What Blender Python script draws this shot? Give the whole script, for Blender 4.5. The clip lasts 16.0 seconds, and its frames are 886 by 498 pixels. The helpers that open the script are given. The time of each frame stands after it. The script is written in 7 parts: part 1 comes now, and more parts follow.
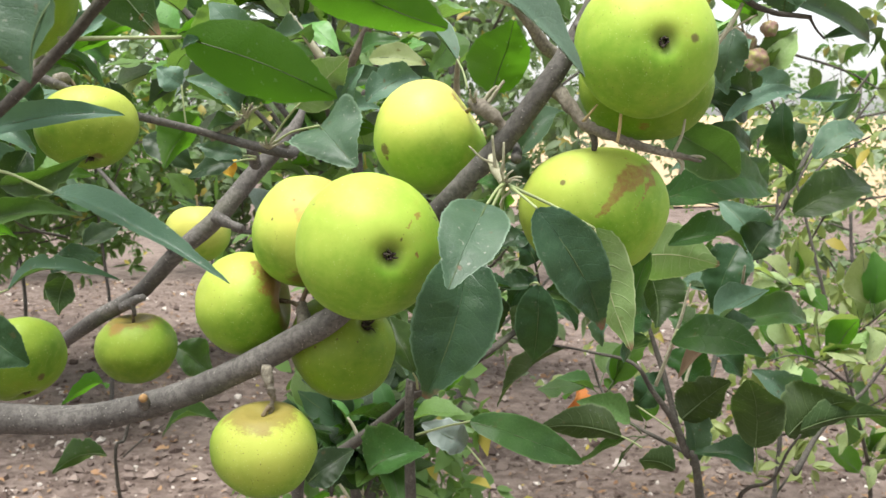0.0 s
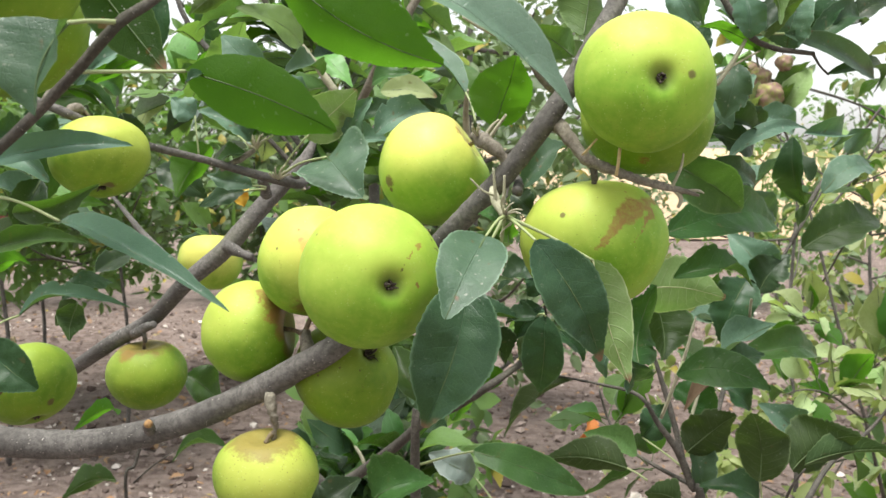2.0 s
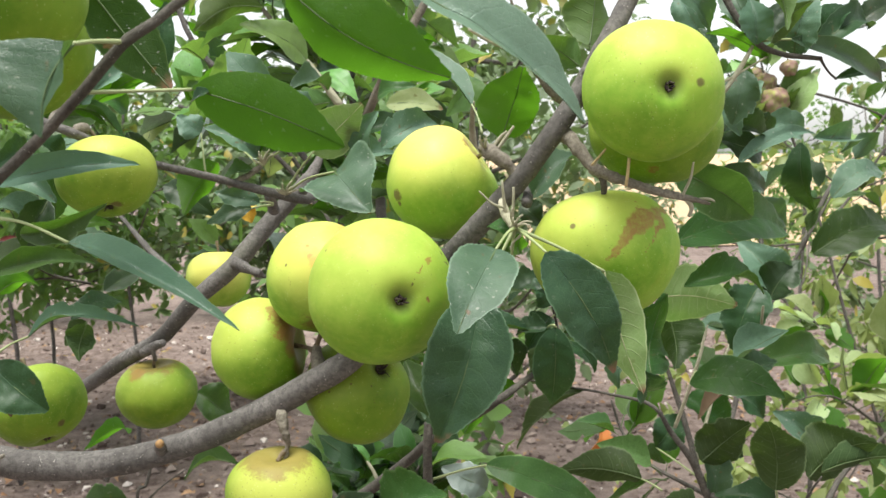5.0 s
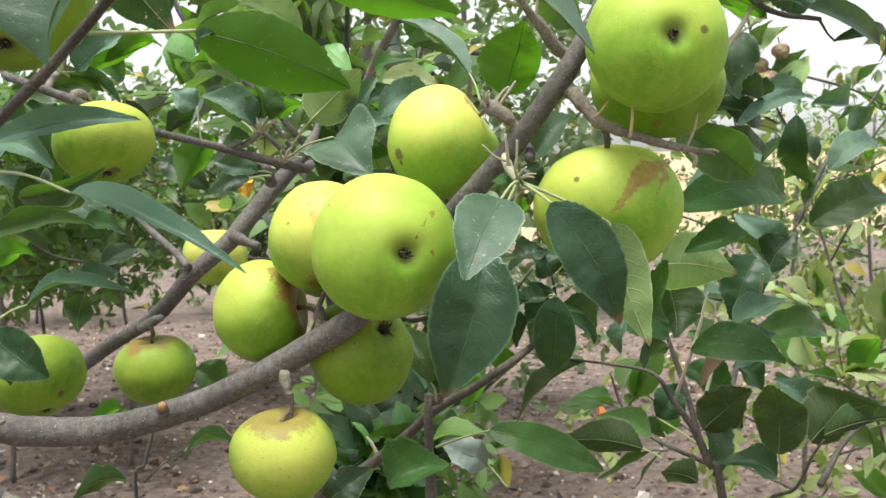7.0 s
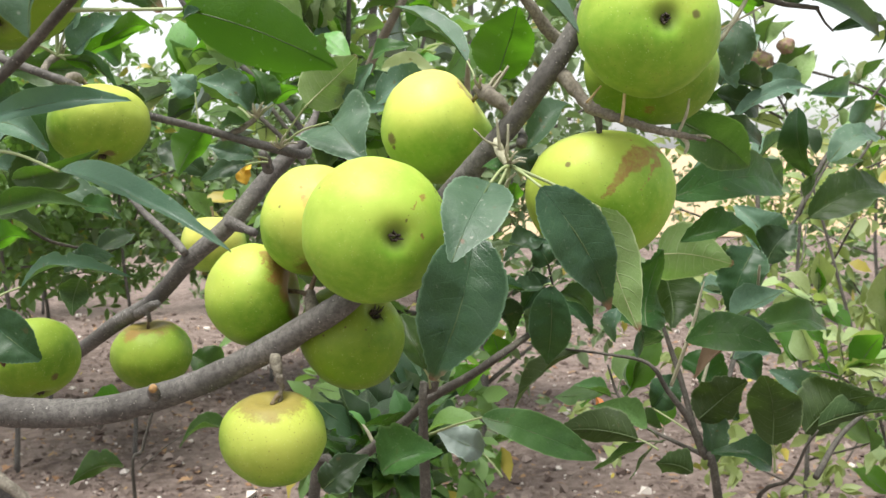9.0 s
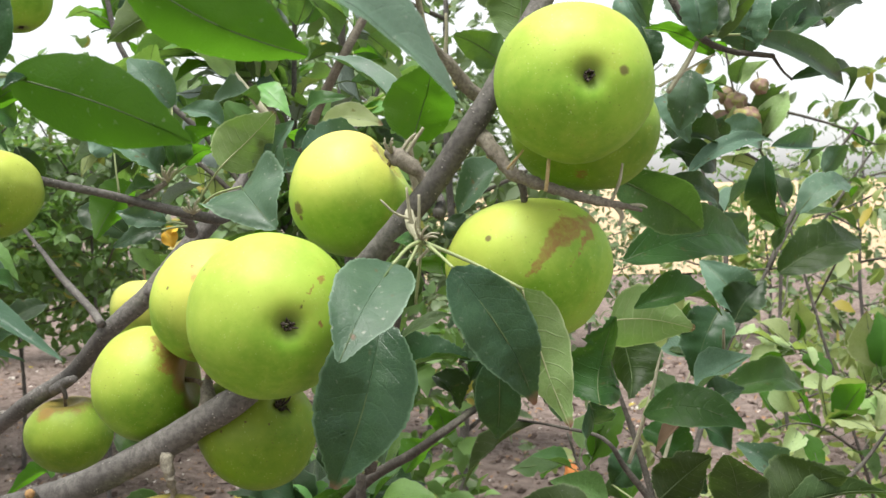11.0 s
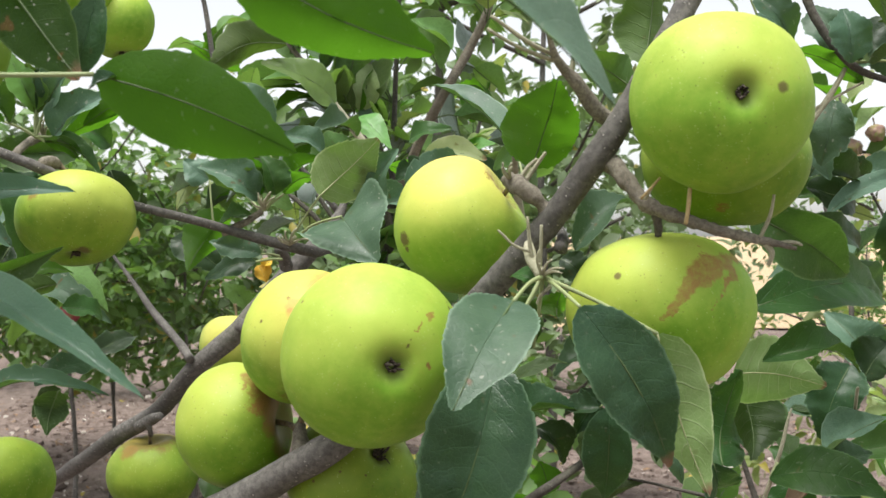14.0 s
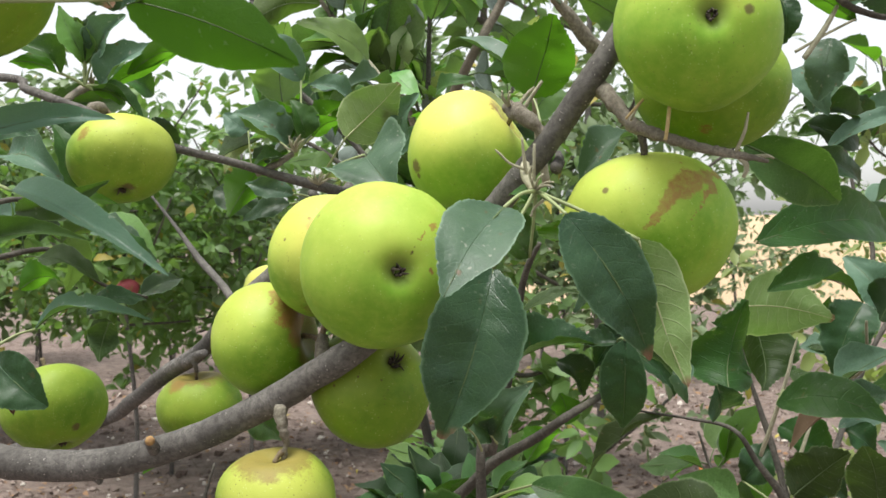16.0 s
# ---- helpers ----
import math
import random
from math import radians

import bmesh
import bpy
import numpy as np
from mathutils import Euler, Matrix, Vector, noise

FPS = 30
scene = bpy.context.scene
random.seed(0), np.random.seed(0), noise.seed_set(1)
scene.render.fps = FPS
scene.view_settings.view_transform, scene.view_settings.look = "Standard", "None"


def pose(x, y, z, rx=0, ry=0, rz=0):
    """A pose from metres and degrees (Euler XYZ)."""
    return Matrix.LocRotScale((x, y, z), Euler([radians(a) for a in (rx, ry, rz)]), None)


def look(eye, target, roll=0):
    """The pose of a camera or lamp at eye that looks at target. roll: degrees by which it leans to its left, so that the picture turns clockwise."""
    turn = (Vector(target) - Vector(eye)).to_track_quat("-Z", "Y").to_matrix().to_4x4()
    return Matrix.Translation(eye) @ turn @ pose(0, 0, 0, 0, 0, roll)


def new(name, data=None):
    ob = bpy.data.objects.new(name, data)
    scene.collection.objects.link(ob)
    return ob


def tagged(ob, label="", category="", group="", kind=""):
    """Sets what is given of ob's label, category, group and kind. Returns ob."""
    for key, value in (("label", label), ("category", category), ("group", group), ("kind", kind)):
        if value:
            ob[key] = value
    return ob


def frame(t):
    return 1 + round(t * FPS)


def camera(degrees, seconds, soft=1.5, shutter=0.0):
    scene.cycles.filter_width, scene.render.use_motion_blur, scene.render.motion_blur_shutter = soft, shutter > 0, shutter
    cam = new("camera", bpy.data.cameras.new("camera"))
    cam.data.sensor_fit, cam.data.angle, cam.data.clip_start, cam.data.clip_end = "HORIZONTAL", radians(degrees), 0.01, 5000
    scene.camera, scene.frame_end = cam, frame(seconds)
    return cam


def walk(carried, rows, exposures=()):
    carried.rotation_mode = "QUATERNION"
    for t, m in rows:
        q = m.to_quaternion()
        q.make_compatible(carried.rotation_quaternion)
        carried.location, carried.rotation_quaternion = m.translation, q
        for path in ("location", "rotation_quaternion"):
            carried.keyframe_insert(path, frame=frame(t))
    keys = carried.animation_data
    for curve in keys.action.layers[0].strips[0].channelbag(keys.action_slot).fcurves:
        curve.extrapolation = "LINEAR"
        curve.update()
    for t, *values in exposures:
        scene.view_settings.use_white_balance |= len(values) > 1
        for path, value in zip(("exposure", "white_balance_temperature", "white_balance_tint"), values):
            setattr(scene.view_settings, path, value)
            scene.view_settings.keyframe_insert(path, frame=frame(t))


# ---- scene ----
EXPOSURE = 0.385
cam = camera(44.3, 16.0)
cam.data.dof.use_dof, cam.data.dof.focus_distance, cam.data.dof.aperture_fstop = True, 0.68, 36.0
METRES, EYE, TILT, LEAN, TURN = 0.44, 1.25, -7.0, 0.0, 0.0
ROWS = [
    (0.0, 0.0, 0.0, 0.0, 0.0, 0.0, -0.0),
    (0.5, 0.0286, -0.0138, 0.0075, 0.31, 0.96, 0.76),
    (1.0, 0.0213, -0.0173, 0.0028, 0.71, 1.2, -0.35),
    (1.5, 0.024, -0.0198, -0.0005, 0.9, 1.4, -0.56),
    (2.0, 0.0224, -0.019, 0.0004, 1.0, 1.59, -0.55),
    (2.5, 0.0105, -0.0077, 0.0032, 1.11, 1.73, -0.73),
    (3.0, 0.0072, -0.0016, 0.0104, 1.24, 1.91, -0.72),
    (3.5, 0.0078, -0.001, 0.0251, 1.47, 2.04, 0.36),
    (4.0, 0.0177, -0.016, 0.021, 1.69, 2.13, 0.46),
    (6.5, 0.0189, -0.0002, -0.0375, 0.7, 2.19, 0.83),
    (7.0, 0.0012, -0.0018, -0.05, 0.91, 2.12, 1.15),
    (7.5, -0.0187, -0.0082, -0.0591, 1.42, 2.05, 0.89),
    (8.0, -0.0168, -0.0065, -0.0653, 1.57, 1.97, 0.88),
    (10.5, 0.093, 0.0811, -0.0441, 0.62, 1.84, 0.22),
    (11.0, 0.1097, 0.1527, -0.008, 0.72, 3.84, 1.39),
    (11.5, 0.1471, 0.2106, -0.0023, 5.97, 6.95, 1.96),
    (12.0, 0.1423, 0.1815, -0.0307, 5.84, 7.31, -1.78),
    (12.5, 0.1224, 0.1544, -0.0694, 3.16, 6.08, -1.35),
    (13.0, 0.0978, 0.1902, -0.0271, 1.89, 5.92, -3.15),
    (13.5, 0.0641, 0.2353, -0.0047, 2.57, 6.24, -3.04),
    (14.0, 0.0732, 0.2721, -0.01, 5.15, 6.32, -0.54),
    (14.5, 0.0947, 0.218, -0.0221, 6.76, 6.52, -0.09),
    (15.0, 0.1426, 0.1755, -0.0548, 7.08, 6.67, 0.68),
    (15.5, 0.1532, 0.2094, -0.075, 7.57, 5.52, 1.02),
    (16.0, 0.1377, 0.1809, -0.0869, 8.1, 5.3, -0.34),
]
walk(cam, [(t, pose(0, 0, EYE, TILT, LEAN, TURN) @ pose(METRES * x, METRES * y, METRES * z, 90 + pitch, roll, yaw)) for t, x, y, z, yaw, pitch, roll in ROWS],
     exposures=[(0.0, EXPOSURE + 0.08), (8.0, EXPOSURE + 0.02), (10.5, EXPOSURE + 0.12), (11.1, EXPOSURE - 0.02), (12.5, EXPOSURE - 0.18), (16.0, EXPOSURE - 0.15)])

# ---- world and light: a bright, thinly overcast afternoon ----
SUN_ELEVATION, SUN_ROTATION = radians(76), radians(215)
world = bpy.data.worlds.new("sky")
scene.world = world
world.use_nodes = True
wn, wl = world.node_tree.nodes, world.node_tree.links
sky = wn.new("ShaderNodeTexSky")
sky.sky_type, sky.sun_disc = "NISHITA", False
sky.sun_elevation, sky.sun_rotation = SUN_ELEVATION, SUN_ROTATION
sky.air_density, sky.dust_density, sky.ozone_density = 1.0, 1.5, 1.0
whiten = wn.new("ShaderNodeHueSaturation")
whiten.inputs["Saturation"].default_value = 0.18
whiten.inputs["Value"].default_value = 1.5
wl.new(sky.outputs["Color"], whiten.inputs["Color"])
wl.new(whiten.outputs["Color"], wn["Background"].inputs["Color"])
wn["Background"].inputs["Strength"].default_value = 0.125
lamp = bpy.data.lights.new("sun", "SUN")
lamp.energy, lamp.angle, lamp.color = 4.7, radians(30), (1.0, 0.98, 0.94)
sun = new("sun", lamp)
az = SUN_ROTATION
sun.matrix_world = look((0, 0, 0), (-math.sin(az) * math.cos(SUN_ELEVATION), -math.cos(az) * math.cos(SUN_ELEVATION), -math.sin(SUN_ELEVATION)))


# ---- node helpers ----
class Mat:
    """A node material with short helpers."""

    def __init__(self, name):
        self.m = bpy.data.materials.new(name)
        self.m.use_nodes = True
        self.t = self.m.node_tree
        self.p = self.t.nodes["Principled BSDF"]
        self.out = self.t.nodes["Material Output"]

    def node(self, kind, **sets):
        n = self.t.nodes.new(kind)
        for k, v in sets.items():
            n.inputs[k.replace("_", " ")].default_value = v
        return n

    def link(self, a, b):
        self.t.links.new(a, b)

    def coords(self, which="Object"):
        return self.node("ShaderNodeTexCoord").outputs[which]

    def noise(self, vec, scale, detail=4.0, rough=0.55, out="Fac"):
        n = self.node("ShaderNodeTexNoise", Scale=scale, Detail=detail, Roughness=rough)
        self.link(vec, n.inputs["Vector"])
        return n.outputs[out]

    def math(self, op, a, b=0.0, c=None, clamp=False):
        n = self.t.nodes.new("ShaderNodeMath")
        n.operation, n.use_clamp = op, clamp
        for k, v in enumerate((a, b) if c is None else (a, b, c)):
            if isinstance(v, (int, float)):
                n.inputs[k].default_value = v
            else:
                self.link(v, n.inputs[k])
        return n.outputs[0]

    def step(self, v, low, high, a=0.0, b=1.0):
        n = self.t.nodes.new("ShaderNodeMapRange")
        n.interpolation_type = "SMOOTHSTEP"
        self.link(v, n.inputs["Value"])
        for k, x in zip(("From Min", "From Max", "To Min", "To Max"), (low, high, a, b)):
            n.inputs[k].default_value = x
        return n.outputs["Result"]

    def mix(self, fac, a, b, mode="MIX"):
        n = self.t.nodes.new("ShaderNodeMix")
        n.data_type, n.blend_type = "RGBA", mode
        for s, v in zip((n.inputs[0], n.inputs[6], n.inputs[7]), (fac, a, b)):
            if isinstance(v, (int, float)):
                s.default_value = v
            elif isinstance(v, tuple):
                s.default_value = (*v, 1.0)
            else:
                self.link(v, s)
        return n.outputs[2]

    def bump(self, height, strength, distance):
        n = self.node("ShaderNodeBump", Strength=strength, Distance=distance)
        self.link(height, n.inputs["Height"])
        self.link(n.outputs["Normal"], self.p.inputs["Normal"])
        return n.outputs["Normal"]

    def set(self, **sets):
        for k, v in sets.items():
            s = self.p.inputs[k.replace("_", " ")]
            if isinstance(v, (int, float)):
                s.default_value = v
            elif isinstance(v, tuple):
                s.default_value = (*v, 1.0) if s.type == "RGBA" else v
            else:
                self.link(v, s)
        return self


def split_uv(m):
    n = m.t.nodes.new("ShaderNodeSeparateXYZ")
    m.link(m.coords("UV"), n.inputs[0])
    return n.outputs[0], n.outputs[1]


def leaf_material(name, dark, light, vein, rough=0.42, gloss=0.5, thin=0.35, glow=(0.12, 0.28, 0.02), tip=0.0, spots=0.15, ribs=0.22):
    """A leaf: uv is along the midrib (0..1) and across (-1..1). tip: how far from the point it has withered."""
    m = Mat(name)
    u, v = split_uv(m)
    ob = m.coords("Object")
    info = m.node("ShaderNodeObjectInfo").outputs["Random"]
    across = m.math("ABSOLUTE", v)
    # side veins run out and forward from the midrib
    run = m.math("MULTIPLY", m.math("SUBTRACT", u, m.math("MULTIPLY", m.math("POWER", across, 1.5), 0.16)), 9.0)
    wob = m.math("ADD", m.math("MULTIPLY", m.noise(ob, 70.0, 2.0), 0.7), m.math("MULTIPLY", m.step(v, -0.01, 0.01), 0.37))
    saw = m.math("ABSOLUTE", m.math("SUBTRACT", m.math("FRACT", m.math("ADD", run, wob)), 0.5))
    side = m.math("MULTIPLY", m.step(saw, 0.0, 0.07, 1.0, 0.0), m.step(across, 0.55, 0.95, 1.0, 0.15))
    mid = m.step(across, 0.0, 0.024, 1.0, 0.0)
    veins = m.math("MAXIMUM", m.math("MULTIPLY", side, ribs), mid)
    cells = m.node("ShaderNodeTexVoronoi", Scale=420.0)
    cells.feature = "DISTANCE_TO_EDGE"
    m.link(ob, cells.inputs["Vector"])
    net = m.step(cells.outputs["Distance"], 0.0, 0.12, 1.0, 0.0)
    mottle = m.noise(ob, 38.0, 5.0, 0.65)
    col = m.mix(m.step(mottle, 0.3, 0.72), dark, light)
    cloud = m.noise(ob, 15.0, 3.0, 0.6)
    col = m.mix(m.math("MULTIPLY", m.step(cloud, 0.46, 0.72), 0.45), col, tuple(c * 0.62 for c in dark))
    col = m.mix(m.math("MULTIPLY", veins, 0.6), col, vein)
    col = m.mix(m.math("MULTIPLY", net, 0.12), col, vein)
    hue = m.node("ShaderNodeHueSaturation")
    m.link(m.math("ADD", m.math("MULTIPLY", info, 0.05), 0.475), hue.inputs["Hue"])
    m.link(m.math("ADD", m.math("MULTIPLY", info, 0.8), 0.62), hue.inputs["Value"])
    m.link(col, hue.inputs["Color"])
    col = hue.outputs["Color"]
    specks = m.step(m.noise(ob, 95.0, 2.0, 0.5), 0.70, 0.76)
    col = m.mix(m.math("MULTIPLY", specks, spots * 2.0), col, (0.12, 0.06, 0.03))
    pale = m.step(m.noise(ob, 330.0, 2.0, 0.6), 0.66, 0.72)
    col = m.mix(m.math("MULTIPLY", pale, spots), col, (0.42, 0.42, 0.34))
    col = m.mix(m.math("MULTIPLY", m.step(across, 0.93, 1.0), 0.45), col, tuple(min(1.0, c * 1.6 + 0.03) for c in vein))
    if tip:
        wither = m.step(m.math("ADD", u, m.math("MULTIPLY", m.noise(ob, 90.0, 4.0), 0.22)), 1.09 - tip, 1.17 - tip)
        col = m.mix(wither, col, (0.21, 0.12, 0.075))
    m.set(Base_Color=col, Roughness=m.step(mottle, 0.2, 0.8, rough - 0.13, rough + 0.12), Specular_IOR_Level=gloss)
    height = m.math("SUBTRACT", m.math("MULTIPLY", mottle, 0.5), m.math("ADD", m.math("MULTIPLY", veins, 0.28), m.math("MULTIPLY", net, 0.03)))
    nrm = m.bump(height, 0.75, 0.0018)
    tr = m.node("ShaderNodeBsdfTranslucent")
    through_col = m.mix(m.math("MULTIPLY", veins, 0.35), glow, tuple(c * 0.6 for c in glow))
    if tip:
        through_col = m.mix(wither, through_col, (0.22, 0.11, 0.05))
    m.link(through_col, tr.inputs["Color"])
    m.link(nrm, tr.inputs["Normal"])
    mx = m.node("ShaderNodeMixShader", Fac=thin)
    m.link(m.p.outputs[0], mx.inputs[1])
    m.link(tr.outputs[0], mx.inputs[2])
    m.link(mx.outputs[0], m.out.inputs["Surface"])
    return m.m


def stalk_material(name, a, b):
    m = Mat(name)
    ob = m.coords()
    n = m.noise(ob, 240.0, 3.0)
    m.set(Base_Color=m.mix(n, a, b), Roughness=0.6)
    m.bump(n, 0.3, 0.0004)
    return m.m


def bark_material(name, a, b, spot=0.9, scale=1.0, dirt=0.6):
    m = Mat(name)
    ob = m.coords()
    big = m.noise(ob, 26.0 * scale, 6.0, 0.62)
    fine = m.noise(ob, 300.0 * scale, 6.0, 0.75)
    col = m.mix(m.step(big, 0.32, 0.68), a, b)
    col = m.mix(m.math("MULTIPLY", m.step(fine, 0.38, 0.62), dirt), col, tuple(c * 0.42 for c in a))
    dots = m.node("ShaderNodeTexVoronoi", Scale=430.0 * scale)
    m.link(ob, dots.inputs["Vector"])
    keep = m.step(m.noise(ob, 150.0 * scale, 2.0), 0.52, 0.56)
    lent = m.math("MULTIPLY", m.step(dots.outputs["Distance"], 0.10, 0.19, 1.0, 0.0), keep)
    col = m.mix(m.math("MULTIPLY", lent, spot), col, (0.60, 0.56, 0.50))
    green = m.step(m.noise(ob, 9.0 * scale, 3.0), 0.55, 0.75)
    col = m.mix(m.math("MULTIPLY", green, 0.35), col, (0.13, 0.135, 0.075))
    m.set(Base_Color=col, Roughness=0.78, Specular_IOR_Level=0.3)
    m.bump(m.math("ADD", m.math("ADD", m.math("MULTIPLY", fine, 0.7), m.math("MULTIPLY", big, 1.2)), m.math("MULTIPLY", lent, 1.2)), 0.8, 0.0018)
    return m.m


def apple_material(name, blush=(0.0, 0.0, 1.0), yellow=0.3, russet=0.14, marks=(), warm=0.0, deep=0.0, dead=0.0, flecks=0.5, red=0.0, strokes=()):
    """Green apple skin. Local z runs from the calyx to the stalk. blush: the side that has ripened yellow, also made
    paler for the light from above; marks: directions of scars and scabs with their reach, fray and darkness; strokes:
    scars that run from one direction to another, with width and darkness; deep: how much darker a green, which includes
    the shade an apple hangs in."""
    m = Mat(name)
    ob = m.coords()
    nor = m.t.nodes.new("ShaderNodeVectorMath")
    nor.operation = "NORMALIZE"
    m.link(ob, nor.inputs[0])

    def toward(d):
        n = m.t.nodes.new("ShaderNodeVectorMath")
        n.operation = "DOT_PRODUCT"
        m.link(nor.outputs[0], n.inputs[0])
        n.inputs[1].default_value = Vector(d).normalized()
        return n.outputs["Value"]

    soft = m.noise(ob, 24.0, 4.0, 0.55)
    # deep puts shade into the skin colour, besides a naturally darker green
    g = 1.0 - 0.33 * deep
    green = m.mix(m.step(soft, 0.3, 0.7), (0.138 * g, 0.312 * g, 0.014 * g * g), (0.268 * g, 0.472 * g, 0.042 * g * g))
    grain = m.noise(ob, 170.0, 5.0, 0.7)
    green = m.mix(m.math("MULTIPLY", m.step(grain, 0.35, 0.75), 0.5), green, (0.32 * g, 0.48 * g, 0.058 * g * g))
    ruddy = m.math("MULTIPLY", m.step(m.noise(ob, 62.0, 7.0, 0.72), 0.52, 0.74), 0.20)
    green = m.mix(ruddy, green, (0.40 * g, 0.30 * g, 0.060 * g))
    # ripened side; its pale top and greener bottom also paint in overhead light
    ripe = m.math("ADD", toward(blush), m.math("MULTIPLY", m.math("SUBTRACT", soft, 0.5), 0.8))
    col = m.mix(m.math("MULTIPLY", m.step(ripe, -0.15, 1.0), min(1.0, yellow + 0.18)), green, (0.62, 0.60, 0.130))
    if warm:
        col = m.mix(m.math("MULTIPLY", m.step(ripe, 0.6, 1.15), warm), col, (0.62, 0.30, 0.085))
    if red:
        col = m.mix(m.math("MULTIPLY", m.step(soft, 0.1, 0.5), red), col, (0.26, 0.05, 0.06))
    # pale and dark lenticels
    for sc, lo, hi, tone, amt, kp in ((620.0, 0.10, 0.21, (0.60, 0.68, 0.32), 0.34 + 0.22 * flecks, 0.53 - 0.08 * flecks), (520.0, 0.10, 0.22, (0.085, 0.06, 0.02), 0.35 + 0.5 * flecks, 0.60 - 0.13 * flecks), (1300.0, 0.15, 0.3, (0.18, 0.24, 0.03), 0.3, 0.5)):
        d = m.node("ShaderNodeTexVoronoi", Scale=sc)
        m.link(ob, d.inputs["Vector"])
        k = m.step(m.noise(ob, sc * 0.31, 2.0), kp, kp + 0.05)
        col = m.mix(m.math("MULTIPLY", m.math("MULTIPLY", m.step(d.outputs["Distance"], lo, hi, 1.0, 0.0), k), amt), col, tone)
    sep = m.t.nodes.new("ShaderNodeSeparateXYZ")
    m.link(nor.outputs[0], sep.inputs[0])
    streak = m.noise(ob, 75.0, 6.0, 0.75)
    crown_edge = m.math("ADD", sep.outputs[2], m.math("MULTIPLY", m.math("SUBTRACT", streak, 0.5), 0.8))
    crown_mark = m.step(crown_edge, 1.0 - russet, 1.18 - russet)
    rust = m.mix(streak, (0.10, 0.06, 0.02), (0.29, 0.18, 0.055))
    col = m.mix(m.math("MULTIPLY", crown_mark, 0.75), col, rust)
    eye = m.step(m.math("ADD", m.math("MULTIPLY", sep.outputs[2], -1.0), m.math("MULTIPLY", soft, 0.02)), 0.965, 1.01)
    col = m.mix(m.math("MULTIPLY", eye, 0.6), col, (0.11, 0.12, 0.035))
    frayed = m.noise(ob, 230.0, 9.0, 0.78)
    for d, reach, fray, dark in marks:
        near = m.math("ADD", toward(d), m.math("MULTIPLY", m.math("SUBTRACT", frayed, 0.5), fray))
        mark = m.step(near, 1.0 - reach * 1.15, 1.0 - reach * 0.25)
        tone = m.mix(streak, (0.16, 0.088, 0.02), (0.34, 0.205, 0.045)) if dark < 0.5 else m.mix(streak, (0.05, 0.028, 0.016), (0.16, 0.085, 0.04))
        col = m.mix(m.math("MULTIPLY", mark, 0.8), col, tone)
    if strokes:
        def vec(op, a, b):
            n = m.t.nodes.new("ShaderNodeVectorMath")
            n.operation = op
            for sock, v in zip(n.inputs, (a, b)):
                if isinstance(v, (tuple, Vector)):
                    sock.default_value = v
                else:
                    m.link(v, sock)
            return n.outputs["Value"] if op == "DOT_PRODUCT" or op == "LENGTH" else n.outputs["Vector"]

        spot = nor.outputs[0]
        for sc, amount in ((65.0, 0.20), (420.0, 0.10)):
            jitter = vec("SUBTRACT", m.noise(ob, sc, 3.0, 0.6, "Color"), (0.5, 0.5, 0.5))
            spot = vec("ADD", spot, vec("MULTIPLY", jitter, (amount, amount, amount)))
        for tone in (0, 1, 2):
            mask = None
            for a, b, wide, dark in strokes:
                if dark != tone:
                    continue
                a, b = Vector(a).normalized(), Vector(b).normalized()
                d = b - a
                rel = vec("SUBTRACT", spot, a)
                s = m.math("MULTIPLY", vec("DOT_PRODUCT", rel, d), 1.0 / max(d.length_squared, 1e-6), clamp=True)
                foot = m.t.nodes.new("ShaderNodeCombineXYZ")
                for k in range(3):
                    m.link(m.math("MULTIPLY", s, d[k]), foot.inputs[k])
                one = m.step(vec("LENGTH", vec("SUBTRACT", rel, foot.outputs[0]), (0.0, 0.0, 0.0)), wide * 0.75, wide * 1.15, 1.0, 0.0)
                mask = one if mask is None else m.math("MAXIMUM", mask, one)
            if mask is not None:
                shade = m.mix(streak, *(((0.20, 0.105, 0.028), (0.37, 0.215, 0.060)), ((0.045, 0.03, 0.012), (0.14, 0.085, 0.035)), ((0.50, 0.24, 0.06), (0.56, 0.36, 0.09)))[tone])
                col = m.mix(m.math("MULTIPLY", mask, m.step(frayed, 0.3, 0.6, 0.35 + 0.1 * (tone == 2), 0.92 - 0.17 * (tone == 2))), col, shade)
    if dead:
        col = m.mix(m.math("MULTIPLY", m.step(streak, 0.2, 0.6), dead), col, m.mix(soft, (0.16, 0.085, 0.065), (0.34, 0.22, 0.18)))
    bloom = m.step(m.noise(ob, 130.0, 5.0, 0.65), 0.3, 0.8)
    m.set(Base_Color=col, Roughness=m.math("ADD", m.math("MULTIPLY", bloom, 0.16), 0.49), Specular_IOR_Level=0.30)
    m.bump(m.math("ADD", m.noise(ob, 900.0, 2.0), m.math("MULTIPLY", soft, 3.0)), 0.06, 0.0006)
    return m.m


def plain_material(name, a, b, scale=60.0, rough=0.8):
    m = Mat(name)
    n = m.noise(m.coords(), scale, 4.0, 0.65)
    m.set(Base_Color=m.mix(m.step(n, 0.3, 0.7), a, b), Roughness=rough)
    m.bump(n, 0.4, 0.001)
    return m.m


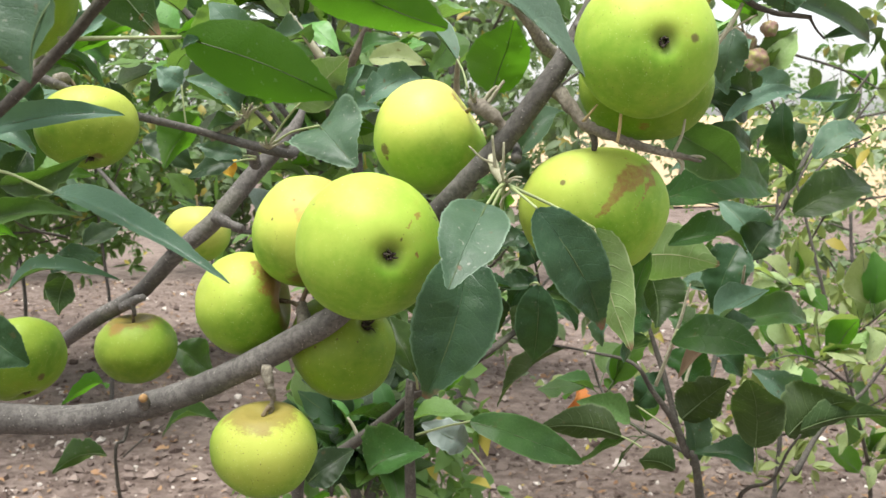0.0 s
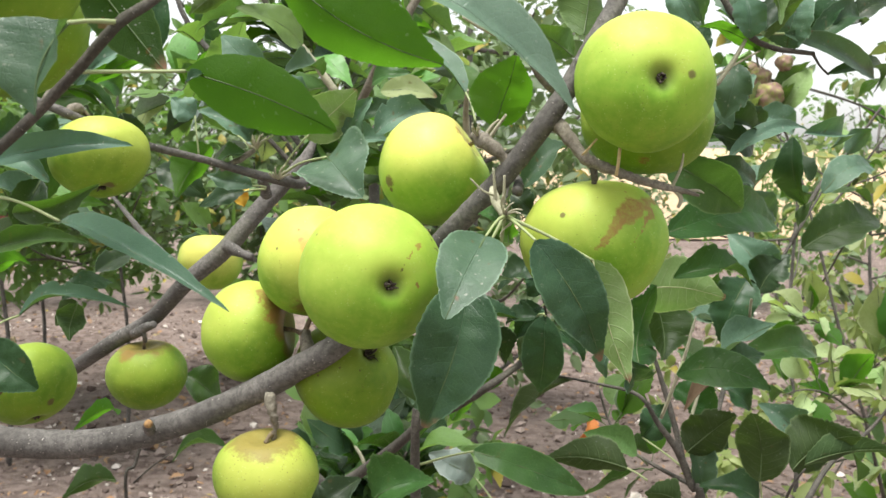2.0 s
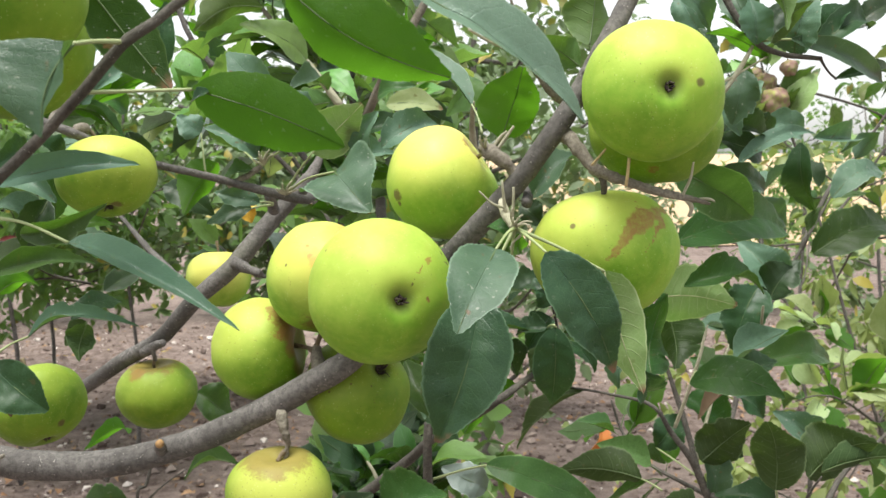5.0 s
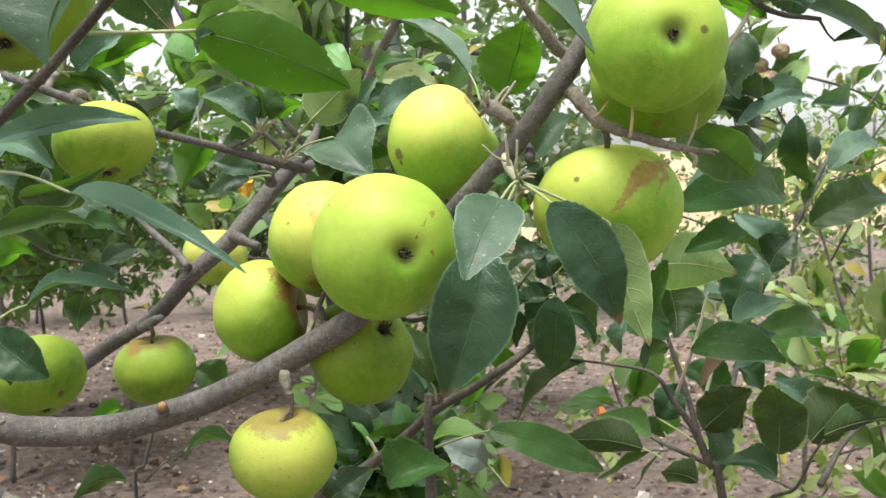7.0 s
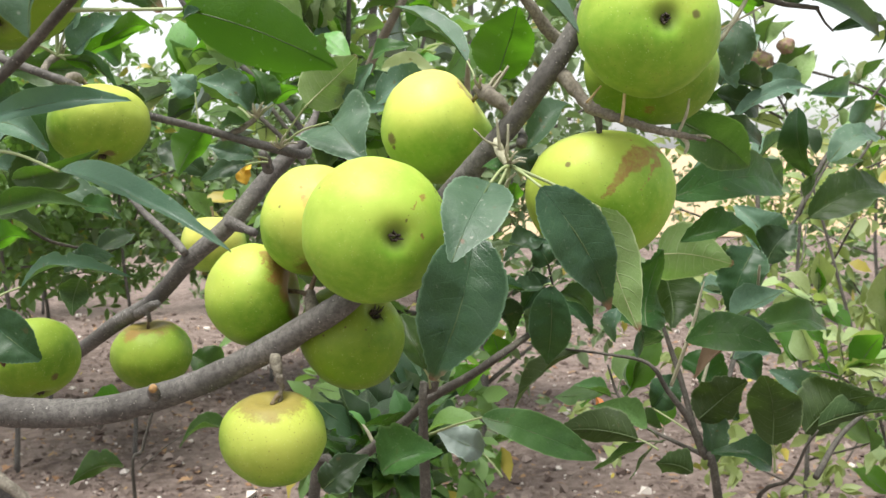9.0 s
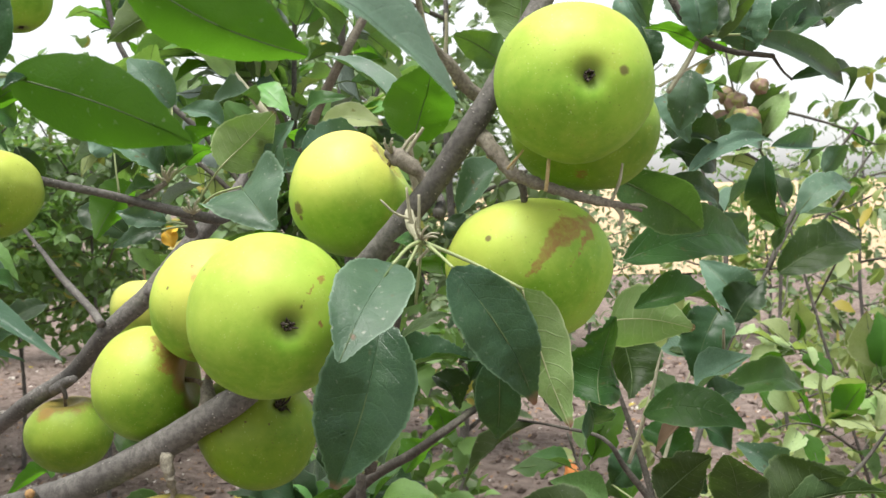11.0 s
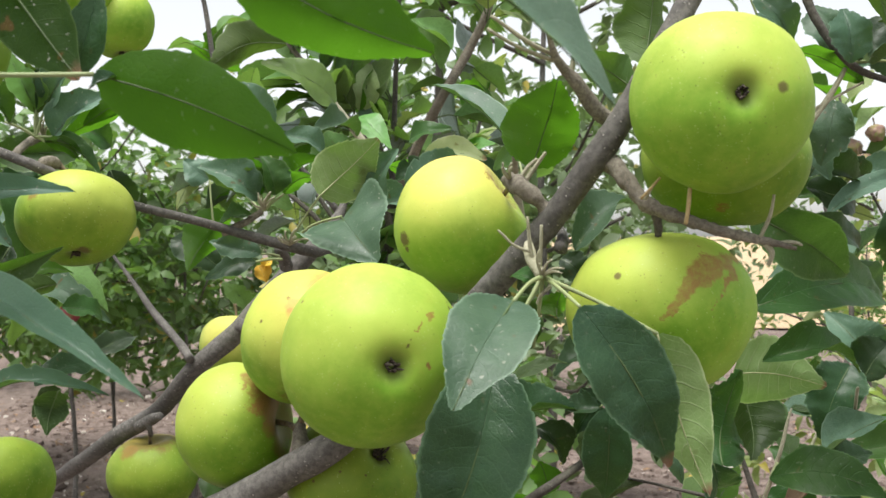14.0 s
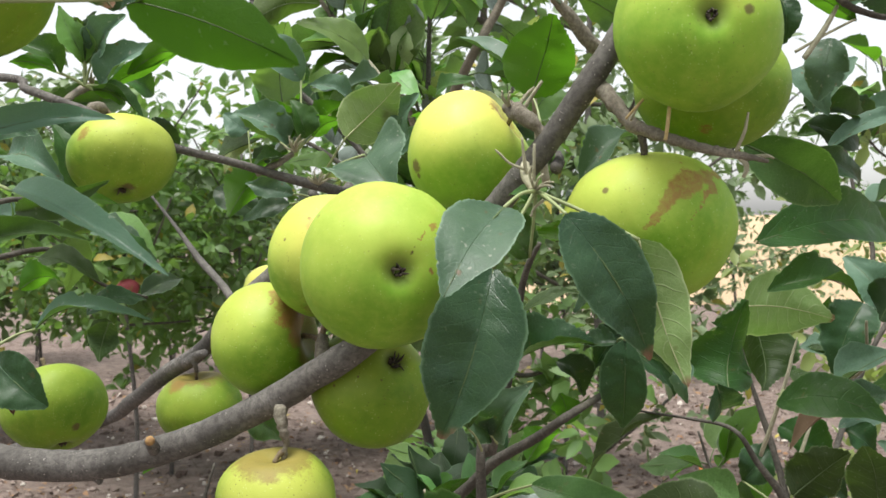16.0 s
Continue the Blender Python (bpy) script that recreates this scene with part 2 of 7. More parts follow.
def far_leaf_material(name, dark, light, glow, thin=0.4, rough=0.5):
    """Leaves of a joined crown, each island with a tone of its own."""
    m = Mat(name)
    rnd = m.node("ShaderNodeNewGeometry").outputs["Random Per Island"]
    n = m.noise(m.coords(), 14.0, 4.0)
    col = m.mix(m.math("MULTIPLY", m.math("ADD", rnd, n), 0.5), dark, light)
    odd = m.step(rnd, 0.955, 0.965)
    col = m.mix(odd, col, (0.42, 0.34, 0.06))
    m.set(Base_Color=col, Roughness=rough, Specular_IOR_Level=0.5)
    tr = m.node("ShaderNodeBsdfTranslucent")
    m.link(m.mix(rnd, glow, tuple(c * 0.55 for c in glow)), tr.inputs["Color"])
    mx = m.node("ShaderNodeMixShader", Fac=thin)
    m.link(m.p.outputs[0], mx.inputs[1])
    m.link(tr.outputs[0], mx.inputs[2])
    m.link(mx.outputs[0], m.out.inputs["Surface"])
    return m.m


LEAF = {
    "top": leaf_material("leaf_upper_side", (0.0222, 0.0542, 0.0140), (0.0412, 0.0896, 0.0209), (0.1185, 0.1963, 0.0693), 0.40, 0.26, 0.22, tip=0.0, ribs=0.08),
    # darker copy of the upper side, for dark leaves and for leaves in shade
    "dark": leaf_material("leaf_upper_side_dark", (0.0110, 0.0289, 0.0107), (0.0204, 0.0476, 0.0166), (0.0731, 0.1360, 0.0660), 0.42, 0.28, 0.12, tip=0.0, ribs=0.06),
    "dry": leaf_material("leaf_withered_point", (0.0169, 0.0492, 0.0259), (0.0307, 0.0773, 0.0351), (0.0904, 0.1610, 0.0845), 0.36, 0.34, 0.14, tip=0.06, spots=0.1, ribs=0.16),
    # the next three paint sky reflection on waxy leaves as paler blue-grey
    "glaze": leaf_material("leaf_waxy_sky_grey", (0.0520, 0.1015, 0.0644), (0.0839, 0.1491, 0.0923), (0.1710, 0.2520, 0.1683), 0.50, 0.34, 0.18, spots=0.45, ribs=0.16),
    "silky": leaf_material("leaf_smooth_waxy_sky_sheen", (0.0506, 0.1094, 0.0714), (0.0765, 0.1481, 0.0956), (0.0810, 0.1442, 0.0918), 0.44, 0.4, 0.22, spots=0.3, ribs=0.10),
    "sheen": leaf_material("leaf_polished_wax_sky_sheen", (0.072, 0.130, 0.080), (0.105, 0.172, 0.112), (0.16, 0.22, 0.16), 0.36, 0.8, 0.15, spots=0.3, ribs=0.12),
    "silver": leaf_material("leaf_silvery", (0.16, 0.21, 0.19), (0.24, 0.30, 0.27), (0.30, 0.36, 0.32), 0.5, 0.5, 0.12, ribs=0.1),
    "ribbed": leaf_material("leaf_upper_side_ribbed", (0.0140, 0.0351, 0.0085), (0.0252, 0.0564, 0.0128), (0.0546, 0.1103, 0.0315), 0.45, 0.18, 0.22, ribs=0.55),
    "blotch": leaf_material("leaf_brown_blotches", (0.0170, 0.0442, 0.0136), (0.0306, 0.0680, 0.0187), (0.0800, 0.1200, 0.0400), 0.55, 0.1, 0.45, glow=(0.06, 0.14, 0.01), tip=0.10, spots=1.0),
    "orange": leaf_material("leaf_turned_orange", (0.55, 0.30, 0.03), (0.65, 0.42, 0.06), (0.6, 0.45, 0.15), 0.5, 0.3, 0.4, glow=(0.6, 0.35, 0.03)),
    "back": leaf_material("leaf_lit_through", (0.0389, 0.0918, 0.0151), (0.0648, 0.1350, 0.0216), (0.0450, 0.0950, 0.0160), 0.55, 0.2, 0.58, glow=(0.105, 0.290, 0.012), spots=0.35, ribs=0.10),
    "mid": leaf_material("leaf_fresh_green", (0.0946, 0.2049, 0.0454), (0.1703, 0.3173, 0.0844), (0.2177, 0.3194, 0.1232), 0.42, 0.5, 0.40, glow=(0.20, 0.37, 0.05)),
    "under": leaf_material("leaf_underside", (0.0635, 0.1169, 0.0329), (0.1024, 0.1753, 0.0536), (0.1431, 0.2016, 0.0800), 0.62, 0.25, 0.28, glow=(0.11, 0.22, 0.02), ribs=0.6),
    # darker copy of the underside, with the shade put into its colour
    "dull": leaf_material("leaf_shaded_underside", (0.0256, 0.0472, 0.0133), (0.0413, 0.0707, 0.0217), (0.1288, 0.1814, 0.0720), 0.62, 0.25, 0.28, glow=(0.08, 0.15, 0.02), ribs=0.6),
    "rust": leaf_material("leaf_turned_red", (0.34, 0.08, 0.03), (0.48, 0.16, 0.05), (0.5, 0.3, 0.1), 0.55, 0.2, 0.35, glow=(0.5, 0.15, 0.03)),
    "pale": leaf_material("leaf_pale_underside", (0.2187, 0.3360, 0.1132), (0.2916, 0.4144, 0.1669), (0.5524, 0.6270, 0.3629), 0.62, 0.25, 0.30, tip=0.05, ribs=0.6),
    "yellow": leaf_material("leaf_yellowing", (0.2520, 0.3332, 0.1305), (0.3675, 0.4312, 0.2175), (0.4410, 0.4508, 0.3190), 0.55, 0.3, 0.42, glow=(0.33, 0.45, 0.08), tip=0.06, spots=0.4),
    "brown": leaf_material("leaf_dead", (0.11, 0.068, 0.045), (0.17, 0.11, 0.075), (0.2, 0.13, 0.08), 0.7, 0.2, 0.15, glow=(0.12, 0.07, 0.03)),
}
RIB_DEEP = stalk_material("leaf_midrib_shaded", (0.040, 0.066, 0.014), (0.055, 0.085, 0.020))
RIB = stalk_material("leaf_midrib", (0.055, 0.095, 0.025), (0.085, 0.125, 0.038))
RIB_PALE = stalk_material("leaf_midrib_pale", (0.36, 0.38, 0.19), (0.42, 0.44, 0.24))
STALK = stalk_material("leaf_stalk", (0.22, 0.28, 0.11), (0.33, 0.37, 0.18))
BARK = bark_material("bark_grey_brown", (0.102, 0.094, 0.084), (0.192, 0.179, 0.161), dirt=0.6)
BARK_THIN = bark_material("bark_twig", (0.078, 0.071, 0.058), (0.150, 0.136, 0.112), 0.5, 1.6)
BARK_GREEN = bark_material("bark_young_shoot", (0.34, 0.33, 0.22), (0.50, 0.47, 0.34), 0.4, 2.0, 0.25)
BARK_SPUR = bark_material("bark_wrinkled_spur", (0.190, 0.165, 0.125), (0.350, 0.315, 0.250), 0.2, 2.2, 0.6)
CALYX = plain_material("dried_calyx", (0.016, 0.012, 0.008), (0.085, 0.065, 0.045), 500.0)
APPLE_STALK = plain_material("apple_stalk", (0.10, 0.075, 0.045), (0.22, 0.17, 0.10), 400.0)
STRAW = plain_material("dry_straw", (0.42, 0.31, 0.14), (0.58, 0.45, 0.22), 300.0)
CUT = plain_material("cut_wood", (0.42, 0.25, 0.09), (0.25, 0.14, 0.06), 500.0)


# ---- builders ----
WORLD = {}


def place(ob, m, parent=None):
    """Stand ob at the world pose m, under parent."""
    WORLD[ob.name] = m.copy()
    if parent:
        ob.parent = parent
        ob.matrix_parent_inverse = WORLD[parent.name].inverted()
    ob.matrix_basis = m
    return ob


def mesh(name, verts, faces, mat, uvs=None, smooth=True):
    me = bpy.data.meshes.new(name)
    me.from_pydata([tuple(v) for v in verts], [], faces)
    for one in mat if isinstance(mat, (list, tuple)) else [mat]:
        me.materials.append(one)
    if smooth:
        me.polygons.foreach_set("use_smooth", [True] * len(me.polygons))
    if uvs is not None:
        layer = me.uv_layers.new(name="uv")
        for loop in me.loops:
            layer.data[loop.index].uv = uvs[loop.vertex_index]
    me.update()
    return me


def smooth_line(points, per=6):
    """Catmull-Rom through rows of x, y, z, r."""
    p = [np.array(q, float) for q in points]
    if len(p) < 3:
        return [p[0] + (p[-1] - p[0]) * k / per for k in range(per + 1)]
    p = [2 * p[0] - p[1], *p, 2 * p[-1] - p[-2]]
    out = []
    for a, b, c, d in zip(p, p[1:], p[2:], p[3:]):
        for k in range(per):
            s = k / per
            out.append(0.5 * (2 * b + (c - a) * s + (2 * a - 5 * b + 4 * c - d) * s * s + (3 * b - a - 3 * c + d) * s**3))
    out.append(p[-2])
    return out


def tube(points, sides=8, per=6, rough=0.0, seed=0, cap=True):
    """Vertices and faces of a round, tapering, slightly knobbly rod along rows of x, y, z, r."""
    line = smooth_line(points, per)
    verts, faces = [], []
    side = None
    for k, q in enumerate(line):
        ahead = Vector((line[min(k + 1, len(line) - 1)] - line[max(k - 1, 0)])[:3]).normalized()
        if side is None:
            side = ahead.orthogonal().normalized()
        side = (side - ahead * side.dot(ahead)).normalized()
        up = ahead.cross(side)
        for s in range(sides):
            a = math.tau * s / sides
            d = side * math.cos(a) + up * math.sin(a)
            r = max(q[3], 0.0002)
            if rough:
                at = Vector(q[:3]) + d * r
                r *= 1 + rough * noise.noise(at * (0.9 / max(q[3], 0.002)) + Vector((seed, 0, 0))) + rough * 0.6 * noise.noise(at * (0.35 / max(q[3], 0.002)))
            verts.append(Vector(q[:3]) + d * r)
    n = len(line)
    for k in range(n - 1):
        for s in range(sides):
            a, b = k * sides + s, k * sides + (s + 1) % sides
            faces.append((a, b, b + sides, a + sides))
    if cap:
        for k, flip in ((0, True), (n - 1, False)):
            verts.append(Vector(line[k][:3]))
            c = len(verts) - 1
            for s in range(sides):
                a, b = k * sides + s, k * sides + (s + 1) % sides
                faces.append((b, a, c) if flip else (a, b, c))
    return verts, faces


def joined(*pieces):
    verts, faces = [], []
    for v, f in pieces:
        k = len(verts)
        verts += list(v)
        faces += [tuple(i + k for i in q) for q in f]
    return verts, faces


def part(name, verts, faces, mat, parent, label="", at=None, uvs=None, smooth=True):
    """One mesh object under a thing or a part; the vertices are in the world, or round the pose at."""
    m = at if at is not None else WORLD[parent.name]
    if at is None:
        inv = m.inverted()
        verts = [inv @ Vector(v) for v in verts]
    ob = place(new(name, mesh(name, verts, faces, mat, uvs, smooth)), m, parent)
    return tagged(ob, label) if label else ob


def thing(name, at, label, category, group="", kind=""):
    ob = new(name)
    ob.empty_display_size = 0.05
    place(ob, Matrix.Translation(at), None)
    return tagged(ob, label, category, group, kind)


def rod(name, points, mat, parent, label="", sides=10, per=6, rough=0.10, seed=0):
    """A limb or twig of its own, from rows of x, y, z, r."""
    base = Matrix.Translation(points[0][:3])
    v, f = tube([(x - points[0][0], y - points[0][1], z - points[0][2], r) for x, y, z, r in points], sides, per, rough, seed)
    return part(name, v, f, mat, parent, label, at=base)


def blade(length, width, fold=0.2, bend=0.08, wave=0.04, droop=0.0, seed=0, n=26, m=4, teeth=0.035, full=0.42, curl=1.0):
    """A leaf blade: y along the midrib, x across, z the upper side. Gives vertices, faces, uvs and the midrib's height."""
    rnd = random.Random(seed)
    ph, ph2, lean = rnd.random() * 6, rnd.random() * 6, rnd.uniform(-0.05, 0.05)
    twist, cup, sway = curl * rnd.uniform(-0.6, 0.6), curl * rnd.uniform(-0.5, 0.9), curl * rnd.uniform(-0.015, 0.015)
    verts, faces, uvs, rib = [], [], [], []
    full = full + rnd.uniform(-0.05, 0.06)
    bites = [(rnd.uniform(0.3, 0.92), rnd.choice((-1, 1)), rnd.uniform(0.018, 0.05), rnd.uniform(0.1, 0.4)) for _ in range(rnd.choice((0, 0, 0, 1, 2)) if curl > 1 else 0)]
    a = rnd.uniform(0.52, 0.68)
    b = a * (1 - full) / full
    top = (full**a) * ((1 - full) ** b)
    for k in range(n + 1):
        u = k / n
        half = 0.5 * width * (max(u, 0.004) ** a) * (max(1 - u, 0.0) ** b) / top
        half *= 1 - 0.62 * max(0.0, (u - 0.70) / 0.30) ** 1.25 * (1 if curl > 1 else 0.75)
        half = half * (0.9 + 0.1 * math.sin(math.pi * u)) + 0.012 * width * (1 - u)
        zc = length * (bend * 4 * u * (1 - u) - droop * u * u + sway * math.sin(2 * math.pi * u))
        xc = length * lean * math.sin(math.pi * u)
        rib.append((xc, u * length, zc))
        for j in range(-m, m + 1):
            v = j / m
            e = abs(v)
            x = half * v * (1 + (0.17 if curl > 1 else 0.03) * noise.noise(Vector((u * 7.5, 3.1 * (v > 0), seed % 71 + ph))))
            for mid, hand, span, deep in bites:
                if hand * v > 0 and abs(u - mid) < span:
                    x *= 1 - deep * e * (1 - ((u - mid) / span) ** 2)
            y = u * length - e * e * half * 0.10
            if e == 1.0 and teeth and 0 < k < n:
                tooth = teeth * width * (0.5 if k % 2 else -0.5) * (0.6 + 0.8 * rnd.random())
                x += math.copysign(tooth, v)
                y += teeth * width * 0.4 * (1 if k % 2 else 0)
            z = zc + fold * abs(x) + wave * width * e * e * math.sin(9 * u + ph * (1 if v > 0 else 1.7) + 2 * v) * math.sin(math.pi * u)
            z += cup * x * x / width * 0.6
            z += (0.015 if curl > 1 else 0.005) * width * e * math.sin(6.5 * math.tau * (u - 0.17 * e) + ph2) * math.sin(math.pi * u)
            tw = twist * math.sin(math.pi * u) * (u - 0.3)
            x, z = x * math.cos(tw) - (z - zc) * math.sin(tw), zc + (z - zc) * math.cos(tw) + x * math.sin(tw)
            z += 0.050 * width * noise.noise(Vector((x * 1.9 / width + ph2, y * 1.9 / width, seed % 97))) + 0.022 * width * noise.noise(Vector((x * 5 / width, y * 5 / width, seed % 89)))
            verts.append((x + xc, y, z))
            uvs.append((u, v))
    w = 2 * m + 1
    for k in range(n):
        for j in range(w - 1):
            q = k * w + j
            faces.append((q, q + 1, q + w + 1, q + w))
    return verts, faces, uvs, rib


def leaf_pose(base, tip, face):
    y = (Vector(tip) - Vector(base)).normalized()
    z = Vector(face)
    z = (z - y * z.dot(y)).normalized()
    x = y.cross(z)
    m = Matrix((x, y, z)).transposed().to_4x4()
    m.translation = base
    return m


COUNT = [0]


def leaf(parent, look_of, base, tip, width, face, stalk=None, fold=0.22, bend=0.08, wave=0.05, droop=0.0, label="", teeth=0.06):
    """One large leaf with its stalk and midrib; face: where its upper side looks."""
    COUNT[0] += 1
    seed = COUNT[0] * 7 + 3
    length = (Vector(tip) - Vector(base)).length
    vary = random.Random(seed)
    fold, bend = fold * vary.uniform(1.0, 1.5), bend + vary.uniform(0.0, 0.07) * (1 if bend >= 0 else -1)
    if not label:
        wave, droop, fold, teeth = wave * 2.2, droop + vary.uniform(-0.05, 0.35), fold * vary.uniform(1.0, 2.2), teeth * 1.4
        bend += vary.uniform(0.0, 0.08) * (1 if bend >= 0 else -1)
    m = leaf_pose(base, tip, face)
    big = width > 0.028
    v, f, uv, rib = blade(length, width, fold, bend, wave, droop, seed, n=48 if big else 28, m=5 if big else 4, teeth=teeth, curl=1.0 if label else 2.2)
    ob = part("leaf", v, f, LEAF[look_of], parent, label, at=m, uvs=uv)
    thick = 0.00075 if width > 0.02 else 0.0005
    thick *= 0.38 if look_of == "back" else 0.7
    pieces = [tube([(x, y, z - 0.75 * thick, thick * (1.05 - 0.85 * k / (len(rib) - 1))) for k, (x, y, z) in enumerate(rib) if k % 4 == 0], 5, 2)]
    if stalk is not None:
        s = m.inverted() @ Vector(stalk)
        mid = s * 0.5 + Vector((0, 0, 0.06 * s.length))
        pieces.append(tube([(*s, 0.0011), (*mid, 0.0008), (0, 0, 0, 0.0008)], 6, 5))
    n_rib = len(pieces[0][1])
    v, f = joined(*pieces)
    veins = part("leaf_stalk", v, f, [STALK, {"pale": RIB_PALE, "back": RIB_DEEP}.get(look_of, RIB)], ob, at=m)
    veins.data.polygons.foreach_set("material_index", [1 if k < n_rib else 0 for k in range(len(f))])
    return ob


def apple_body(radius, tall=0.92, taper=0.06, seed=0, lump=0.02, rings=40, sides=56):
    """An apple round the origin, its stalk end up, with both hollows."""
    verts, faces = [], []
    for k in range(rings + 1):
        th = math.pi * k / rings
        s, c = math.sin(th), math.cos(th)
        z = tall * c
        if c > 0:
            z -= 0.27 * math.exp(-((s / 0.36) ** 2))
        else:
            z += 0.12 * math.exp(-((s / 0.17) ** 2)) + 0.085 * math.exp(-((s / 0.42) ** 2))
        w = s * (1 + taper * c) * (1 + 0.05 * s * s)
        for j in range(sides):
            a = math.tau * j / sides
            d = Vector((math.cos(a) * s, math.sin(a) * s, c))
            lobes = 1 + 0.016 * math.cos(5 * a + seed) * max(0.0, -c) * s
            g = lobes * (1 + lump * noise.noise(d * 1.5 + Vector((seed * 3.7, 0, 0))) + lump * 0.4 * noise.noise(d * 3.1 + Vector((0, seed * 1.3, 0))))
            verts.append((radius * w * math.cos(a) * g, radius * w * math.sin(a) * g, radius * z * (1 + 0.6 * (g - 1))))
    for k in range(rings):
        for j in range(sides):
            a, b = k * sides + j, k * sides + (j + 1) % sides
            faces.append((a, a + sides, b + sides, b))
    return verts, faces


def apple(at, radius, calyx, label, skin=None, blush=(-0.3, -0.4, 0.9), marks=(), strokes=(), tall=0.92, taper=0.06, stalk=0.016, stalk_to=None, lump=0.03, category="apple", sepals=1.0):
    """A hanging apple; calyx: where its blossom end looks; stalk_to: where its stalk grows from."""
    COUNT[0] += 1
    seed = COUNT[0]
    up = -Vector(calyx).normalized()
    m = up.to_track_quat("Z", "Y").to_matrix().to_4x4()
    m.translation = at
    v, f = apple_body(radius, tall, taper, seed, lump)
    turn_in = m.to_3x3().inverted()
    mat = apple_material("apple_skin", turn_in @ Vector(blush), marks=[(turn_in @ Vector(d), *rest) for d, *rest in marks], strokes=[(turn_in @ Vector(a), turn_in @ Vector(b), *rest) for a, b, *rest in strokes], **(skin or {}))
    ob = place(new("apple", mesh("apple", v, f, mat)), m)
    tagged(ob, label, category, "apples on the tree")
    low = -radius * (tall - 0.20)
    pieces = []
    rnd = random.Random(seed)
    for k in range(11):
        a = math.tau * (k + 0.6 * rnd.random()) / 11
        ln = radius * rnd.uniform(0.08, 0.14) * sepals
        d = Vector((math.cos(a), math.sin(a), 0))
        out = rnd.uniform(-0.7, 0.5 * sepals)
        p1 = d * ln * 0.5 + Vector((0, 0, -ln * 0.5))
        p2 = d * ln * (0.5 + 0.6 * out) + Vector((rnd.uniform(-0.2, 0.2) * ln, rnd.uniform(-0.2, 0.2) * ln, -ln * rnd.uniform(0.5, 1.0)))
        w = radius * rnd.uniform(0.012, 0.026)
        pieces.append(tube([(d.x * radius * 0.04, d.y * radius * 0.04, low + radius * 0.02, w), (p1.x, p1.y, low + p1.z, w), (p2.x, p2.y, low + p2.z, w * 0.3)], 5, 3))
    pieces.append(tube([(0, 0, low + radius * 0.05, radius * 0.075), (0, 0, low + radius * 0.008, radius * 0.05)], 7, 2, 0.3, seed))
    v, f = joined(*pieces)
    part("calyx", v, f, CALYX, ob, "dark dried sepals", at=m)
    top = radius * (tall - 0.27)
    s = Vector((0.002, 0.001, top + stalk)) if stalk_to is None else m.inverted() @ Vector(stalk_to)
    v, f = tube([(0, 0, top, 0.0016), (s.x * 0.4, s.y * 0.4, top + (s.z - top) * 0.55, 0.0013), (s.x, s.y, s.z, 0.0019)], 7, 4, 0.15, seed)
    part("stalk", v, f, APPLE_STALK, ob, at=m)
    return ob


LIBRARY = {}


def stock_leaf(look_of, shape):
    """One of a few leaf meshes, a metre long, that smaller leaves share."""
    key = (look_of, shape)
    if key not in LIBRARY:
        rnd = random.Random(shape * 31 + 5)
        v, f, uv, rib = blade(1.0, rnd.uniform(0.46, 0.62), rnd.uniform(0.1, 0.4), rnd.uniform(-0.05, 0.16), 0.07, rnd.uniform(0, 0.15), shape * 13 + 1, n=14, m=2, teeth=0.04, curl=2.2)
        n = len(v)
        v2, f2 = tube([(0, -0.28, -0.10, 0.014), (0, -0.12, -0.02, 0.011), (0, 0, 0, 0.011), (*rib[7], 0.009), (*rib[13], 0.004)], 5, 2)
        me = mesh("leaf", [*v, *v2], [*f, *[tuple(i + n for i in q) for q in f2]], [LEAF[look_of], RIB], [*uv, *[(0.5, 0.5)] * len(v2)])
        for p in me.polygons:
            p.material_index = 0 if p.index < len(f) else 1
        LIBRARY[key] = me
    return LIBRARY[key]


def leafy(parent, points, count, size, looks, seed, start=0.2, lift=0.5, toward=(0, 0, 0)):
    """Leaves in spur tufts along a twig given as rows of x, y, z, r."""
    rnd = random.Random(seed)
    line = smooth_line(points, 8)
    made = 0
    while made < count:
        k = int(len(line) * (start + (1 - start) * rnd.random() * 0.999))
        at = Vector(line[k][:3])
        ahead = Vector((line[min(k + 1, len(line) - 1)] - line[max(k - 1, 0)])[:3]).normalized()
        for _ in range(rnd.choice((1, 2, 3, 4))):
            side = Vector((rnd.gauss(0, 1), rnd.gauss(0, 1), rnd.gauss(0, 1)))
            d = (side - ahead * side.dot(ahead)).normalized() + ahead * 0.5 + Vector((0, 0, rnd.uniform(-0.6, lift))) + Vector(toward)
            d.normalize()
            up = Vector((rnd.gauss(0, 0.45), rnd.gauss(-0.25, 0.45), 1.0))
            s = size * rnd.uniform(0.65, 1.2)
            m = leaf_pose(at + d * s * 0.3, at + d * s * 1.3, up) @ Matrix.Diagonal((s, s, s, 1))
            place(new("leaf", stock_leaf(rnd.choice(looks), rnd.randrange(7))), m, parent)
            made += 1


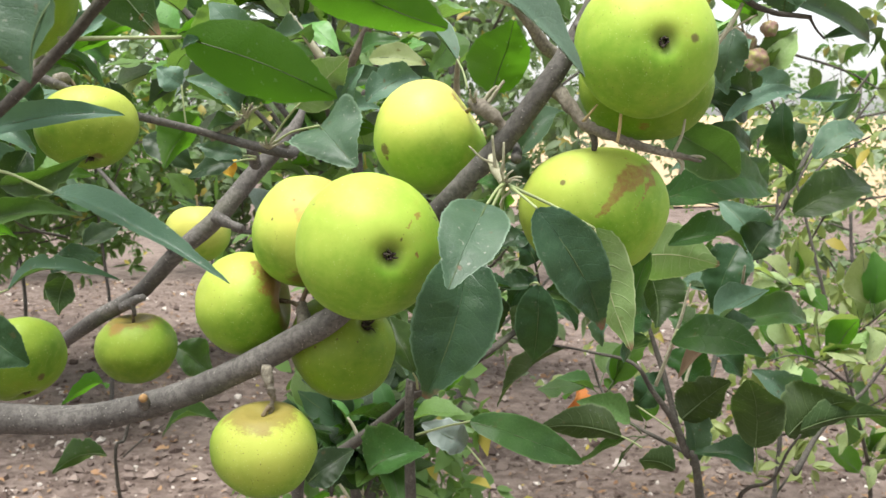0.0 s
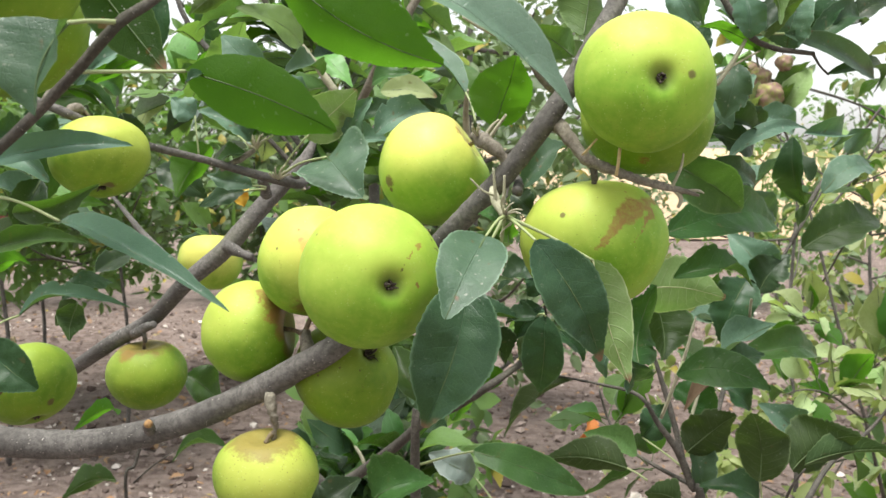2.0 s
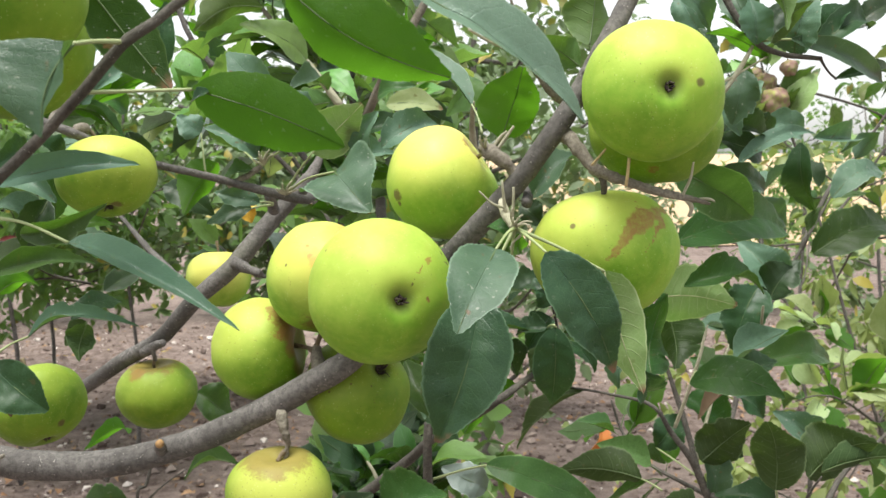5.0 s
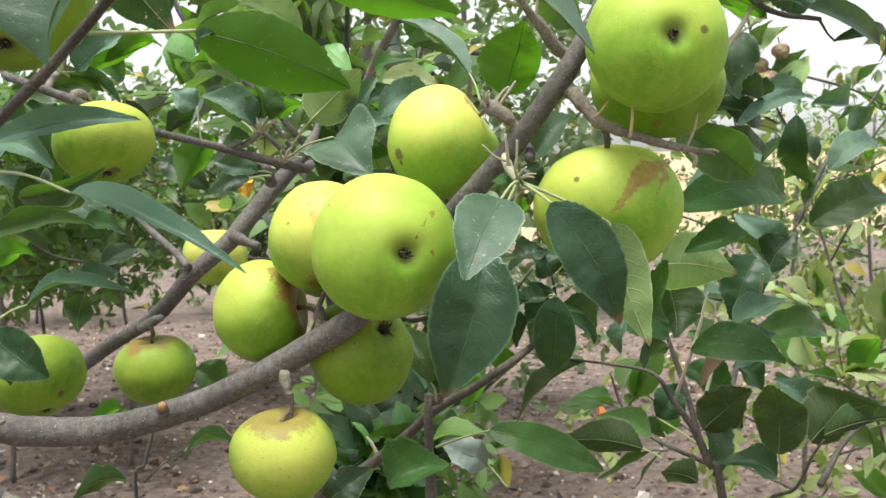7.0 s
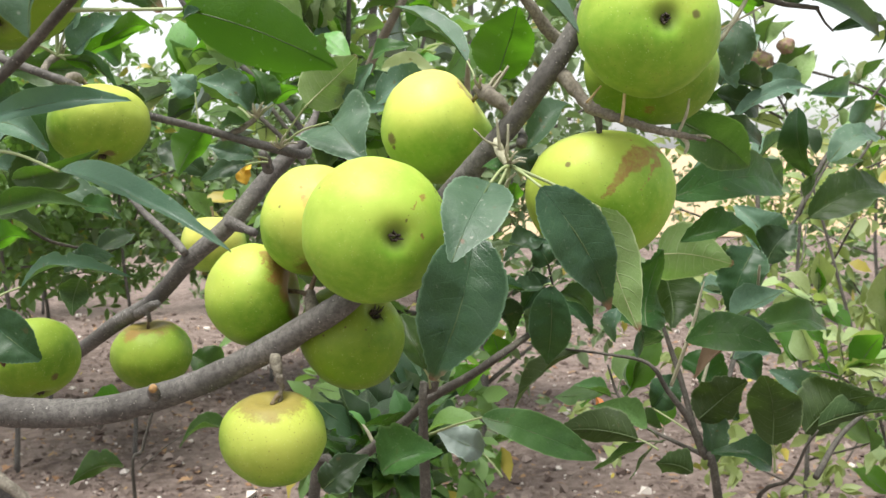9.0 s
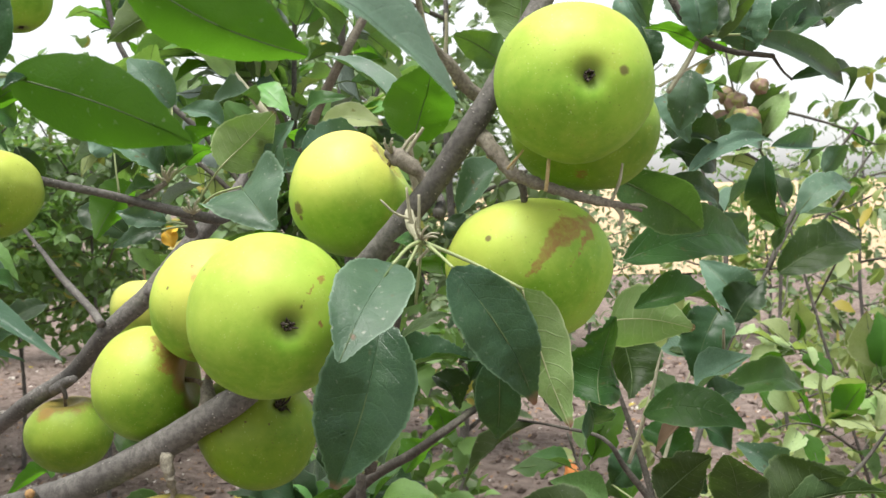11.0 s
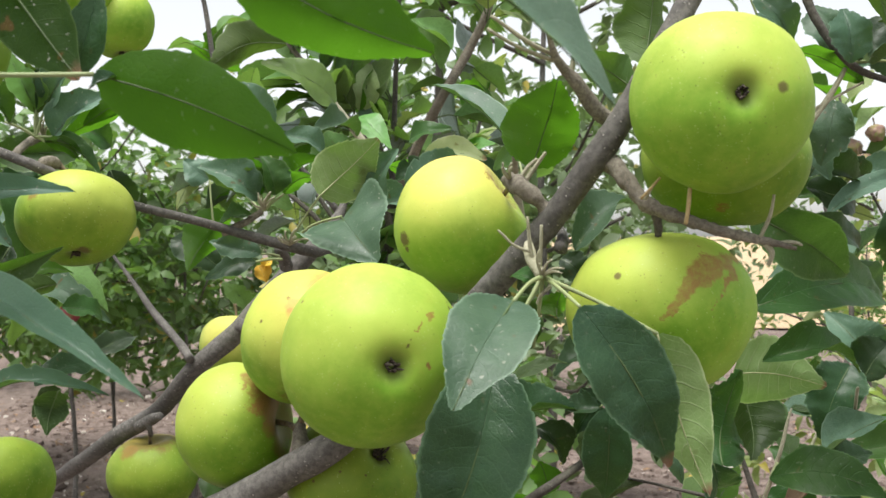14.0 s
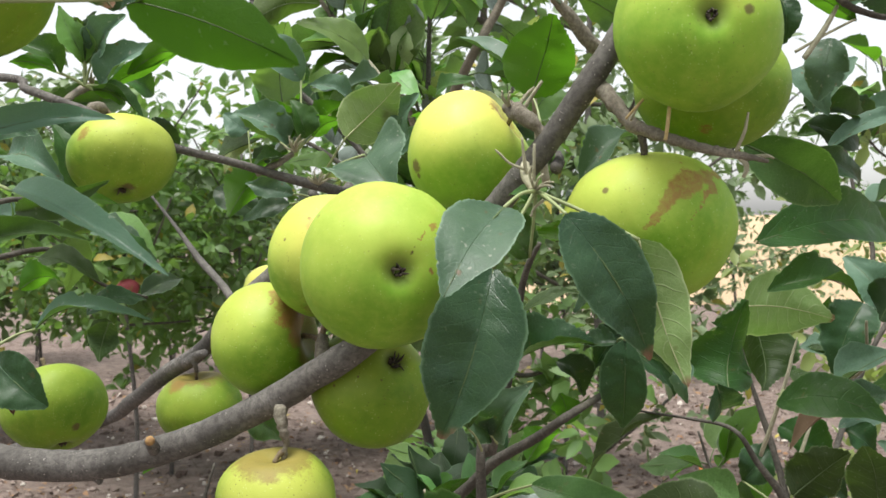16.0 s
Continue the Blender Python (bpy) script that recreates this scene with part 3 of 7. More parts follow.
# ---- ground ----
def soil_material():
    m = Mat("dry_tilled_soil")
    ob = m.coords()
    big = m.noise(ob, 1.3, 4.0, 0.6)
    lumps = m.noise(ob, 16.0, 6.0, 0.65)
    fine = m.noise(ob, 85.0, 5.0, 0.7)
    col = m.mix(m.step(lumps, 0.34, 0.66), (0.118, 0.086, 0.072), (0.268, 0.210, 0.180))
    col = m.mix(m.math("MULTIPLY", m.step(big, 0.4, 0.7), 0.5), col, (0.29, 0.232, 0.200))
    col = m.mix(m.math("MULTIPLY", m.step(fine, 0.62, 0.72), 0.6), col, (0.42, 0.35, 0.27))
    m.set(Base_Color=col, Roughness=0.95, Specular_IOR_Level=0.15)
    m.bump(m.math("ADD", lumps, m.math("MULTIPLY", fine, 0.4)), 1.0, 0.03)
    return m.m


def stubble_material():
    m = Mat("dry_stubble")
    ob = m.coords()
    a = m.noise(ob, 0.6, 5.0, 0.6)
    b = m.noise(ob, 22.0, 5.0, 0.7)
    col = m.mix(m.step(b, 0.3, 0.7), (0.42, 0.29, 0.18), (0.62, 0.47, 0.31))
    col = m.mix(m.math("MULTIPLY", m.step(a, 0.45, 0.75), 0.4), col, (0.38, 0.33, 0.14))
    m.set(Base_Color=col, Roughness=0.95, Specular_IOR_Level=0.1)
    m.bump(b, 0.8, 0.05)
    return m.m


SOIL, STUBBLE = soil_material(), stubble_material()


def height(x, y):
    """Low lumps and shallow furrows of the tilled ground."""
    return 0.030 * noise.noise(Vector((x * 1.1, y * 1.1, 0))) + 0.016 * noise.noise(Vector((x * 6, y * 6, 3))) - 0.010


def sheet(name, xs, ys, mat, rise=0.0):
    verts = [(x, y, (height(x, y) if abs(x) < 7 and y < 14 else -0.01) + rise) for y in ys for x in xs]
    n = len(xs)
    faces = [(k * n + j, k * n + j + 1, (k + 1) * n + j + 1, (k + 1) * n + j) for k in range(len(ys) - 1) for j in range(n - 1)]
    return new(name, mesh(name, verts, faces, mat))


xs = [-1500, -300, -80, -30, -14, *np.arange(-7, 7.01, 0.07).tolist(), 14, 30, 80, 300, 1500]
ys = [-1500, -300, -60, -15, -4, *np.arange(-2, 14.01, 0.07).tolist(), 22, 45, 120, 400, 2500]
tagged(sheet("ground", xs, ys, SOIL), "dry brown tilled orchard soil with clods and litter", "ground", kind="structure")
fx = [-1.5, 2, 6, 14, 30, 80, 600]
fy = [15.0, 22, 45, 120, 400, 2400]
tagged(sheet("field", fx, fy, STUBBLE, 0.012), "pale dry stubble field beyond the orchard", "field", kind="structure")


def scatter_clods():
    rnd = random.Random(5)
    verts, faces = [], []
    for _ in range(15000):
        y = 2.3 + 6.0 * rnd.random() ** 1.35
        x = rnd.uniform(-0.55, 0.55) * (y + 0.6)
        r = rnd.uniform(0.004, 0.012) * (1 + 1.5 * (rnd.random() < 0.16))
        z = height(x, y)
        k = len(verts)
        q = Euler((rnd.random() * 6, rnd.random() * 6, rnd.random() * 6)).to_matrix()
        for d in ((1, 0, 0), (-1, 0, 0), (0, 1, 0), (0, -1, 0), (0, 0, 1), (0, 0, -1)):
            s = r * rnd.uniform(0.65, 1.3)
            v = q @ (Vector(d) * s)
            verts.append((x + v.x, y + v.y, z + v.z * 0.75 + r * 0.3))
        faces += [tuple(k + i for i in f) for f in ((0, 2, 4), (2, 1, 4), (1, 3, 4), (3, 0, 4), (2, 0, 5), (1, 2, 5), (3, 1, 5), (0, 3, 5))]
    ob = new("soil_clods", mesh("soil_clods", verts, faces, CLOD, smooth=False))
    tagged(ob, "crumbled clods of dry brown soil", "soil", kind="stuff")


def scatter_litter():
    rnd = random.Random(8)
    verts, faces = [], []
    for _ in range(4200):
        y = 2.2 + 6.0 * rnd.random() ** 1.4
        x = rnd.uniform(-0.55, 0.55) * (y + 0.6)
        a = Vector((rnd.gauss(0, 1), rnd.gauss(0, 1), rnd.gauss(0, 0.25)))
        n = Vector((rnd.gauss(0, 0.35), rnd.gauss(0, 0.35), 1.0))
        s = rnd.uniform(0.015, 0.055)
        small_leaf(verts, faces, Vector((x, y, height(x, y) + 0.010)), a, n, s, s * rnd.uniform(0.12, 0.55), rnd)
    ob = new("leaf_litter", mesh("leaf_litter", verts, faces, LITTER))
    tagged(ob, "dry fallen leaves and straw on the soil", "litter", kind="stuff")


def clod_material():
    m = Mat("soil_clod")
    rnd = m.node("ShaderNodeNewGeometry").outputs["Random Per Island"]
    n = m.noise(m.coords(), 120.0, 4.0, 0.7)
    col = m.mix(rnd, (0.088, 0.062, 0.052), (0.345, 0.278, 0.240))
    col = m.mix(m.step(rnd, 0.90, 0.92), col, (0.62, 0.56, 0.50))
    m.set(Base_Color=col, Roughness=0.95, Specular_IOR_Level=0.15)
    m.bump(n, 0.8, 0.004)
    return m.m


CLOD = clod_material()
FAR_GREEN = far_leaf_material("far_leaves_green", (0.060, 0.132, 0.032), (0.205, 0.335, 0.105), (0.23, 0.44, 0.06))
# dull leaves, lightened and greyed to carry haze and reflected sky
FAR_DULL_HAZE = far_leaf_material("far_leaves_dull_haze", (0.080, 0.128, 0.056), (0.225, 0.300, 0.145), (0.20, 0.34, 0.08), 0.3)
FAR_PALE = far_leaf_material("far_leaves_pale", (0.14, 0.20, 0.055), (0.32, 0.37, 0.13), (0.30, 0.42, 0.08), 0.4)
LITTER = far_leaf_material("fallen_leaves", (0.22, 0.10, 0.05), (0.40, 0.27, 0.14), (0.2, 0.1, 0.03), 0.1, 0.8)


def small_leaf(verts, faces, at, along, face, length, width, rnd):
    """One simple folded leaf of eight triangles, added to a joined crown."""
    y = along.normalized()
    z = (face - y * face.dot(y))
    z = z.normalized() if z.length > 1e-4 else y.orthogonal().normalized()
    x = y.cross(z)
    k = len(verts)
    fold, bend = rnd.uniform(0.05, 0.5), rnd.uniform(-0.12, 0.22)
    for u, w in ((0.0, 0.06), (0.28, 0.92), (0.62, 0.85), (1.0, 0.0)):
        c = at + y * (u * length) + z * (length * bend * 4 * u * (1 - u) - length * 0.12 * u * u)
        h = 0.5 * width * w
        if w:
            verts += [c - x * h + z * (fold * h), c, c + x * h + z * (fold * h)]
        else:
            verts.append(c)
    faces += [(k, k + 1, k + 4, k + 3), (k + 1, k + 2, k + 5, k + 4), (k + 3, k + 4, k + 7, k + 6), (k + 4, k + 5, k + 8, k + 7), (k + 6, k + 7, k + 9), (k + 7, k + 8, k + 9)]


def crown(points, count, spread, size, seed, hang=0.25):
    """Many single leaves in tufts round points of the limbs."""
    rnd = random.Random(seed)
    verts, faces = [], []
    tufts = []
    while len(tufts) * 6 < count:
        p = Vector(rnd.choice(points)[:3])
        d = Vector((rnd.gauss(0, 1), rnd.gauss(0, 1), rnd.gauss(0, 0.8)))
        tufts.append(p + d * spread)
    for c in tufts:
        for _ in range(6):
            a = Vector((rnd.gauss(0, 1), rnd.gauss(0, 1), rnd.gauss(0.1, 0.8) - hang))
            f = Vector((rnd.gauss(0, 0.7), rnd.gauss(-0.15, 0.7), 1.0))
            s = size * rnd.uniform(0.6, 1.25)
            small_leaf(verts, faces, c + a.normalized() * size * 0.35 * rnd.random(), a, f, s, s * rnd.uniform(0.42, 0.6), rnd)
    return verts, faces


def orchard_tree(at, height_m, reach, leaves, size, mat, seed, label, lean=(0, 0), low=0.35, spread=0.16, group="orchard trees", girth=0.02):
    """A bushy orchard tree: trunk, forking limbs and a crown of single leaves."""
    rnd = random.Random(seed)
    ob = thing("apple_tree", at, label, "tree", group)
    x, y, _ = at
    top = Vector((x + lean[0], y + lean[1], height_m))
    stem = [(x, y, -0.04, girth), (x + lean[0] * 0.2 + 0.02, y + lean[1] * 0.2, height_m * 0.25, girth * 0.8), (x + lean[0] * 0.5 - 0.02, y + lean[1] * 0.5, height_m * 0.55, girth * 0.6), (top.x, top.y, top.z * 0.92, 0.006)]
    rod("trunk", stem, BARK, ob, sides=8, per=4)
    line = smooth_line(stem, 8)
    points = [tuple(q) for q in line if q[2] > height_m * low]
    for k in range(11):
        q = line[int(len(line) * (low * 0.7 + (0.9 - low * 0.7) * (k + rnd.random()) / 11))]
        a = k * 2.4 + rnd.random()
        ln = reach * rnd.uniform(0.6, 1.1)
        e = Vector(q[:3]) + Vector((math.cos(a) * ln, math.sin(a) * ln, ln * rnd.uniform(0.1, 0.8)))
        mid = (Vector(q[:3]) + e) / 2 + Vector((0, 0, -0.08 * ln))
        row = [(*q[:3], girth * 0.45), (*mid, girth * 0.3), (*e, 0.003)]
        rod("limb", row, BARK_THIN, ob, sides=6, per=4)
        points += [tuple(p) for p in smooth_line(row, 5)[2:]] * 2
    v, f = crown(points, leaves, spread, size, seed)
    crown_ob = part("crown", v, f, mat, ob)
    crown_ob["kind"] = "stuff"
    return ob

# ---- the apple tree whose fruiting limb fills the view ----
tree = thing("apple_tree", (-0.95, 0.80, 0.0), "apple tree with grey bark and green fruit on bare soil", "tree")
rod("trunk", [(-0.95, 0.80, -0.05, 0.062), (-0.94, 0.79, 0.35, 0.052), (-0.90, 0.80, 0.72, 0.045), (-0.86, 0.84, 1.05, 0.036), (-0.84, 0.90, 1.5, 0.024), (-0.80, 0.95, 2.0, 0.012)], BARK, tree, sides=16, rough=0.12)
rod("limb", [(-0.9000, 0.8000, 0.8000, 0.0280), (-0.6200, 0.7400, 0.9300, 0.0180), (-0.4200, 0.6900, 1.0400, 0.0125), (-0.3036, 0.6617, 1.0644, 0.0097), (-0.2708, 0.6522, 1.0649, 0.0094), (-0.2372, 0.6478, 1.0651, 0.0089), (-0.2075, 0.6437, 1.0688, 0.0085), (-0.1808, 0.6398, 1.0758, 0.0083), (-0.1484, 0.6315, 1.0878, 0.0078), (-0.1126, 0.6237, 1.1055, 0.0077), (-0.0845, 0.6158, 1.1221, 0.0077), (-0.0610, 0.6126, 1.1370, 0.0074), (-0.0304, 0.6459, 1.1645, 0.0072), (-0.0081, 0.6385, 1.1885, 0.0067), (0.0064, 0.6302, 1.2045, 0.0065), (0.0216, 0.6200, 1.2217, 0.0062), (0.0364, 0.6118, 1.2383, 0.0061), (0.0480, 0.6075, 1.2543, 0.0060), (0.0586, 0.6041, 1.2691, 0.0061), (0.0695, 0.6059, 1.2858, 0.0057), (0.0788, 0.6077, 1.3031, 0.0055), (0.0910, 0.6129, 1.3240, 0.0054), (0.1040, 0.6254, 1.3477, 0.0053), (0.1250, 0.6493, 1.3840, 0.0050)], BARK, tree, "smooth grey-brown limb with pale lenticels", sides=18, per=6, rough=0.07, seed=1)
rod("limb", [(-0.9000, 0.8200, 0.8600, 0.0250), (-0.6600, 0.9800, 0.9300, 0.0130), (-0.4292, 1.0556, 1.0050, 0.0065), (-0.3573, 1.0005, 1.0393, 0.0068), (-0.3082, 0.9639, 1.0710, 0.0070), (-0.2681, 0.9464, 1.0941, 0.0072), (-0.2281, 0.9206, 1.1323, 0.0074), (-0.1935, 0.9196, 1.1619, 0.0080), (-0.1659, 0.9339, 1.1961, 0.0077), (-0.1360, 0.9468, 1.2297, 0.0065), (-0.1265, 0.9534, 1.2444, 0.0045), (-0.1211, 0.9653, 1.2608, 0.0025), (-0.1138, 0.9882, 1.2865, 0.0015)], BARK, tree, "smooth grey-brown limb with short stubs", sides=14, per=6, rough=0.07, seed=2)
rod("twig", [(-0.8600, 0.8600, 1.1200, 0.0120), (-0.5500, 0.7200, 1.3000, 0.0070), (-0.3276, 0.7256, 1.2962, 0.0030), (-0.2949, 0.7194, 1.2863, 0.0029), (-0.2688, 0.7173, 1.2767, 0.0029), (-0.2520, 0.7192, 1.2697, 0.0032), (-0.2381, 0.7359, 1.2613, 0.0026), (-0.2128, 0.7539, 1.2503, 0.0027), (-0.1787, 0.7730, 1.2408, 0.0027), (-0.1532, 0.7880, 1.2325, 0.0031), (-0.1258, 0.7992, 1.2247, 0.0036), (-0.1152, 0.8206, 1.2213, 0.0037), (-0.1190, 0.8800, 1.2230, 0.0040), (-0.1280, 0.9400, 1.2230, 0.0044)], BARK, tree, "thin brown fruiting twig", sides=10, per=6, rough=0.1, seed=3)
rod("twig", [(0.0598, 0.6069, 1.2664, 0.0043), (0.0687, 0.5990, 1.2563, 0.0038), (0.0776, 0.5921, 1.2446, 0.0034), (0.0930, 0.5867, 1.2380, 0.0026), (0.1108, 0.5824, 1.2322, 0.0023), (0.1253, 0.5784, 1.2288, 0.0017), (0.1360, 0.5743, 1.2260, 0.0008)], BARK_SPUR, tree, "ringed side spur carrying two apples", sides=14, per=10, rough=0.3, seed=4)
rod("twig", [(0.0805, 0.5909, 1.2428, 0.0022), (0.0824, 0.5941, 1.2334, 0.0017), (0.0817, 0.6035, 1.2262, 0.0013)], BARK_THIN, tree, sides=8, per=6, rough=0.2, seed=5)
rod("twig", [(0.1240, 0.5793, 1.2287, 0.0015), (0.1271, 0.5789, 1.2239, 0.0012), (0.1258, 0.5795, 1.2190, 0.0009)], BARK_GREEN, tree, sides=8, per=6, rough=0.1, seed=6)
rod("twig", [(0.1223, 0.5785, 1.2306, 0.0009), (0.1261, 0.5774, 1.2397, 0.0008), (0.1278, 0.5782, 1.2481, 0.0005)], BARK_GREEN, tree, sides=6, per=6, rough=0.1, seed=7)
rod("twig", [(0.1306, 0.5774, 1.2282, 0.0011), (0.1356, 0.5755, 1.2284, 0.0008), (0.1384, 0.5744, 1.2272, 0.0005)], BARK_GREEN, tree, sides=6, per=6, rough=0.1, seed=8)
rod("twig", [(0.0760, 0.5872, 1.2468, 0.0008), (0.0789, 0.5838, 1.2520, 0.0006), (0.0817, 0.5821, 1.2556, 0.0005)], BARK_GREEN, tree, sides=6, per=6, rough=0.1, seed=9)
rod("twig", [(0.0632, 0.6243, 1.2844, 0.0039), (0.0569, 0.6197, 1.2890, 0.0038), (0.0486, 0.6128, 1.2997, 0.0031), (0.0424, 0.6082, 1.3056, 0.0024), (0.0372, 0.6017, 1.3131, 0.0016), (0.0333, 0.5912, 1.3279, 0.0009), (0.0303, 0.5809, 1.3466, 0.0006), (0.0276, 0.5806, 1.3646, 0.0005)], BARK_SPUR, tree, "upright spur with leaf scars", sides=10, per=6, rough=0.2, seed=10)
rod("twig", [(0.0393, 0.6079, 1.3090, 0.0011), (0.0224, 0.5952, 1.3136, 0.0009), (0.0089, 0.5888, 1.3207, 0.0008)], BARK_GREEN, tree, sides=6, per=6, rough=0.1, seed=11)
rod("twig", [(0.0369, 0.6056, 1.3121, 0.0011), (0.0263, 0.5966, 1.3161, 0.0011), (0.0105, 0.5890, 1.3264, 0.0008)], BARK_GREEN, tree, sides=6, per=6, rough=0.1, seed=12)
rod("twig", [(0.0455, 0.6125, 1.3030, 0.0012), (0.0467, 0.6106, 1.3143, 0.0009), (0.0467, 0.6096, 1.3249, 0.0008)], BARK_GREEN, tree, sides=6, per=6, rough=0.1, seed=13)
rod("twig", [(0.0364, 0.6036, 1.3166, 0.0011), (0.0332, 0.5962, 1.3340, 0.0008), (0.0273, 0.5906, 1.3438, 0.0005)], BARK_GREEN, tree, sides=6, per=6, rough=0.1, seed=14)
rod("twig", [(0.0350, 0.6122, 1.2421, 0.0035), (0.0291, 0.6107, 1.2484, 0.0034), (0.0247, 0.6119, 1.2522, 0.0043), (0.0195, 0.6152, 1.2557, 0.0039), (0.0157, 0.6193, 1.2573, 0.0024)], BARK_SPUR, tree, "wrinkled knobbly fruit spur", sides=14, per=6, rough=0.45, seed=15)
rod("twig", [(0.0234, 0.6151, 1.2541, 0.0014), (0.0291, 0.6140, 1.2622, 0.0011), (0.0341, 0.6127, 1.2692, 0.0008)], BARK_GREEN, tree, sides=6, per=6, rough=0.1, seed=16)
rod("twig", [(0.0215, 0.6153, 1.2561, 0.0013), (0.0265, 0.6150, 1.2631, 0.0010), (0.0303, 0.6144, 1.2663, 0.0008)], BARK_GREEN, tree, sides=6, per=6, rough=0.1, seed=17)
rod("twig", [(0.0264, 0.5956, 1.2276, 0.0022), (0.0275, 0.5861, 1.2227, 0.0026), (0.0297, 0.5787, 1.2182, 0.0026), (0.0324, 0.5743, 1.2143, 0.0020)], BARK_GREEN, tree, "knobbly leaf spur", sides=10, per=6, rough=0.3, seed=18)
rod("twig", [(0.0286, 0.5818, 1.2199, 0.0011), (0.0272, 0.5806, 1.2282, 0.0009), (0.0262, 0.5796, 1.2395, 0.0006)], BARK_GREEN, tree, sides=6, per=6, rough=0.1, seed=19)
rod("twig", [(0.0313, 0.5786, 1.2170, 0.0011), (0.0319, 0.5755, 1.2269, 0.0008), (0.0321, 0.5754, 1.2360, 0.0007)], BARK_GREEN, tree, sides=6, per=6, rough=0.1, seed=20)
rod("twig", [(0.0285, 0.5822, 1.2242, 0.0009), (0.0208, 0.5804, 1.2272, 0.0006), (0.0156, 0.5797, 1.2321, 0.0006), (0.0137, 0.5799, 1.2339, 0.0003)], BARK_GREEN, tree, sides=6, per=6, rough=0.1, seed=21)
rod("twig", [(0.0361, 0.5760, 1.2102, 0.0009), (0.0316, 0.5766, 1.2062, 0.0006), (0.0302, 0.5772, 1.2025, 0.0005)], BARK_GREEN, tree, sides=6, per=6, rough=0.1, seed=22)
rod("straw", [(0.0926, 0.5708, 1.2509, 0.0009), (0.0917, 0.5690, 1.2426, 0.0009), (0.0907, 0.5694, 1.2360, 0.0009)], STRAW, tree, "pale dry straw caught on the spur", sides=5, per=3, rough=0.1)
rod("straw", [(0.0816, 0.5811, 1.2556, 0.0006), (0.0783, 0.5787, 1.2520, 0.0006), (0.0737, 0.5802, 1.2468, 0.0006)], STRAW, tree, "pale dry straw caught on the spur", sides=5, per=3, rough=0.1)

for k, row in enumerate((((-0.85, 0.88, 1.35, 0.013), (-1.05, 0.80, 1.55, 0.009), (-1.30, 0.70, 1.70, 0.004)), ((-0.84, 0.90, 1.5, 0.012), (-0.95, 1.15, 1.75, 0.008), (-1.05, 1.35, 1.95, 0.004)), ((-0.82, 0.93, 1.7, 0.010), (-0.88, 0.80, 1.95, 0.007), (-1.0, 0.65, 2.15, 0.003)), ((-0.81, 0.94, 1.85, 0.008), (-0.80, 1.0, 2.1, 0.005), (-0.82, 1.05, 2.3, 0.003)))):
    rod("limb", row, BARK, tree, seed=k)
    leafy(tree, row, 34, 0.07, ("top", "mid", "glaze", "dark"), 700 + k, start=0.1)
rod("twig", [(-0.1776, 0.6302, 1.0795, 0.0037), (-0.1762, 0.6245, 1.0835, 0.0036), (-0.1752, 0.6205, 1.0858, 0.0033)], BARK, tree, "cut twig stub", sides=10, per=6, rough=0.2, seed=26)
rod("twig", [(-0.1753, 0.6210, 1.0855, 0.0028), (-0.1746, 0.6182, 1.0872, 0.0022)], CUT, tree, "pale cut face of a stub", sides=9, per=2, rough=0.1, seed=27)
rod("twig", [(-0.1024, 0.6191, 1.1077, 0.0030), (-0.1009, 0.6125, 1.1019, 0.0030), (-0.0989, 0.6099, 1.0948, 0.0023), (-0.0978, 0.6094, 1.0893, 0.0017), (-0.0995, 0.6100, 1.0795, 0.0014)], BARK_SPUR, tree, "wrinkled fruit spur", sides=14, per=6, rough=0.8, seed=28)
rod("twig", [(-0.0792, 0.6132, 1.1260, 0.0043), (-0.0810, 0.6220, 1.1344, 0.0040), (-0.0828, 0.6276, 1.1408, 0.0033)], BARK_SPUR, tree, "stubby fruit spur", sides=10, per=6, rough=0.2, seed=29)
rod("twig", [(-0.2186, 0.6446, 1.0595, 0.0021), (-0.2140, 0.6435, 1.0577, 0.0017)], BARK, tree, sides=7, per=6, rough=0.3, seed=30)
rod("twig", [(0.0743, 0.5998, 1.2948, 0.0025), (0.0728, 0.5919, 1.2966, 0.0026), (0.0718, 0.5880, 1.2981, 0.0018)], BARK, tree, "dark bud", sides=8, per=6, rough=0.35, seed=31)
rod("twig", [(0.0405, 0.6077, 1.2256, 0.0032), (0.0419, 0.6182, 1.2301, 0.0026), (0.0413, 0.6337, 1.2345, 0.0017)], BARK, tree, sides=8, per=6, rough=0.3, seed=32)
rod("twig", [(-0.1919, 0.9093, 1.1660, 0.0053), (-0.1779, 0.9040, 1.1603, 0.0041), (-0.1664, 0.8988, 1.1562, 0.0033)], BARK, tree, "short knobbed stub", sides=10, per=6, rough=0.25, seed=33)
rod("twig", [(-0.2811, 0.9401, 1.0829, 0.0045), (-0.2672, 0.9310, 1.0906, 0.0045), (-0.2584, 0.9265, 1.0945, 0.0030)], BARK, tree, "short knobbed stub", sides=10, per=6, rough=0.3, seed=34)
rod("twig", [(-0.2702, 0.9307, 1.0881, 0.0025), (-0.2681, 0.9302, 1.0822, 0.0020), (-0.2677, 0.9318, 1.0774, 0.0015)], BARK_THIN, tree, sides=7, per=6, rough=0.3, seed=35)
rod("twig", [(-0.3911, 1.1089, 1.2418, 0.0009), (-0.3248, 1.0355, 1.1966, 0.0019), (-0.2852, 0.9835, 1.1709, 0.0031), (-0.2456, 0.9320, 1.1505, 0.0032), (-0.2295, 0.9112, 1.1393, 0.0034)], BARK, tree, "thin side twig", sides=10, per=6, rough=0.1, seed=36)
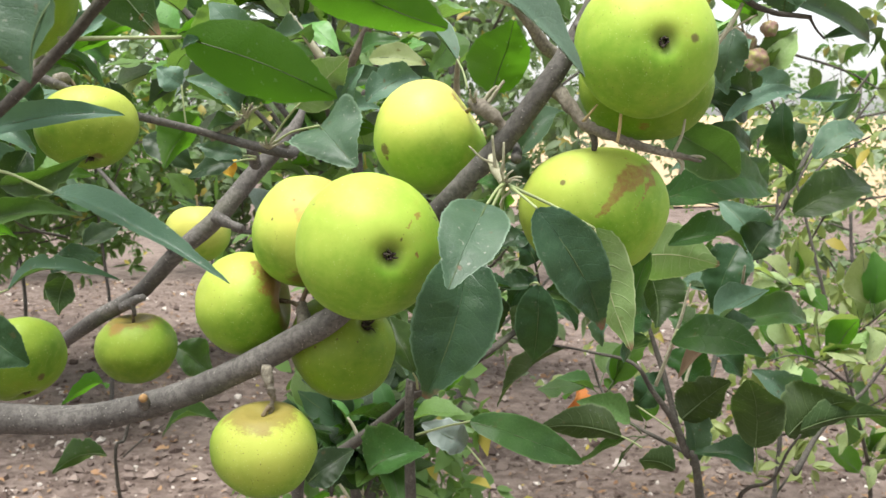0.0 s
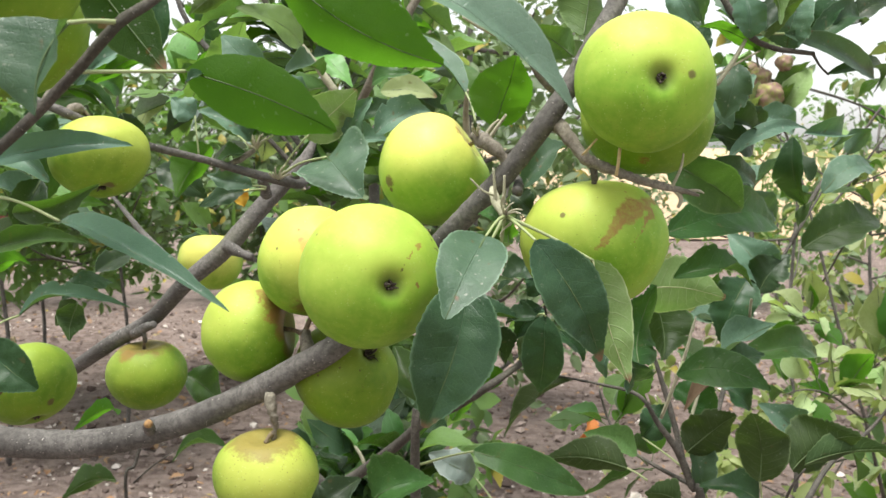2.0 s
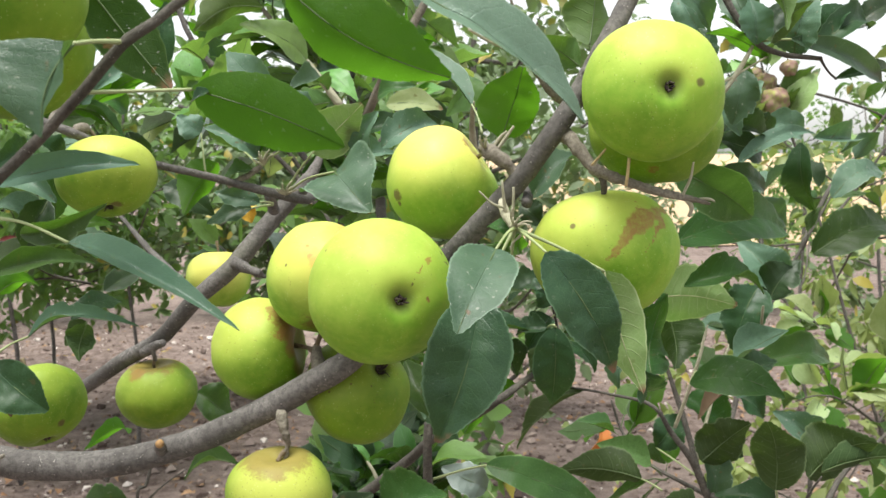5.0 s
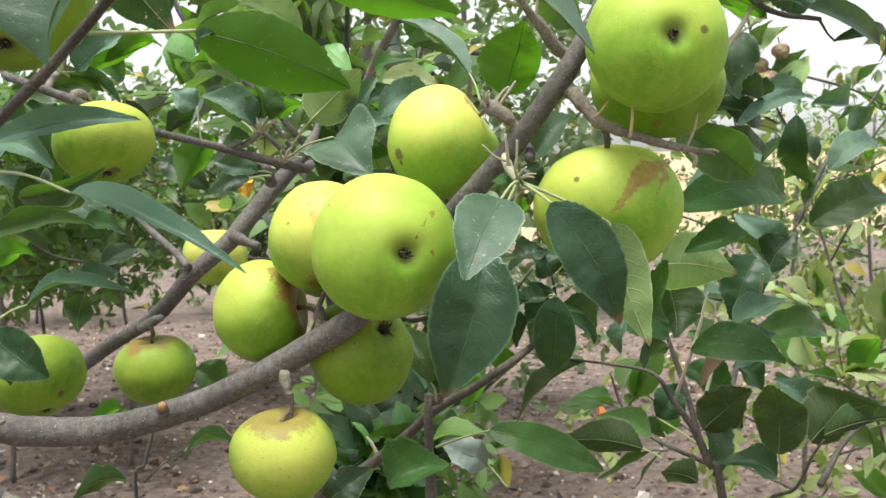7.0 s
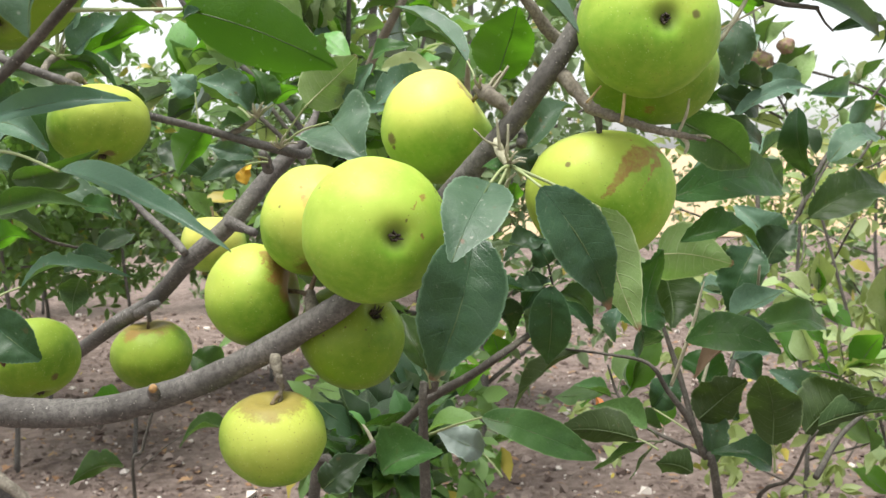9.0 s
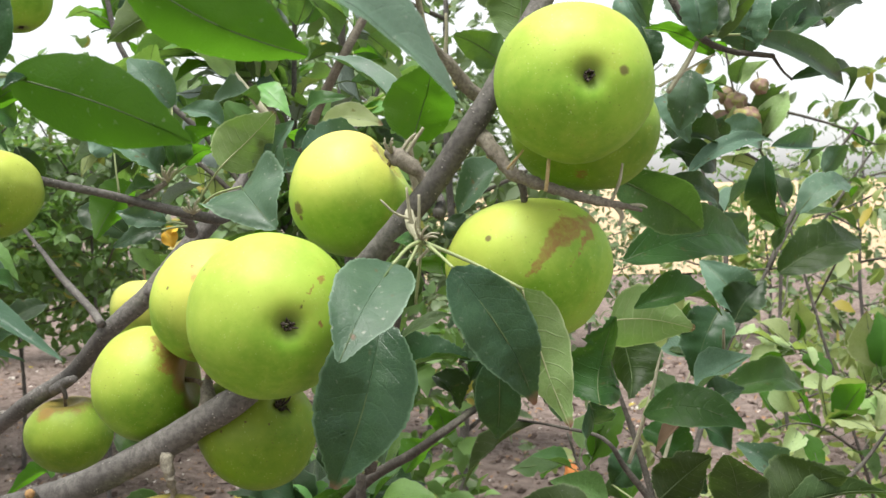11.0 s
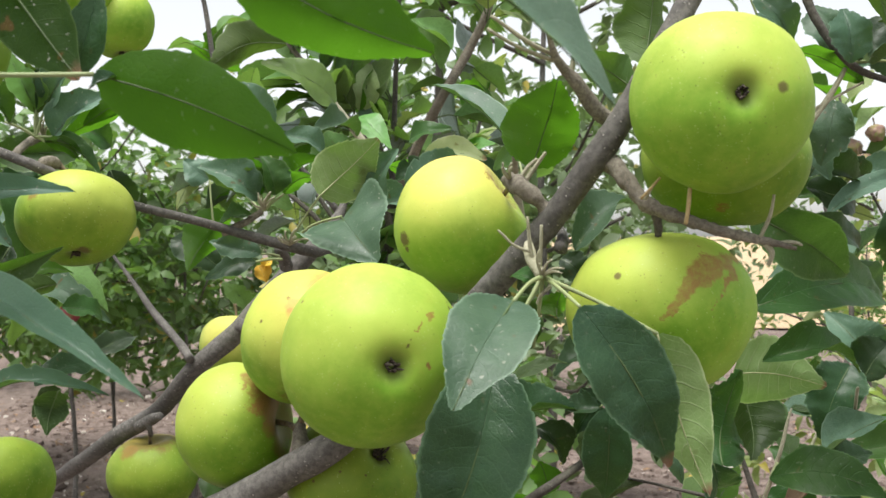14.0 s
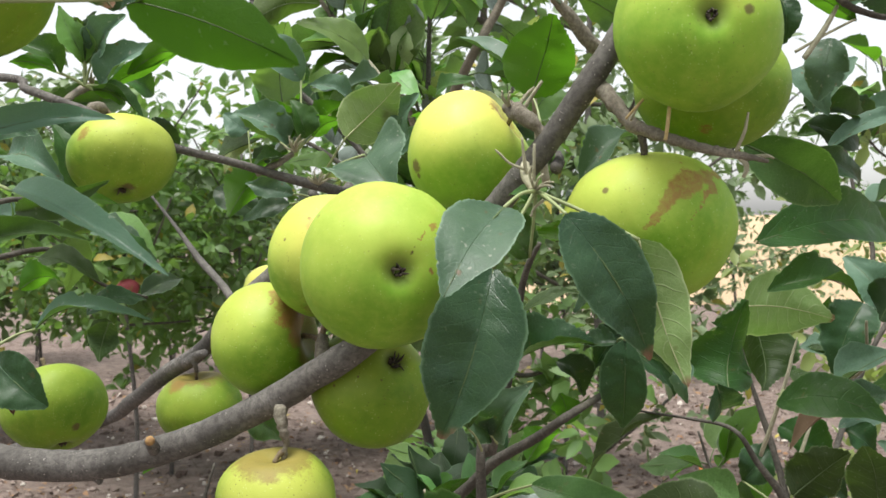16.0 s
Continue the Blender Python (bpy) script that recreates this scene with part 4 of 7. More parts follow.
rod("twig", [(-0.1586, 0.9190, 1.2086, 0.0053), (-0.1578, 0.9097, 1.2161, 0.0048), (-0.1571, 0.8902, 1.2225, 0.0033)], BARK, tree, sides=10, per=6, rough=0.3, seed=37)
rod("twig", [(-0.1667, 0.7824, 1.2334, 0.0022), (-0.1539, 0.7880, 1.2399, 0.0024), (-0.1438, 0.7933, 1.2473, 0.0020)], BARK_SPUR, tree, "knobbly leaf spur", sides=10, per=6, rough=0.3, seed=38)
rod("twig", [(-0.2554, 0.7189, 1.2704, 0.0034), (-0.2508, 0.7245, 1.2748, 0.0038), (-0.2501, 0.7346, 1.2733, 0.0028)], BARK_SPUR, tree, "knobbly fruit spur", sides=10, per=6, rough=0.3, seed=39)
rod("twig", [(-0.2712, 0.7221, 1.2785, 0.0024), (-0.2775, 0.7516, 1.2878, 0.0025), (-0.2738, 0.7622, 1.2929, 0.0029)], BARK_SPUR, tree, "knobbly leaf spur", sides=10, per=6, rough=0.3, seed=40)
apple((-1.5810, 3.7140, 0.9681), 0.0370, (0.1205, -0.3040, -0.9450), "small ripe red apple far back", skin=dict(yellow=0.1, red=1.0, deep=0.8), tall=0.9)
rod("twig", [(-0.1261, 0.7942, 1.2262, 0.0011), (-0.1236, 0.7885, 1.2327, 0.0007), (-0.1203, 0.7869, 1.2364, 0.0006)], BARK_GREEN, tree, sides=5, per=3, rough=0.1, seed=42)
rod("twig", [(-0.1261, 0.7942, 1.2262, 0.0011), (-0.1275, 0.7880, 1.2310, 0.0007), (-0.1272, 0.7861, 1.2350, 0.0006)], BARK_GREEN, tree, sides=5, per=3, rough=0.1, seed=43)
rod("twig", [(-0.1261, 0.7942, 1.2262, 0.0011), (-0.1181, 0.7891, 1.2296, 0.0007), (-0.1124, 0.7878, 1.2296, 0.0006)], BARK_GREEN, tree, sides=5, per=3, rough=0.1, seed=44)
rod("twig", [(-0.1261, 0.7942, 1.2262, 0.0011), (-0.1281, 0.7879, 1.2285, 0.0007), (-0.1290, 0.7858, 1.2311, 0.0006)], BARK_GREEN, tree, sides=5, per=3, rough=0.1, seed=45)
rod("twig", [(-0.1261, 0.7942, 1.2262, 0.0011), (-0.1295, 0.7878, 1.2282, 0.0007), (-0.1314, 0.7855, 1.2311, 0.0006)], BARK_GREEN, tree, sides=5, per=3, rough=0.1, seed=46)
rod("twig", [(-0.1261, 0.7942, 1.2262, 0.0011), (-0.1297, 0.7877, 1.2280, 0.0007), (-0.1318, 0.7855, 1.2307, 0.0006)], BARK_GREEN, tree, sides=5, per=3, rough=0.1, seed=47)
rod("twig", [(-0.1261, 0.7942, 1.2262, 0.0011), (-0.1228, 0.7886, 1.2303, 0.0007), (-0.1199, 0.7869, 1.2322, 0.0006)], BARK_GREEN, tree, sides=5, per=3, rough=0.1, seed=48)
rod("twig", [(-0.1413, 0.7895, 1.2486, 0.0011), (-0.1369, 0.7841, 1.2536, 0.0007), (-0.1329, 0.7825, 1.2559, 0.0005)], BARK_GREEN, tree, sides=5, per=3, rough=0.1, seed=49)
rod("twig", [(-0.1413, 0.7895, 1.2486, 0.0011), (-0.1452, 0.7831, 1.2503, 0.0007), (-0.1475, 0.7808, 1.2532, 0.0005)], BARK_GREEN, tree, sides=5, per=3, rough=0.1, seed=50)
rod("twig", [(-0.1413, 0.7895, 1.2486, 0.0011), (-0.1427, 0.7834, 1.2526, 0.0007), (-0.1426, 0.7814, 1.2561, 0.0005)], BARK_GREEN, tree, sides=5, per=3, rough=0.1, seed=51)
rod("twig", [(-0.1413, 0.7895, 1.2486, 0.0011), (-0.1431, 0.7833, 1.2539, 0.0007), (-0.1429, 0.7814, 1.2584, 0.0005)], BARK_GREEN, tree, sides=5, per=3, rough=0.1, seed=52)
rod("twig", [(-0.1413, 0.7895, 1.2486, 0.0011), (-0.1402, 0.7837, 1.2522, 0.0007), (-0.1388, 0.7818, 1.2547, 0.0005)], BARK_GREEN, tree, sides=5, per=3, rough=0.1, seed=53)
rod("twig", [(-0.1413, 0.7895, 1.2486, 0.0011), (-0.1387, 0.7839, 1.2552, 0.0007), (-0.1353, 0.7823, 1.2591, 0.0005)], BARK_GREEN, tree, sides=5, per=3, rough=0.1, seed=54)
rod("twig", [(-0.1413, 0.7895, 1.2486, 0.0011), (-0.1417, 0.7835, 1.2521, 0.0007), (-0.1412, 0.7816, 1.2550, 0.0005)], BARK_GREEN, tree, sides=5, per=3, rough=0.1, seed=55)
rod("twig", [(0.0324, 0.5744, 1.2149, 0.0009), (0.0303, 0.5689, 1.2212, 0.0006), (0.0311, 0.5673, 1.2256, 0.0004)], BARK_GREEN, tree, sides=5, per=3, rough=0.1, seed=56)
rod("twig", [(0.0324, 0.5744, 1.2149, 0.0009), (0.0371, 0.5686, 1.2166, 0.0006), (0.0406, 0.5666, 1.2160, 0.0004)], BARK_GREEN, tree, sides=5, per=3, rough=0.1, seed=57)
rod("twig", [(0.0324, 0.5744, 1.2149, 0.0009), (0.0373, 0.5687, 1.2179, 0.0006), (0.0414, 0.5668, 1.2179, 0.0004)], BARK_GREEN, tree, sides=5, per=3, rough=0.1, seed=58)
rod("twig", [(0.0324, 0.5744, 1.2149, 0.0009), (0.0312, 0.5686, 1.2180, 0.0006), (0.0315, 0.5668, 1.2201, 0.0004)], BARK_GREEN, tree, sides=5, per=3, rough=0.1, seed=59)
rod("twig", [(0.0324, 0.5744, 1.2149, 0.0009), (0.0341, 0.5688, 1.2195, 0.0006), (0.0366, 0.5671, 1.2217, 0.0004)], BARK_GREEN, tree, sides=5, per=3, rough=0.1, seed=60)
rod("twig", [(-0.2720, 0.7624, 1.2936, 0.0011), (-0.2706, 0.7565, 1.2969, 0.0007), (-0.2693, 0.7547, 1.2996, 0.0005)], BARK_GREEN, tree, sides=5, per=3, rough=0.1, seed=61)
rod("twig", [(-0.2720, 0.7624, 1.2936, 0.0011), (-0.2704, 0.7566, 1.2982, 0.0007), (-0.2686, 0.7548, 1.3016, 0.0005)], BARK_GREEN, tree, sides=5, per=3, rough=0.1, seed=62)
rod("twig", [(-0.2720, 0.7624, 1.2936, 0.0011), (-0.2717, 0.7564, 1.2967, 0.0007), (-0.2712, 0.7545, 1.2997, 0.0005)], BARK_GREEN, tree, sides=5, per=3, rough=0.1, seed=63)
rod("twig", [(-0.2720, 0.7624, 1.2936, 0.0011), (-0.2699, 0.7567, 1.3002, 0.0007), (-0.2670, 0.7550, 1.3046, 0.0005)], BARK_GREEN, tree, sides=5, per=3, rough=0.1, seed=64)
rod("twig", [(-0.2720, 0.7624, 1.2936, 0.0011), (-0.2681, 0.7568, 1.2973, 0.0007), (-0.2651, 0.7552, 1.2994, 0.0005)], BARK_GREEN, tree, sides=5, per=3, rough=0.1, seed=65)
rod("twig", [(0.0179, 0.6133, 1.2573, 0.0010), (0.0153, 0.6076, 1.2610, 0.0006), (0.0149, 0.6059, 1.2642, 0.0005)], BARK_GREEN, tree, sides=5, per=3, rough=0.1, seed=66)
rod("twig", [(0.0179, 0.6133, 1.2573, 0.0010), (0.0153, 0.6075, 1.2597, 0.0006), (0.0146, 0.6057, 1.2621, 0.0005)], BARK_GREEN, tree, sides=5, per=3, rough=0.1, seed=67)
rod("twig", [(0.0179, 0.6133, 1.2573, 0.0010), (0.0180, 0.6076, 1.2603, 0.0006), (0.0190, 0.6057, 1.2621, 0.0005)], BARK_GREEN, tree, sides=5, per=3, rough=0.1, seed=68)
rod("twig", [(0.0179, 0.6133, 1.2573, 0.0010), (0.0177, 0.6077, 1.2614, 0.0006), (0.0189, 0.6059, 1.2640, 0.0005)], BARK_GREEN, tree, sides=5, per=3, rough=0.1, seed=69)
rod("twig", [(-0.8600, 0.8400, 1.0800, 0.0110), (-0.5500, 0.6200, 1.0600, 0.0075), (-0.3200, 0.4700, 1.1200, 0.0058), (-0.1843, 0.4001, 1.2300, 0.0025), (-0.1488, 0.3885, 1.2591, 0.0022), (-0.1280, 0.3805, 1.2767, 0.0021), (-0.1100, 0.3723, 1.2926, 0.0021), (-0.0984, 0.3732, 1.3005, 0.0019), (-0.0820, 0.3749, 1.3142, 0.0018), (-0.0656, 0.3764, 1.3274, 0.0016), (-0.0482, 0.3780, 1.3406, 0.0013)], BARK_THIN, tree, "brown twig with a green leaf stalk", sides=10, per=6, rough=0.1, seed=70)

# ---- apples ----
apple((-0.0389, 0.5789, 1.1801), 0.0378, (0.3788, -0.9246, -0.0402), "large light-green apple with a dark dried calyx", skin=dict(yellow=0.2, flecks=0.15), blush=(-0.3182, -0.3481, 0.8818), marks=[((0.7448, -0.6668, -0.0244), 0.0006, 0.006, 1), ((-0.7215, -0.3381, 0.6042), 0.0005, 0.003, 1)], strokes=[((0.8116, 0.0367, 0.583), (0.8622, -0.1209, 0.492), 0.022, 1), ((0.8622, -0.1209, 0.492), (0.9162, 0.0291, 0.3997), 0.022, 1), ((0.7182, -0.4701, 0.513), (0.70, -0.50, 0.50), 0.045, 0), ((0.6422, -0.6152, 0.4573), (0.58, -0.72, 0.36), 0.016, 0), ((0.536, -0.7973, 0.2774), (0.50, -0.83, 0.2), 0.022, 1), ((0.7607, -0.6461, -0.0625), (0.74, -0.66, -0.02), 0.035, 0)], stalk_to=(-0.0293, 0.6295, 1.1505), tall=0.93)
apple((0.1052, 0.5693, 1.2858), 0.0352, (0.0986, -0.9951, 0.0043), "large green apple with brown flecks showing its calyx", skin=dict(yellow=0.3, flecks=0.4), blush=(-0.1030, -0.1042, 0.9892), marks=[((0.5626, -0.8245, 0.0599), 0.0035, 0.006, 1)], tall=0.95, lump=0.025)
apple((0.0857, 0.6157, 1.1958), 0.0399, (0.0729, -0.2915, -0.9538), "large green apple with a branching russet scar", skin=dict(yellow=0.3, flecks=0.4), blush=(-0.6198, -0.2515, 0.7433), marks=[((-0.5018, -0.7496, 0.4317), 0.001, 0.001, 1)], strokes=[((0.7776, -0.1405, 0.6129), (0.6015, -0.5305, 0.5972), 0.07, 0), ((0.6015, -0.5305, 0.5972), (0.4437, -0.6896, 0.5723), 0.09, 0), ((0.6015, -0.5305, 0.5972), (0.6522, -0.6034, 0.4588), 0.07, 0), ((0.4437, -0.6896, 0.5723), (0.2898, -0.8378, 0.4628), 0.13, 0), ((0.2898, -0.8378, 0.4628), (0.1364, -0.9417, 0.3076), 0.085, 0), ((0.1364, -0.9417, 0.3076), (0.0103, -0.9864, 0.164), 0.055, 0), ((0.0103, -0.9864, 0.164), (-0.0931, -0.9947, 0.0439), 0.03, 0), ((0.6522, -0.6034, 0.4588), (0.5556, -0.7294, 0.3991), 0.05, 0), ((0.5556, -0.7294, 0.3991), (0.5114, -0.8275, 0.232), 0.03, 0), ((0.5114, -0.8275, 0.232), (0.379, -0.9229, 0.0685), 0.014, 0), ((0.4437, -0.6896, 0.5723), (0.3599, -0.6804, 0.6384), 0.05, 0), ((0.3599, -0.6804, 0.6384), (0.3167, -0.5567, 0.768), 0.014, 0), ((0.1364, -0.9417, 0.3076), (0.0168, -0.9956, 0.0924), 0.025, 0)], stalk_to=(0.0818, 0.5986, 1.2279), tall=0.96, taper=0.09)
apple((-0.0088, 0.6650, 1.2354), 0.0339, (-0.8048, 0.0860, -0.5873), "yellow-green apple with a small brown scab", skin=dict(yellow=0.75, warm=0.35, flecks=0.15), blush=(-0.0011, -0.3183, 0.9480), marks=[((-0.7602, -0.6292, -0.1618), 0.0075, 0.03, 1), ((-0.7227, -0.6158, -0.3139), 0.001, 0.006, 1), ((0.6187, -0.4511, 0.6432), 0.016, 0.05, 0), ((0.4750, -0.4817, 0.7364), 0.008, 0.05, 0)], stalk_to=(0.0180, 0.6202, 1.2554), tall=1.02, taper=0.1)
apple((-0.0792, 0.6317, 1.1828), 0.0306, (-0.1145, 0.4790, 0.8703), "yellow-green apple with a faint orange cheek", skin=dict(yellow=0.5, warm=0.3, flecks=0.3), blush=(0.1116, -0.7127, 0.6925), strokes=[((-0.0456, -0.8327, 0.5519), (0.0332, -0.9206, 0.3892), 0.14, 2), ((-0.0837, -0.8776, 0.4721), (-0.0837, -0.8776, 0.4721), 0.05, 0), ((0.2789, -0.5106, 0.8133), (0.4009, -0.1445, 0.9046), 0.22, 2)], marks=[((-0.1331, -0.7556, 0.6414), 0.0008, 0.008, 0), ((-0.5076, -0.8071, 0.3014), 0.0005, 0.002, 1)], stalk_to=(-0.0825, 0.6277, 1.1418), tall=1.13)
apple((-0.1205, 0.6496, 1.1366), 0.0301, (-0.9883, 0.0937, -0.1201), "green apple with a russet stalk hollow", skin=dict(yellow=0.25, russet=0.26, deep=0.6), blush=(-0.2001, -0.3156, 0.9276), strokes=[((0.3587, -0.4192, 0.8341), (0.6242, -0.4066, 0.6672), 0.16, 0), ((0.6242, -0.4066, 0.6672), (0.8363, -0.3357, 0.4334), 0.22, 0), ((0.8363, -0.3357, 0.4334), (0.7969, -0.5881, 0.1382), 0.2, 0), ((0.6242, -0.4066, 0.6672), (0.5465, -0.7439, 0.3847), 0.08, 0), ((0.3587, -0.4192, 0.8341), (0.2889, -0.6531, 0.7), 0.03, 0), ((0.5465, -0.7439, 0.3847), (0.7969, -0.5881, 0.1382), 0.06, 0)], marks=[((0.6567, -0.5352, 0.5313), 0.05, 0.2, 0), ((0.7875, -0.4896, 0.3744), 0.06, 0.2, 0), ((0.5770, -0.6966, 0.4264), 0.01, 0.12, 0)], stalk_to=(-0.0837, 0.6245, 1.1400), tall=1.0)
# high deep values on lower and rear apples stand for the shade there
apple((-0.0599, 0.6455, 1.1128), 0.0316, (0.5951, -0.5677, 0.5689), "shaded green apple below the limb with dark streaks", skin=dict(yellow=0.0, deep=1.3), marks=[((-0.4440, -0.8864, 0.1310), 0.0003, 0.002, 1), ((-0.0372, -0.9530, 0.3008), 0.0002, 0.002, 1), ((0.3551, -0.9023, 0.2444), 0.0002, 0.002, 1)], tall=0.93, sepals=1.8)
apple((-0.1034, 0.6108, 1.0583), 0.0290, (-0.0034, 0.1373, -0.9905), "yellow-green apple with a russet shoulder on its spur", skin=dict(yellow=0.4, russet=0.40, flecks=0.9, deep=0.6), blush=(0.0249, -0.7009, 0.7129), stalk_to=(-0.0990, 0.6098, 1.0845), tall=0.98)
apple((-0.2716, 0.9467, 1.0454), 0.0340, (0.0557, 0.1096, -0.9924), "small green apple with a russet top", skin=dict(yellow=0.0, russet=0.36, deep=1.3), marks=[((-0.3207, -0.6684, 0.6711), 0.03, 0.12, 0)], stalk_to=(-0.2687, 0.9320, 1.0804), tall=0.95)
apple((-0.2494, 1.1009, 1.1305), 0.0316, (0.0108, -0.1927, -0.9812), "pale yellow-green apple behind the rear limb", skin=dict(yellow=0.8), blush=(0.0075, -0.6945, 0.7194), tall=1.0)
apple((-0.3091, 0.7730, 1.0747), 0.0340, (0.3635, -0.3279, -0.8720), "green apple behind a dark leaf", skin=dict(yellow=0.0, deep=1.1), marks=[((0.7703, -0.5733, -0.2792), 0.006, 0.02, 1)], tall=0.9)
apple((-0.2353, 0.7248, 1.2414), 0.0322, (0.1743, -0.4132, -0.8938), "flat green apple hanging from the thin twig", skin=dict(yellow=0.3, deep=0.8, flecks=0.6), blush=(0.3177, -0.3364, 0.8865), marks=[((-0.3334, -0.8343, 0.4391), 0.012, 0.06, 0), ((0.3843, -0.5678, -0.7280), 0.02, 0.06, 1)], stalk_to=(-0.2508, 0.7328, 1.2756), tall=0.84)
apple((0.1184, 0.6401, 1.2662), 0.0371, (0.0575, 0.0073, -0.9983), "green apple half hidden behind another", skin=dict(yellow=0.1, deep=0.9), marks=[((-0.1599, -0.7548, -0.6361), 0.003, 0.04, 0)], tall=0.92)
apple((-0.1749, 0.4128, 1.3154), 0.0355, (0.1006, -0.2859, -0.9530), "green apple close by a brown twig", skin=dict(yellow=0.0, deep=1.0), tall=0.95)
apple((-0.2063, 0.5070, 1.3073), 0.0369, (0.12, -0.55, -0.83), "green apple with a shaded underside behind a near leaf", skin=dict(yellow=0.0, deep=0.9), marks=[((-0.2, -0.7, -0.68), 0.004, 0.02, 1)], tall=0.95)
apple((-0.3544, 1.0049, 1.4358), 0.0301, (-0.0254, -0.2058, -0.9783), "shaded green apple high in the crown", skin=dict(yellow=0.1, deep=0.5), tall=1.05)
apple((-0.3302, 1.0274, 1.4153), 0.0293, (0.1761, -0.1856, -0.9667), "green apple high in the crown against the sky", skin=dict(yellow=0.2, deep=0.2), tall=1.1)

# ---- large leaves of the apple tree ----
leaf(tree, "glaze", (0.0215, 0.5330, 1.2065), (0.0024, 0.4834, 1.1725), 0.0300, (0.1122, -0.6077, 0.7862), stalk=(0.0324, 0.5743, 1.2143), fold=0.18, bend=0.06, label="grey-green waxy leaf on a spur")
leaf(tree, "dry", (0.0136, 0.5656, 1.1792), (-0.0093, 0.5531, 1.1035), 0.0415, (0.0051, -0.9867, 0.1627), stalk=(0.0324, 0.5743, 1.2143), fold=0.3, bend=0.05, wave=0.06, label="dark green leaf with a withered orange point")
leaf(tree, "dry", (0.0472, 0.5454, 1.2035), (0.0828, 0.5571, 1.1390), 0.0305, (0.2843, -0.9586, -0.0157), stalk=(0.0345, 0.5743, 1.2134), fold=0.1, bend=0.05, wave=0.05, label="dark green leaf with a brown point")
leaf(tree, "pale", (0.0788, 0.5620, 1.1917), (0.0999, 0.5661, 1.1258), 0.0264, (0.3052, 0.9392, 0.1576), stalk=(0.0324, 0.5743, 1.2143), fold=0.25, bend=0.06, label="pale veined underside of a leaf")
leaf(tree, "top", (0.0286, 0.5884, 1.1834), (0.0079, 0.5900, 1.2037), 0.0199, (0.2425, -0.9166, 0.3178), stalk=(0.0324, 0.5762, 1.2132), fold=0.2)
leaf(tree, "top", (0.0296, 0.5910, 1.2101), (0.0181, 0.5963, 1.2159), 0.0094, (-0.0436, -0.7760, 0.6292), fold=0.2)
leaf(tree, "back", (-0.1044, 0.4417, 1.2810), (-0.0429, 0.4488, 1.2569), 0.0267, (-0.0781, 0.9927, 0.0921), stalk=(-0.1485, 0.4264, 1.2793), fold=0.1, bend=-0.05, wave=0.03, label="large leaf lit through from above")
leaf(tree, "back", (-0.0621, 0.4240, 1.3190), (0.0019, 0.4265, 1.2832), 0.0310, (0.1593, 0.9233, 0.3494), stalk=(-0.0824, 0.3770, 1.3154), fold=0.3, bend=-0.06, wave=0.03, label="large leaf lit through from above")
leaf(tree, "sheen", (-0.0195, 0.3815, 1.3151), (0.0506, 0.3919, 1.2637), 0.0254, (0.4764, -0.7199, 0.5047), stalk=(-0.0485, 0.3792, 1.3314), fold=0.5, bend=0.05, wave=0.03, teeth=0.02, label="large grey-green waxy leaf")
leaf(tree, "blotch", (-0.1595, 0.4739, 1.3317), (-0.1187, 0.4632, 1.2824), 0.0255, (0.1090, 0.9863, -0.1235), fold=0.2, bend=0.05, label="dark leaf with brown blotches and point")
leaf(tree, "dark", (-0.1445, 0.5179, 1.2926), (-0.1347, 0.5188, 1.3279), 0.0153, (0.2756, -0.9597, -0.0544), fold=0.25, bend=0.04, wave=0.06, label="toothed dark leaf beside high apples")
leaf(tree, "dry", (-0.0968, 0.4406, 1.2801), (-0.1031, 0.4348, 1.2754), 0.0045, (0.1278, -0.7014, 0.7012), fold=0.4)
leaf(tree, "orange", (-0.1983, 0.9885, 1.2077), (-0.1909, 0.9874, 1.1943), 0.0135, (0.4283, -0.8493, 0.3086), fold=0.3)
leaf(tree, "orange", (-0.1931, 0.9884, 1.2052), (-0.1870, 0.9892, 1.2130), 0.0083, (-0.3784, -0.8394, 0.3901), fold=0.3)
leaf(tree, "silky", (-0.1209, 0.3537, 1.2907), (-0.1298, 0.3461, 1.2600), 0.0500, (-0.60, -0.76, 0.25), stalk=(-0.1100, 0.3723, 1.2930), fold=0.45, bend=0.05, wave=0.0, teeth=0.008, label="close grey-green leaf on a stalk")
leaf(tree, "silky", (-0.2356, 0.5489, 1.2404), (-0.1617, 0.5572, 1.2502), 0.0146, (0.0409, -0.8943, 0.4456), fold=0.3, bend=0.04, label="narrow grey-green leaf across an apple")
leaf(tree, "silky", (-0.1751, 0.4874, 1.2154), (-0.0858, 0.4326, 1.1830), 0.0138, (-0.0249, -0.5394, 0.8417), stalk=(-0.2237, 0.5176, 1.2259), fold=0.4, bend=0.04, label="long narrow grey-green leaf")
leaf(tree, "top", (-0.2631, 0.6459, 1.2085), (-0.2139, 0.6542, 1.2237), 0.0151, (0.2161, -0.9608, -0.1738), fold=0.2, bend=0.05)
leaf(tree, "back", (-0.2374, 0.6565, 1.2102), (-0.2121, 0.6675, 1.2147), 0.0091, (0.1840, -0.7074, 0.6824), fold=0.2)
leaf(tree, "top", (-0.2588, 0.5916, 1.1898), (-0.2067, 0.6133, 1.1994), 0.0120, (0.2657, -0.8442, 0.4656), fold=0.2)
leaf(tree, "dark", (-0.3004, 0.6854, 1.1204), (-0.2635, 0.6786, 1.0927), 0.0304, (-0.0415, -0.9816, 0.1865), fold=0.3, bend=0.06, label="dark leaf in front of an apple")
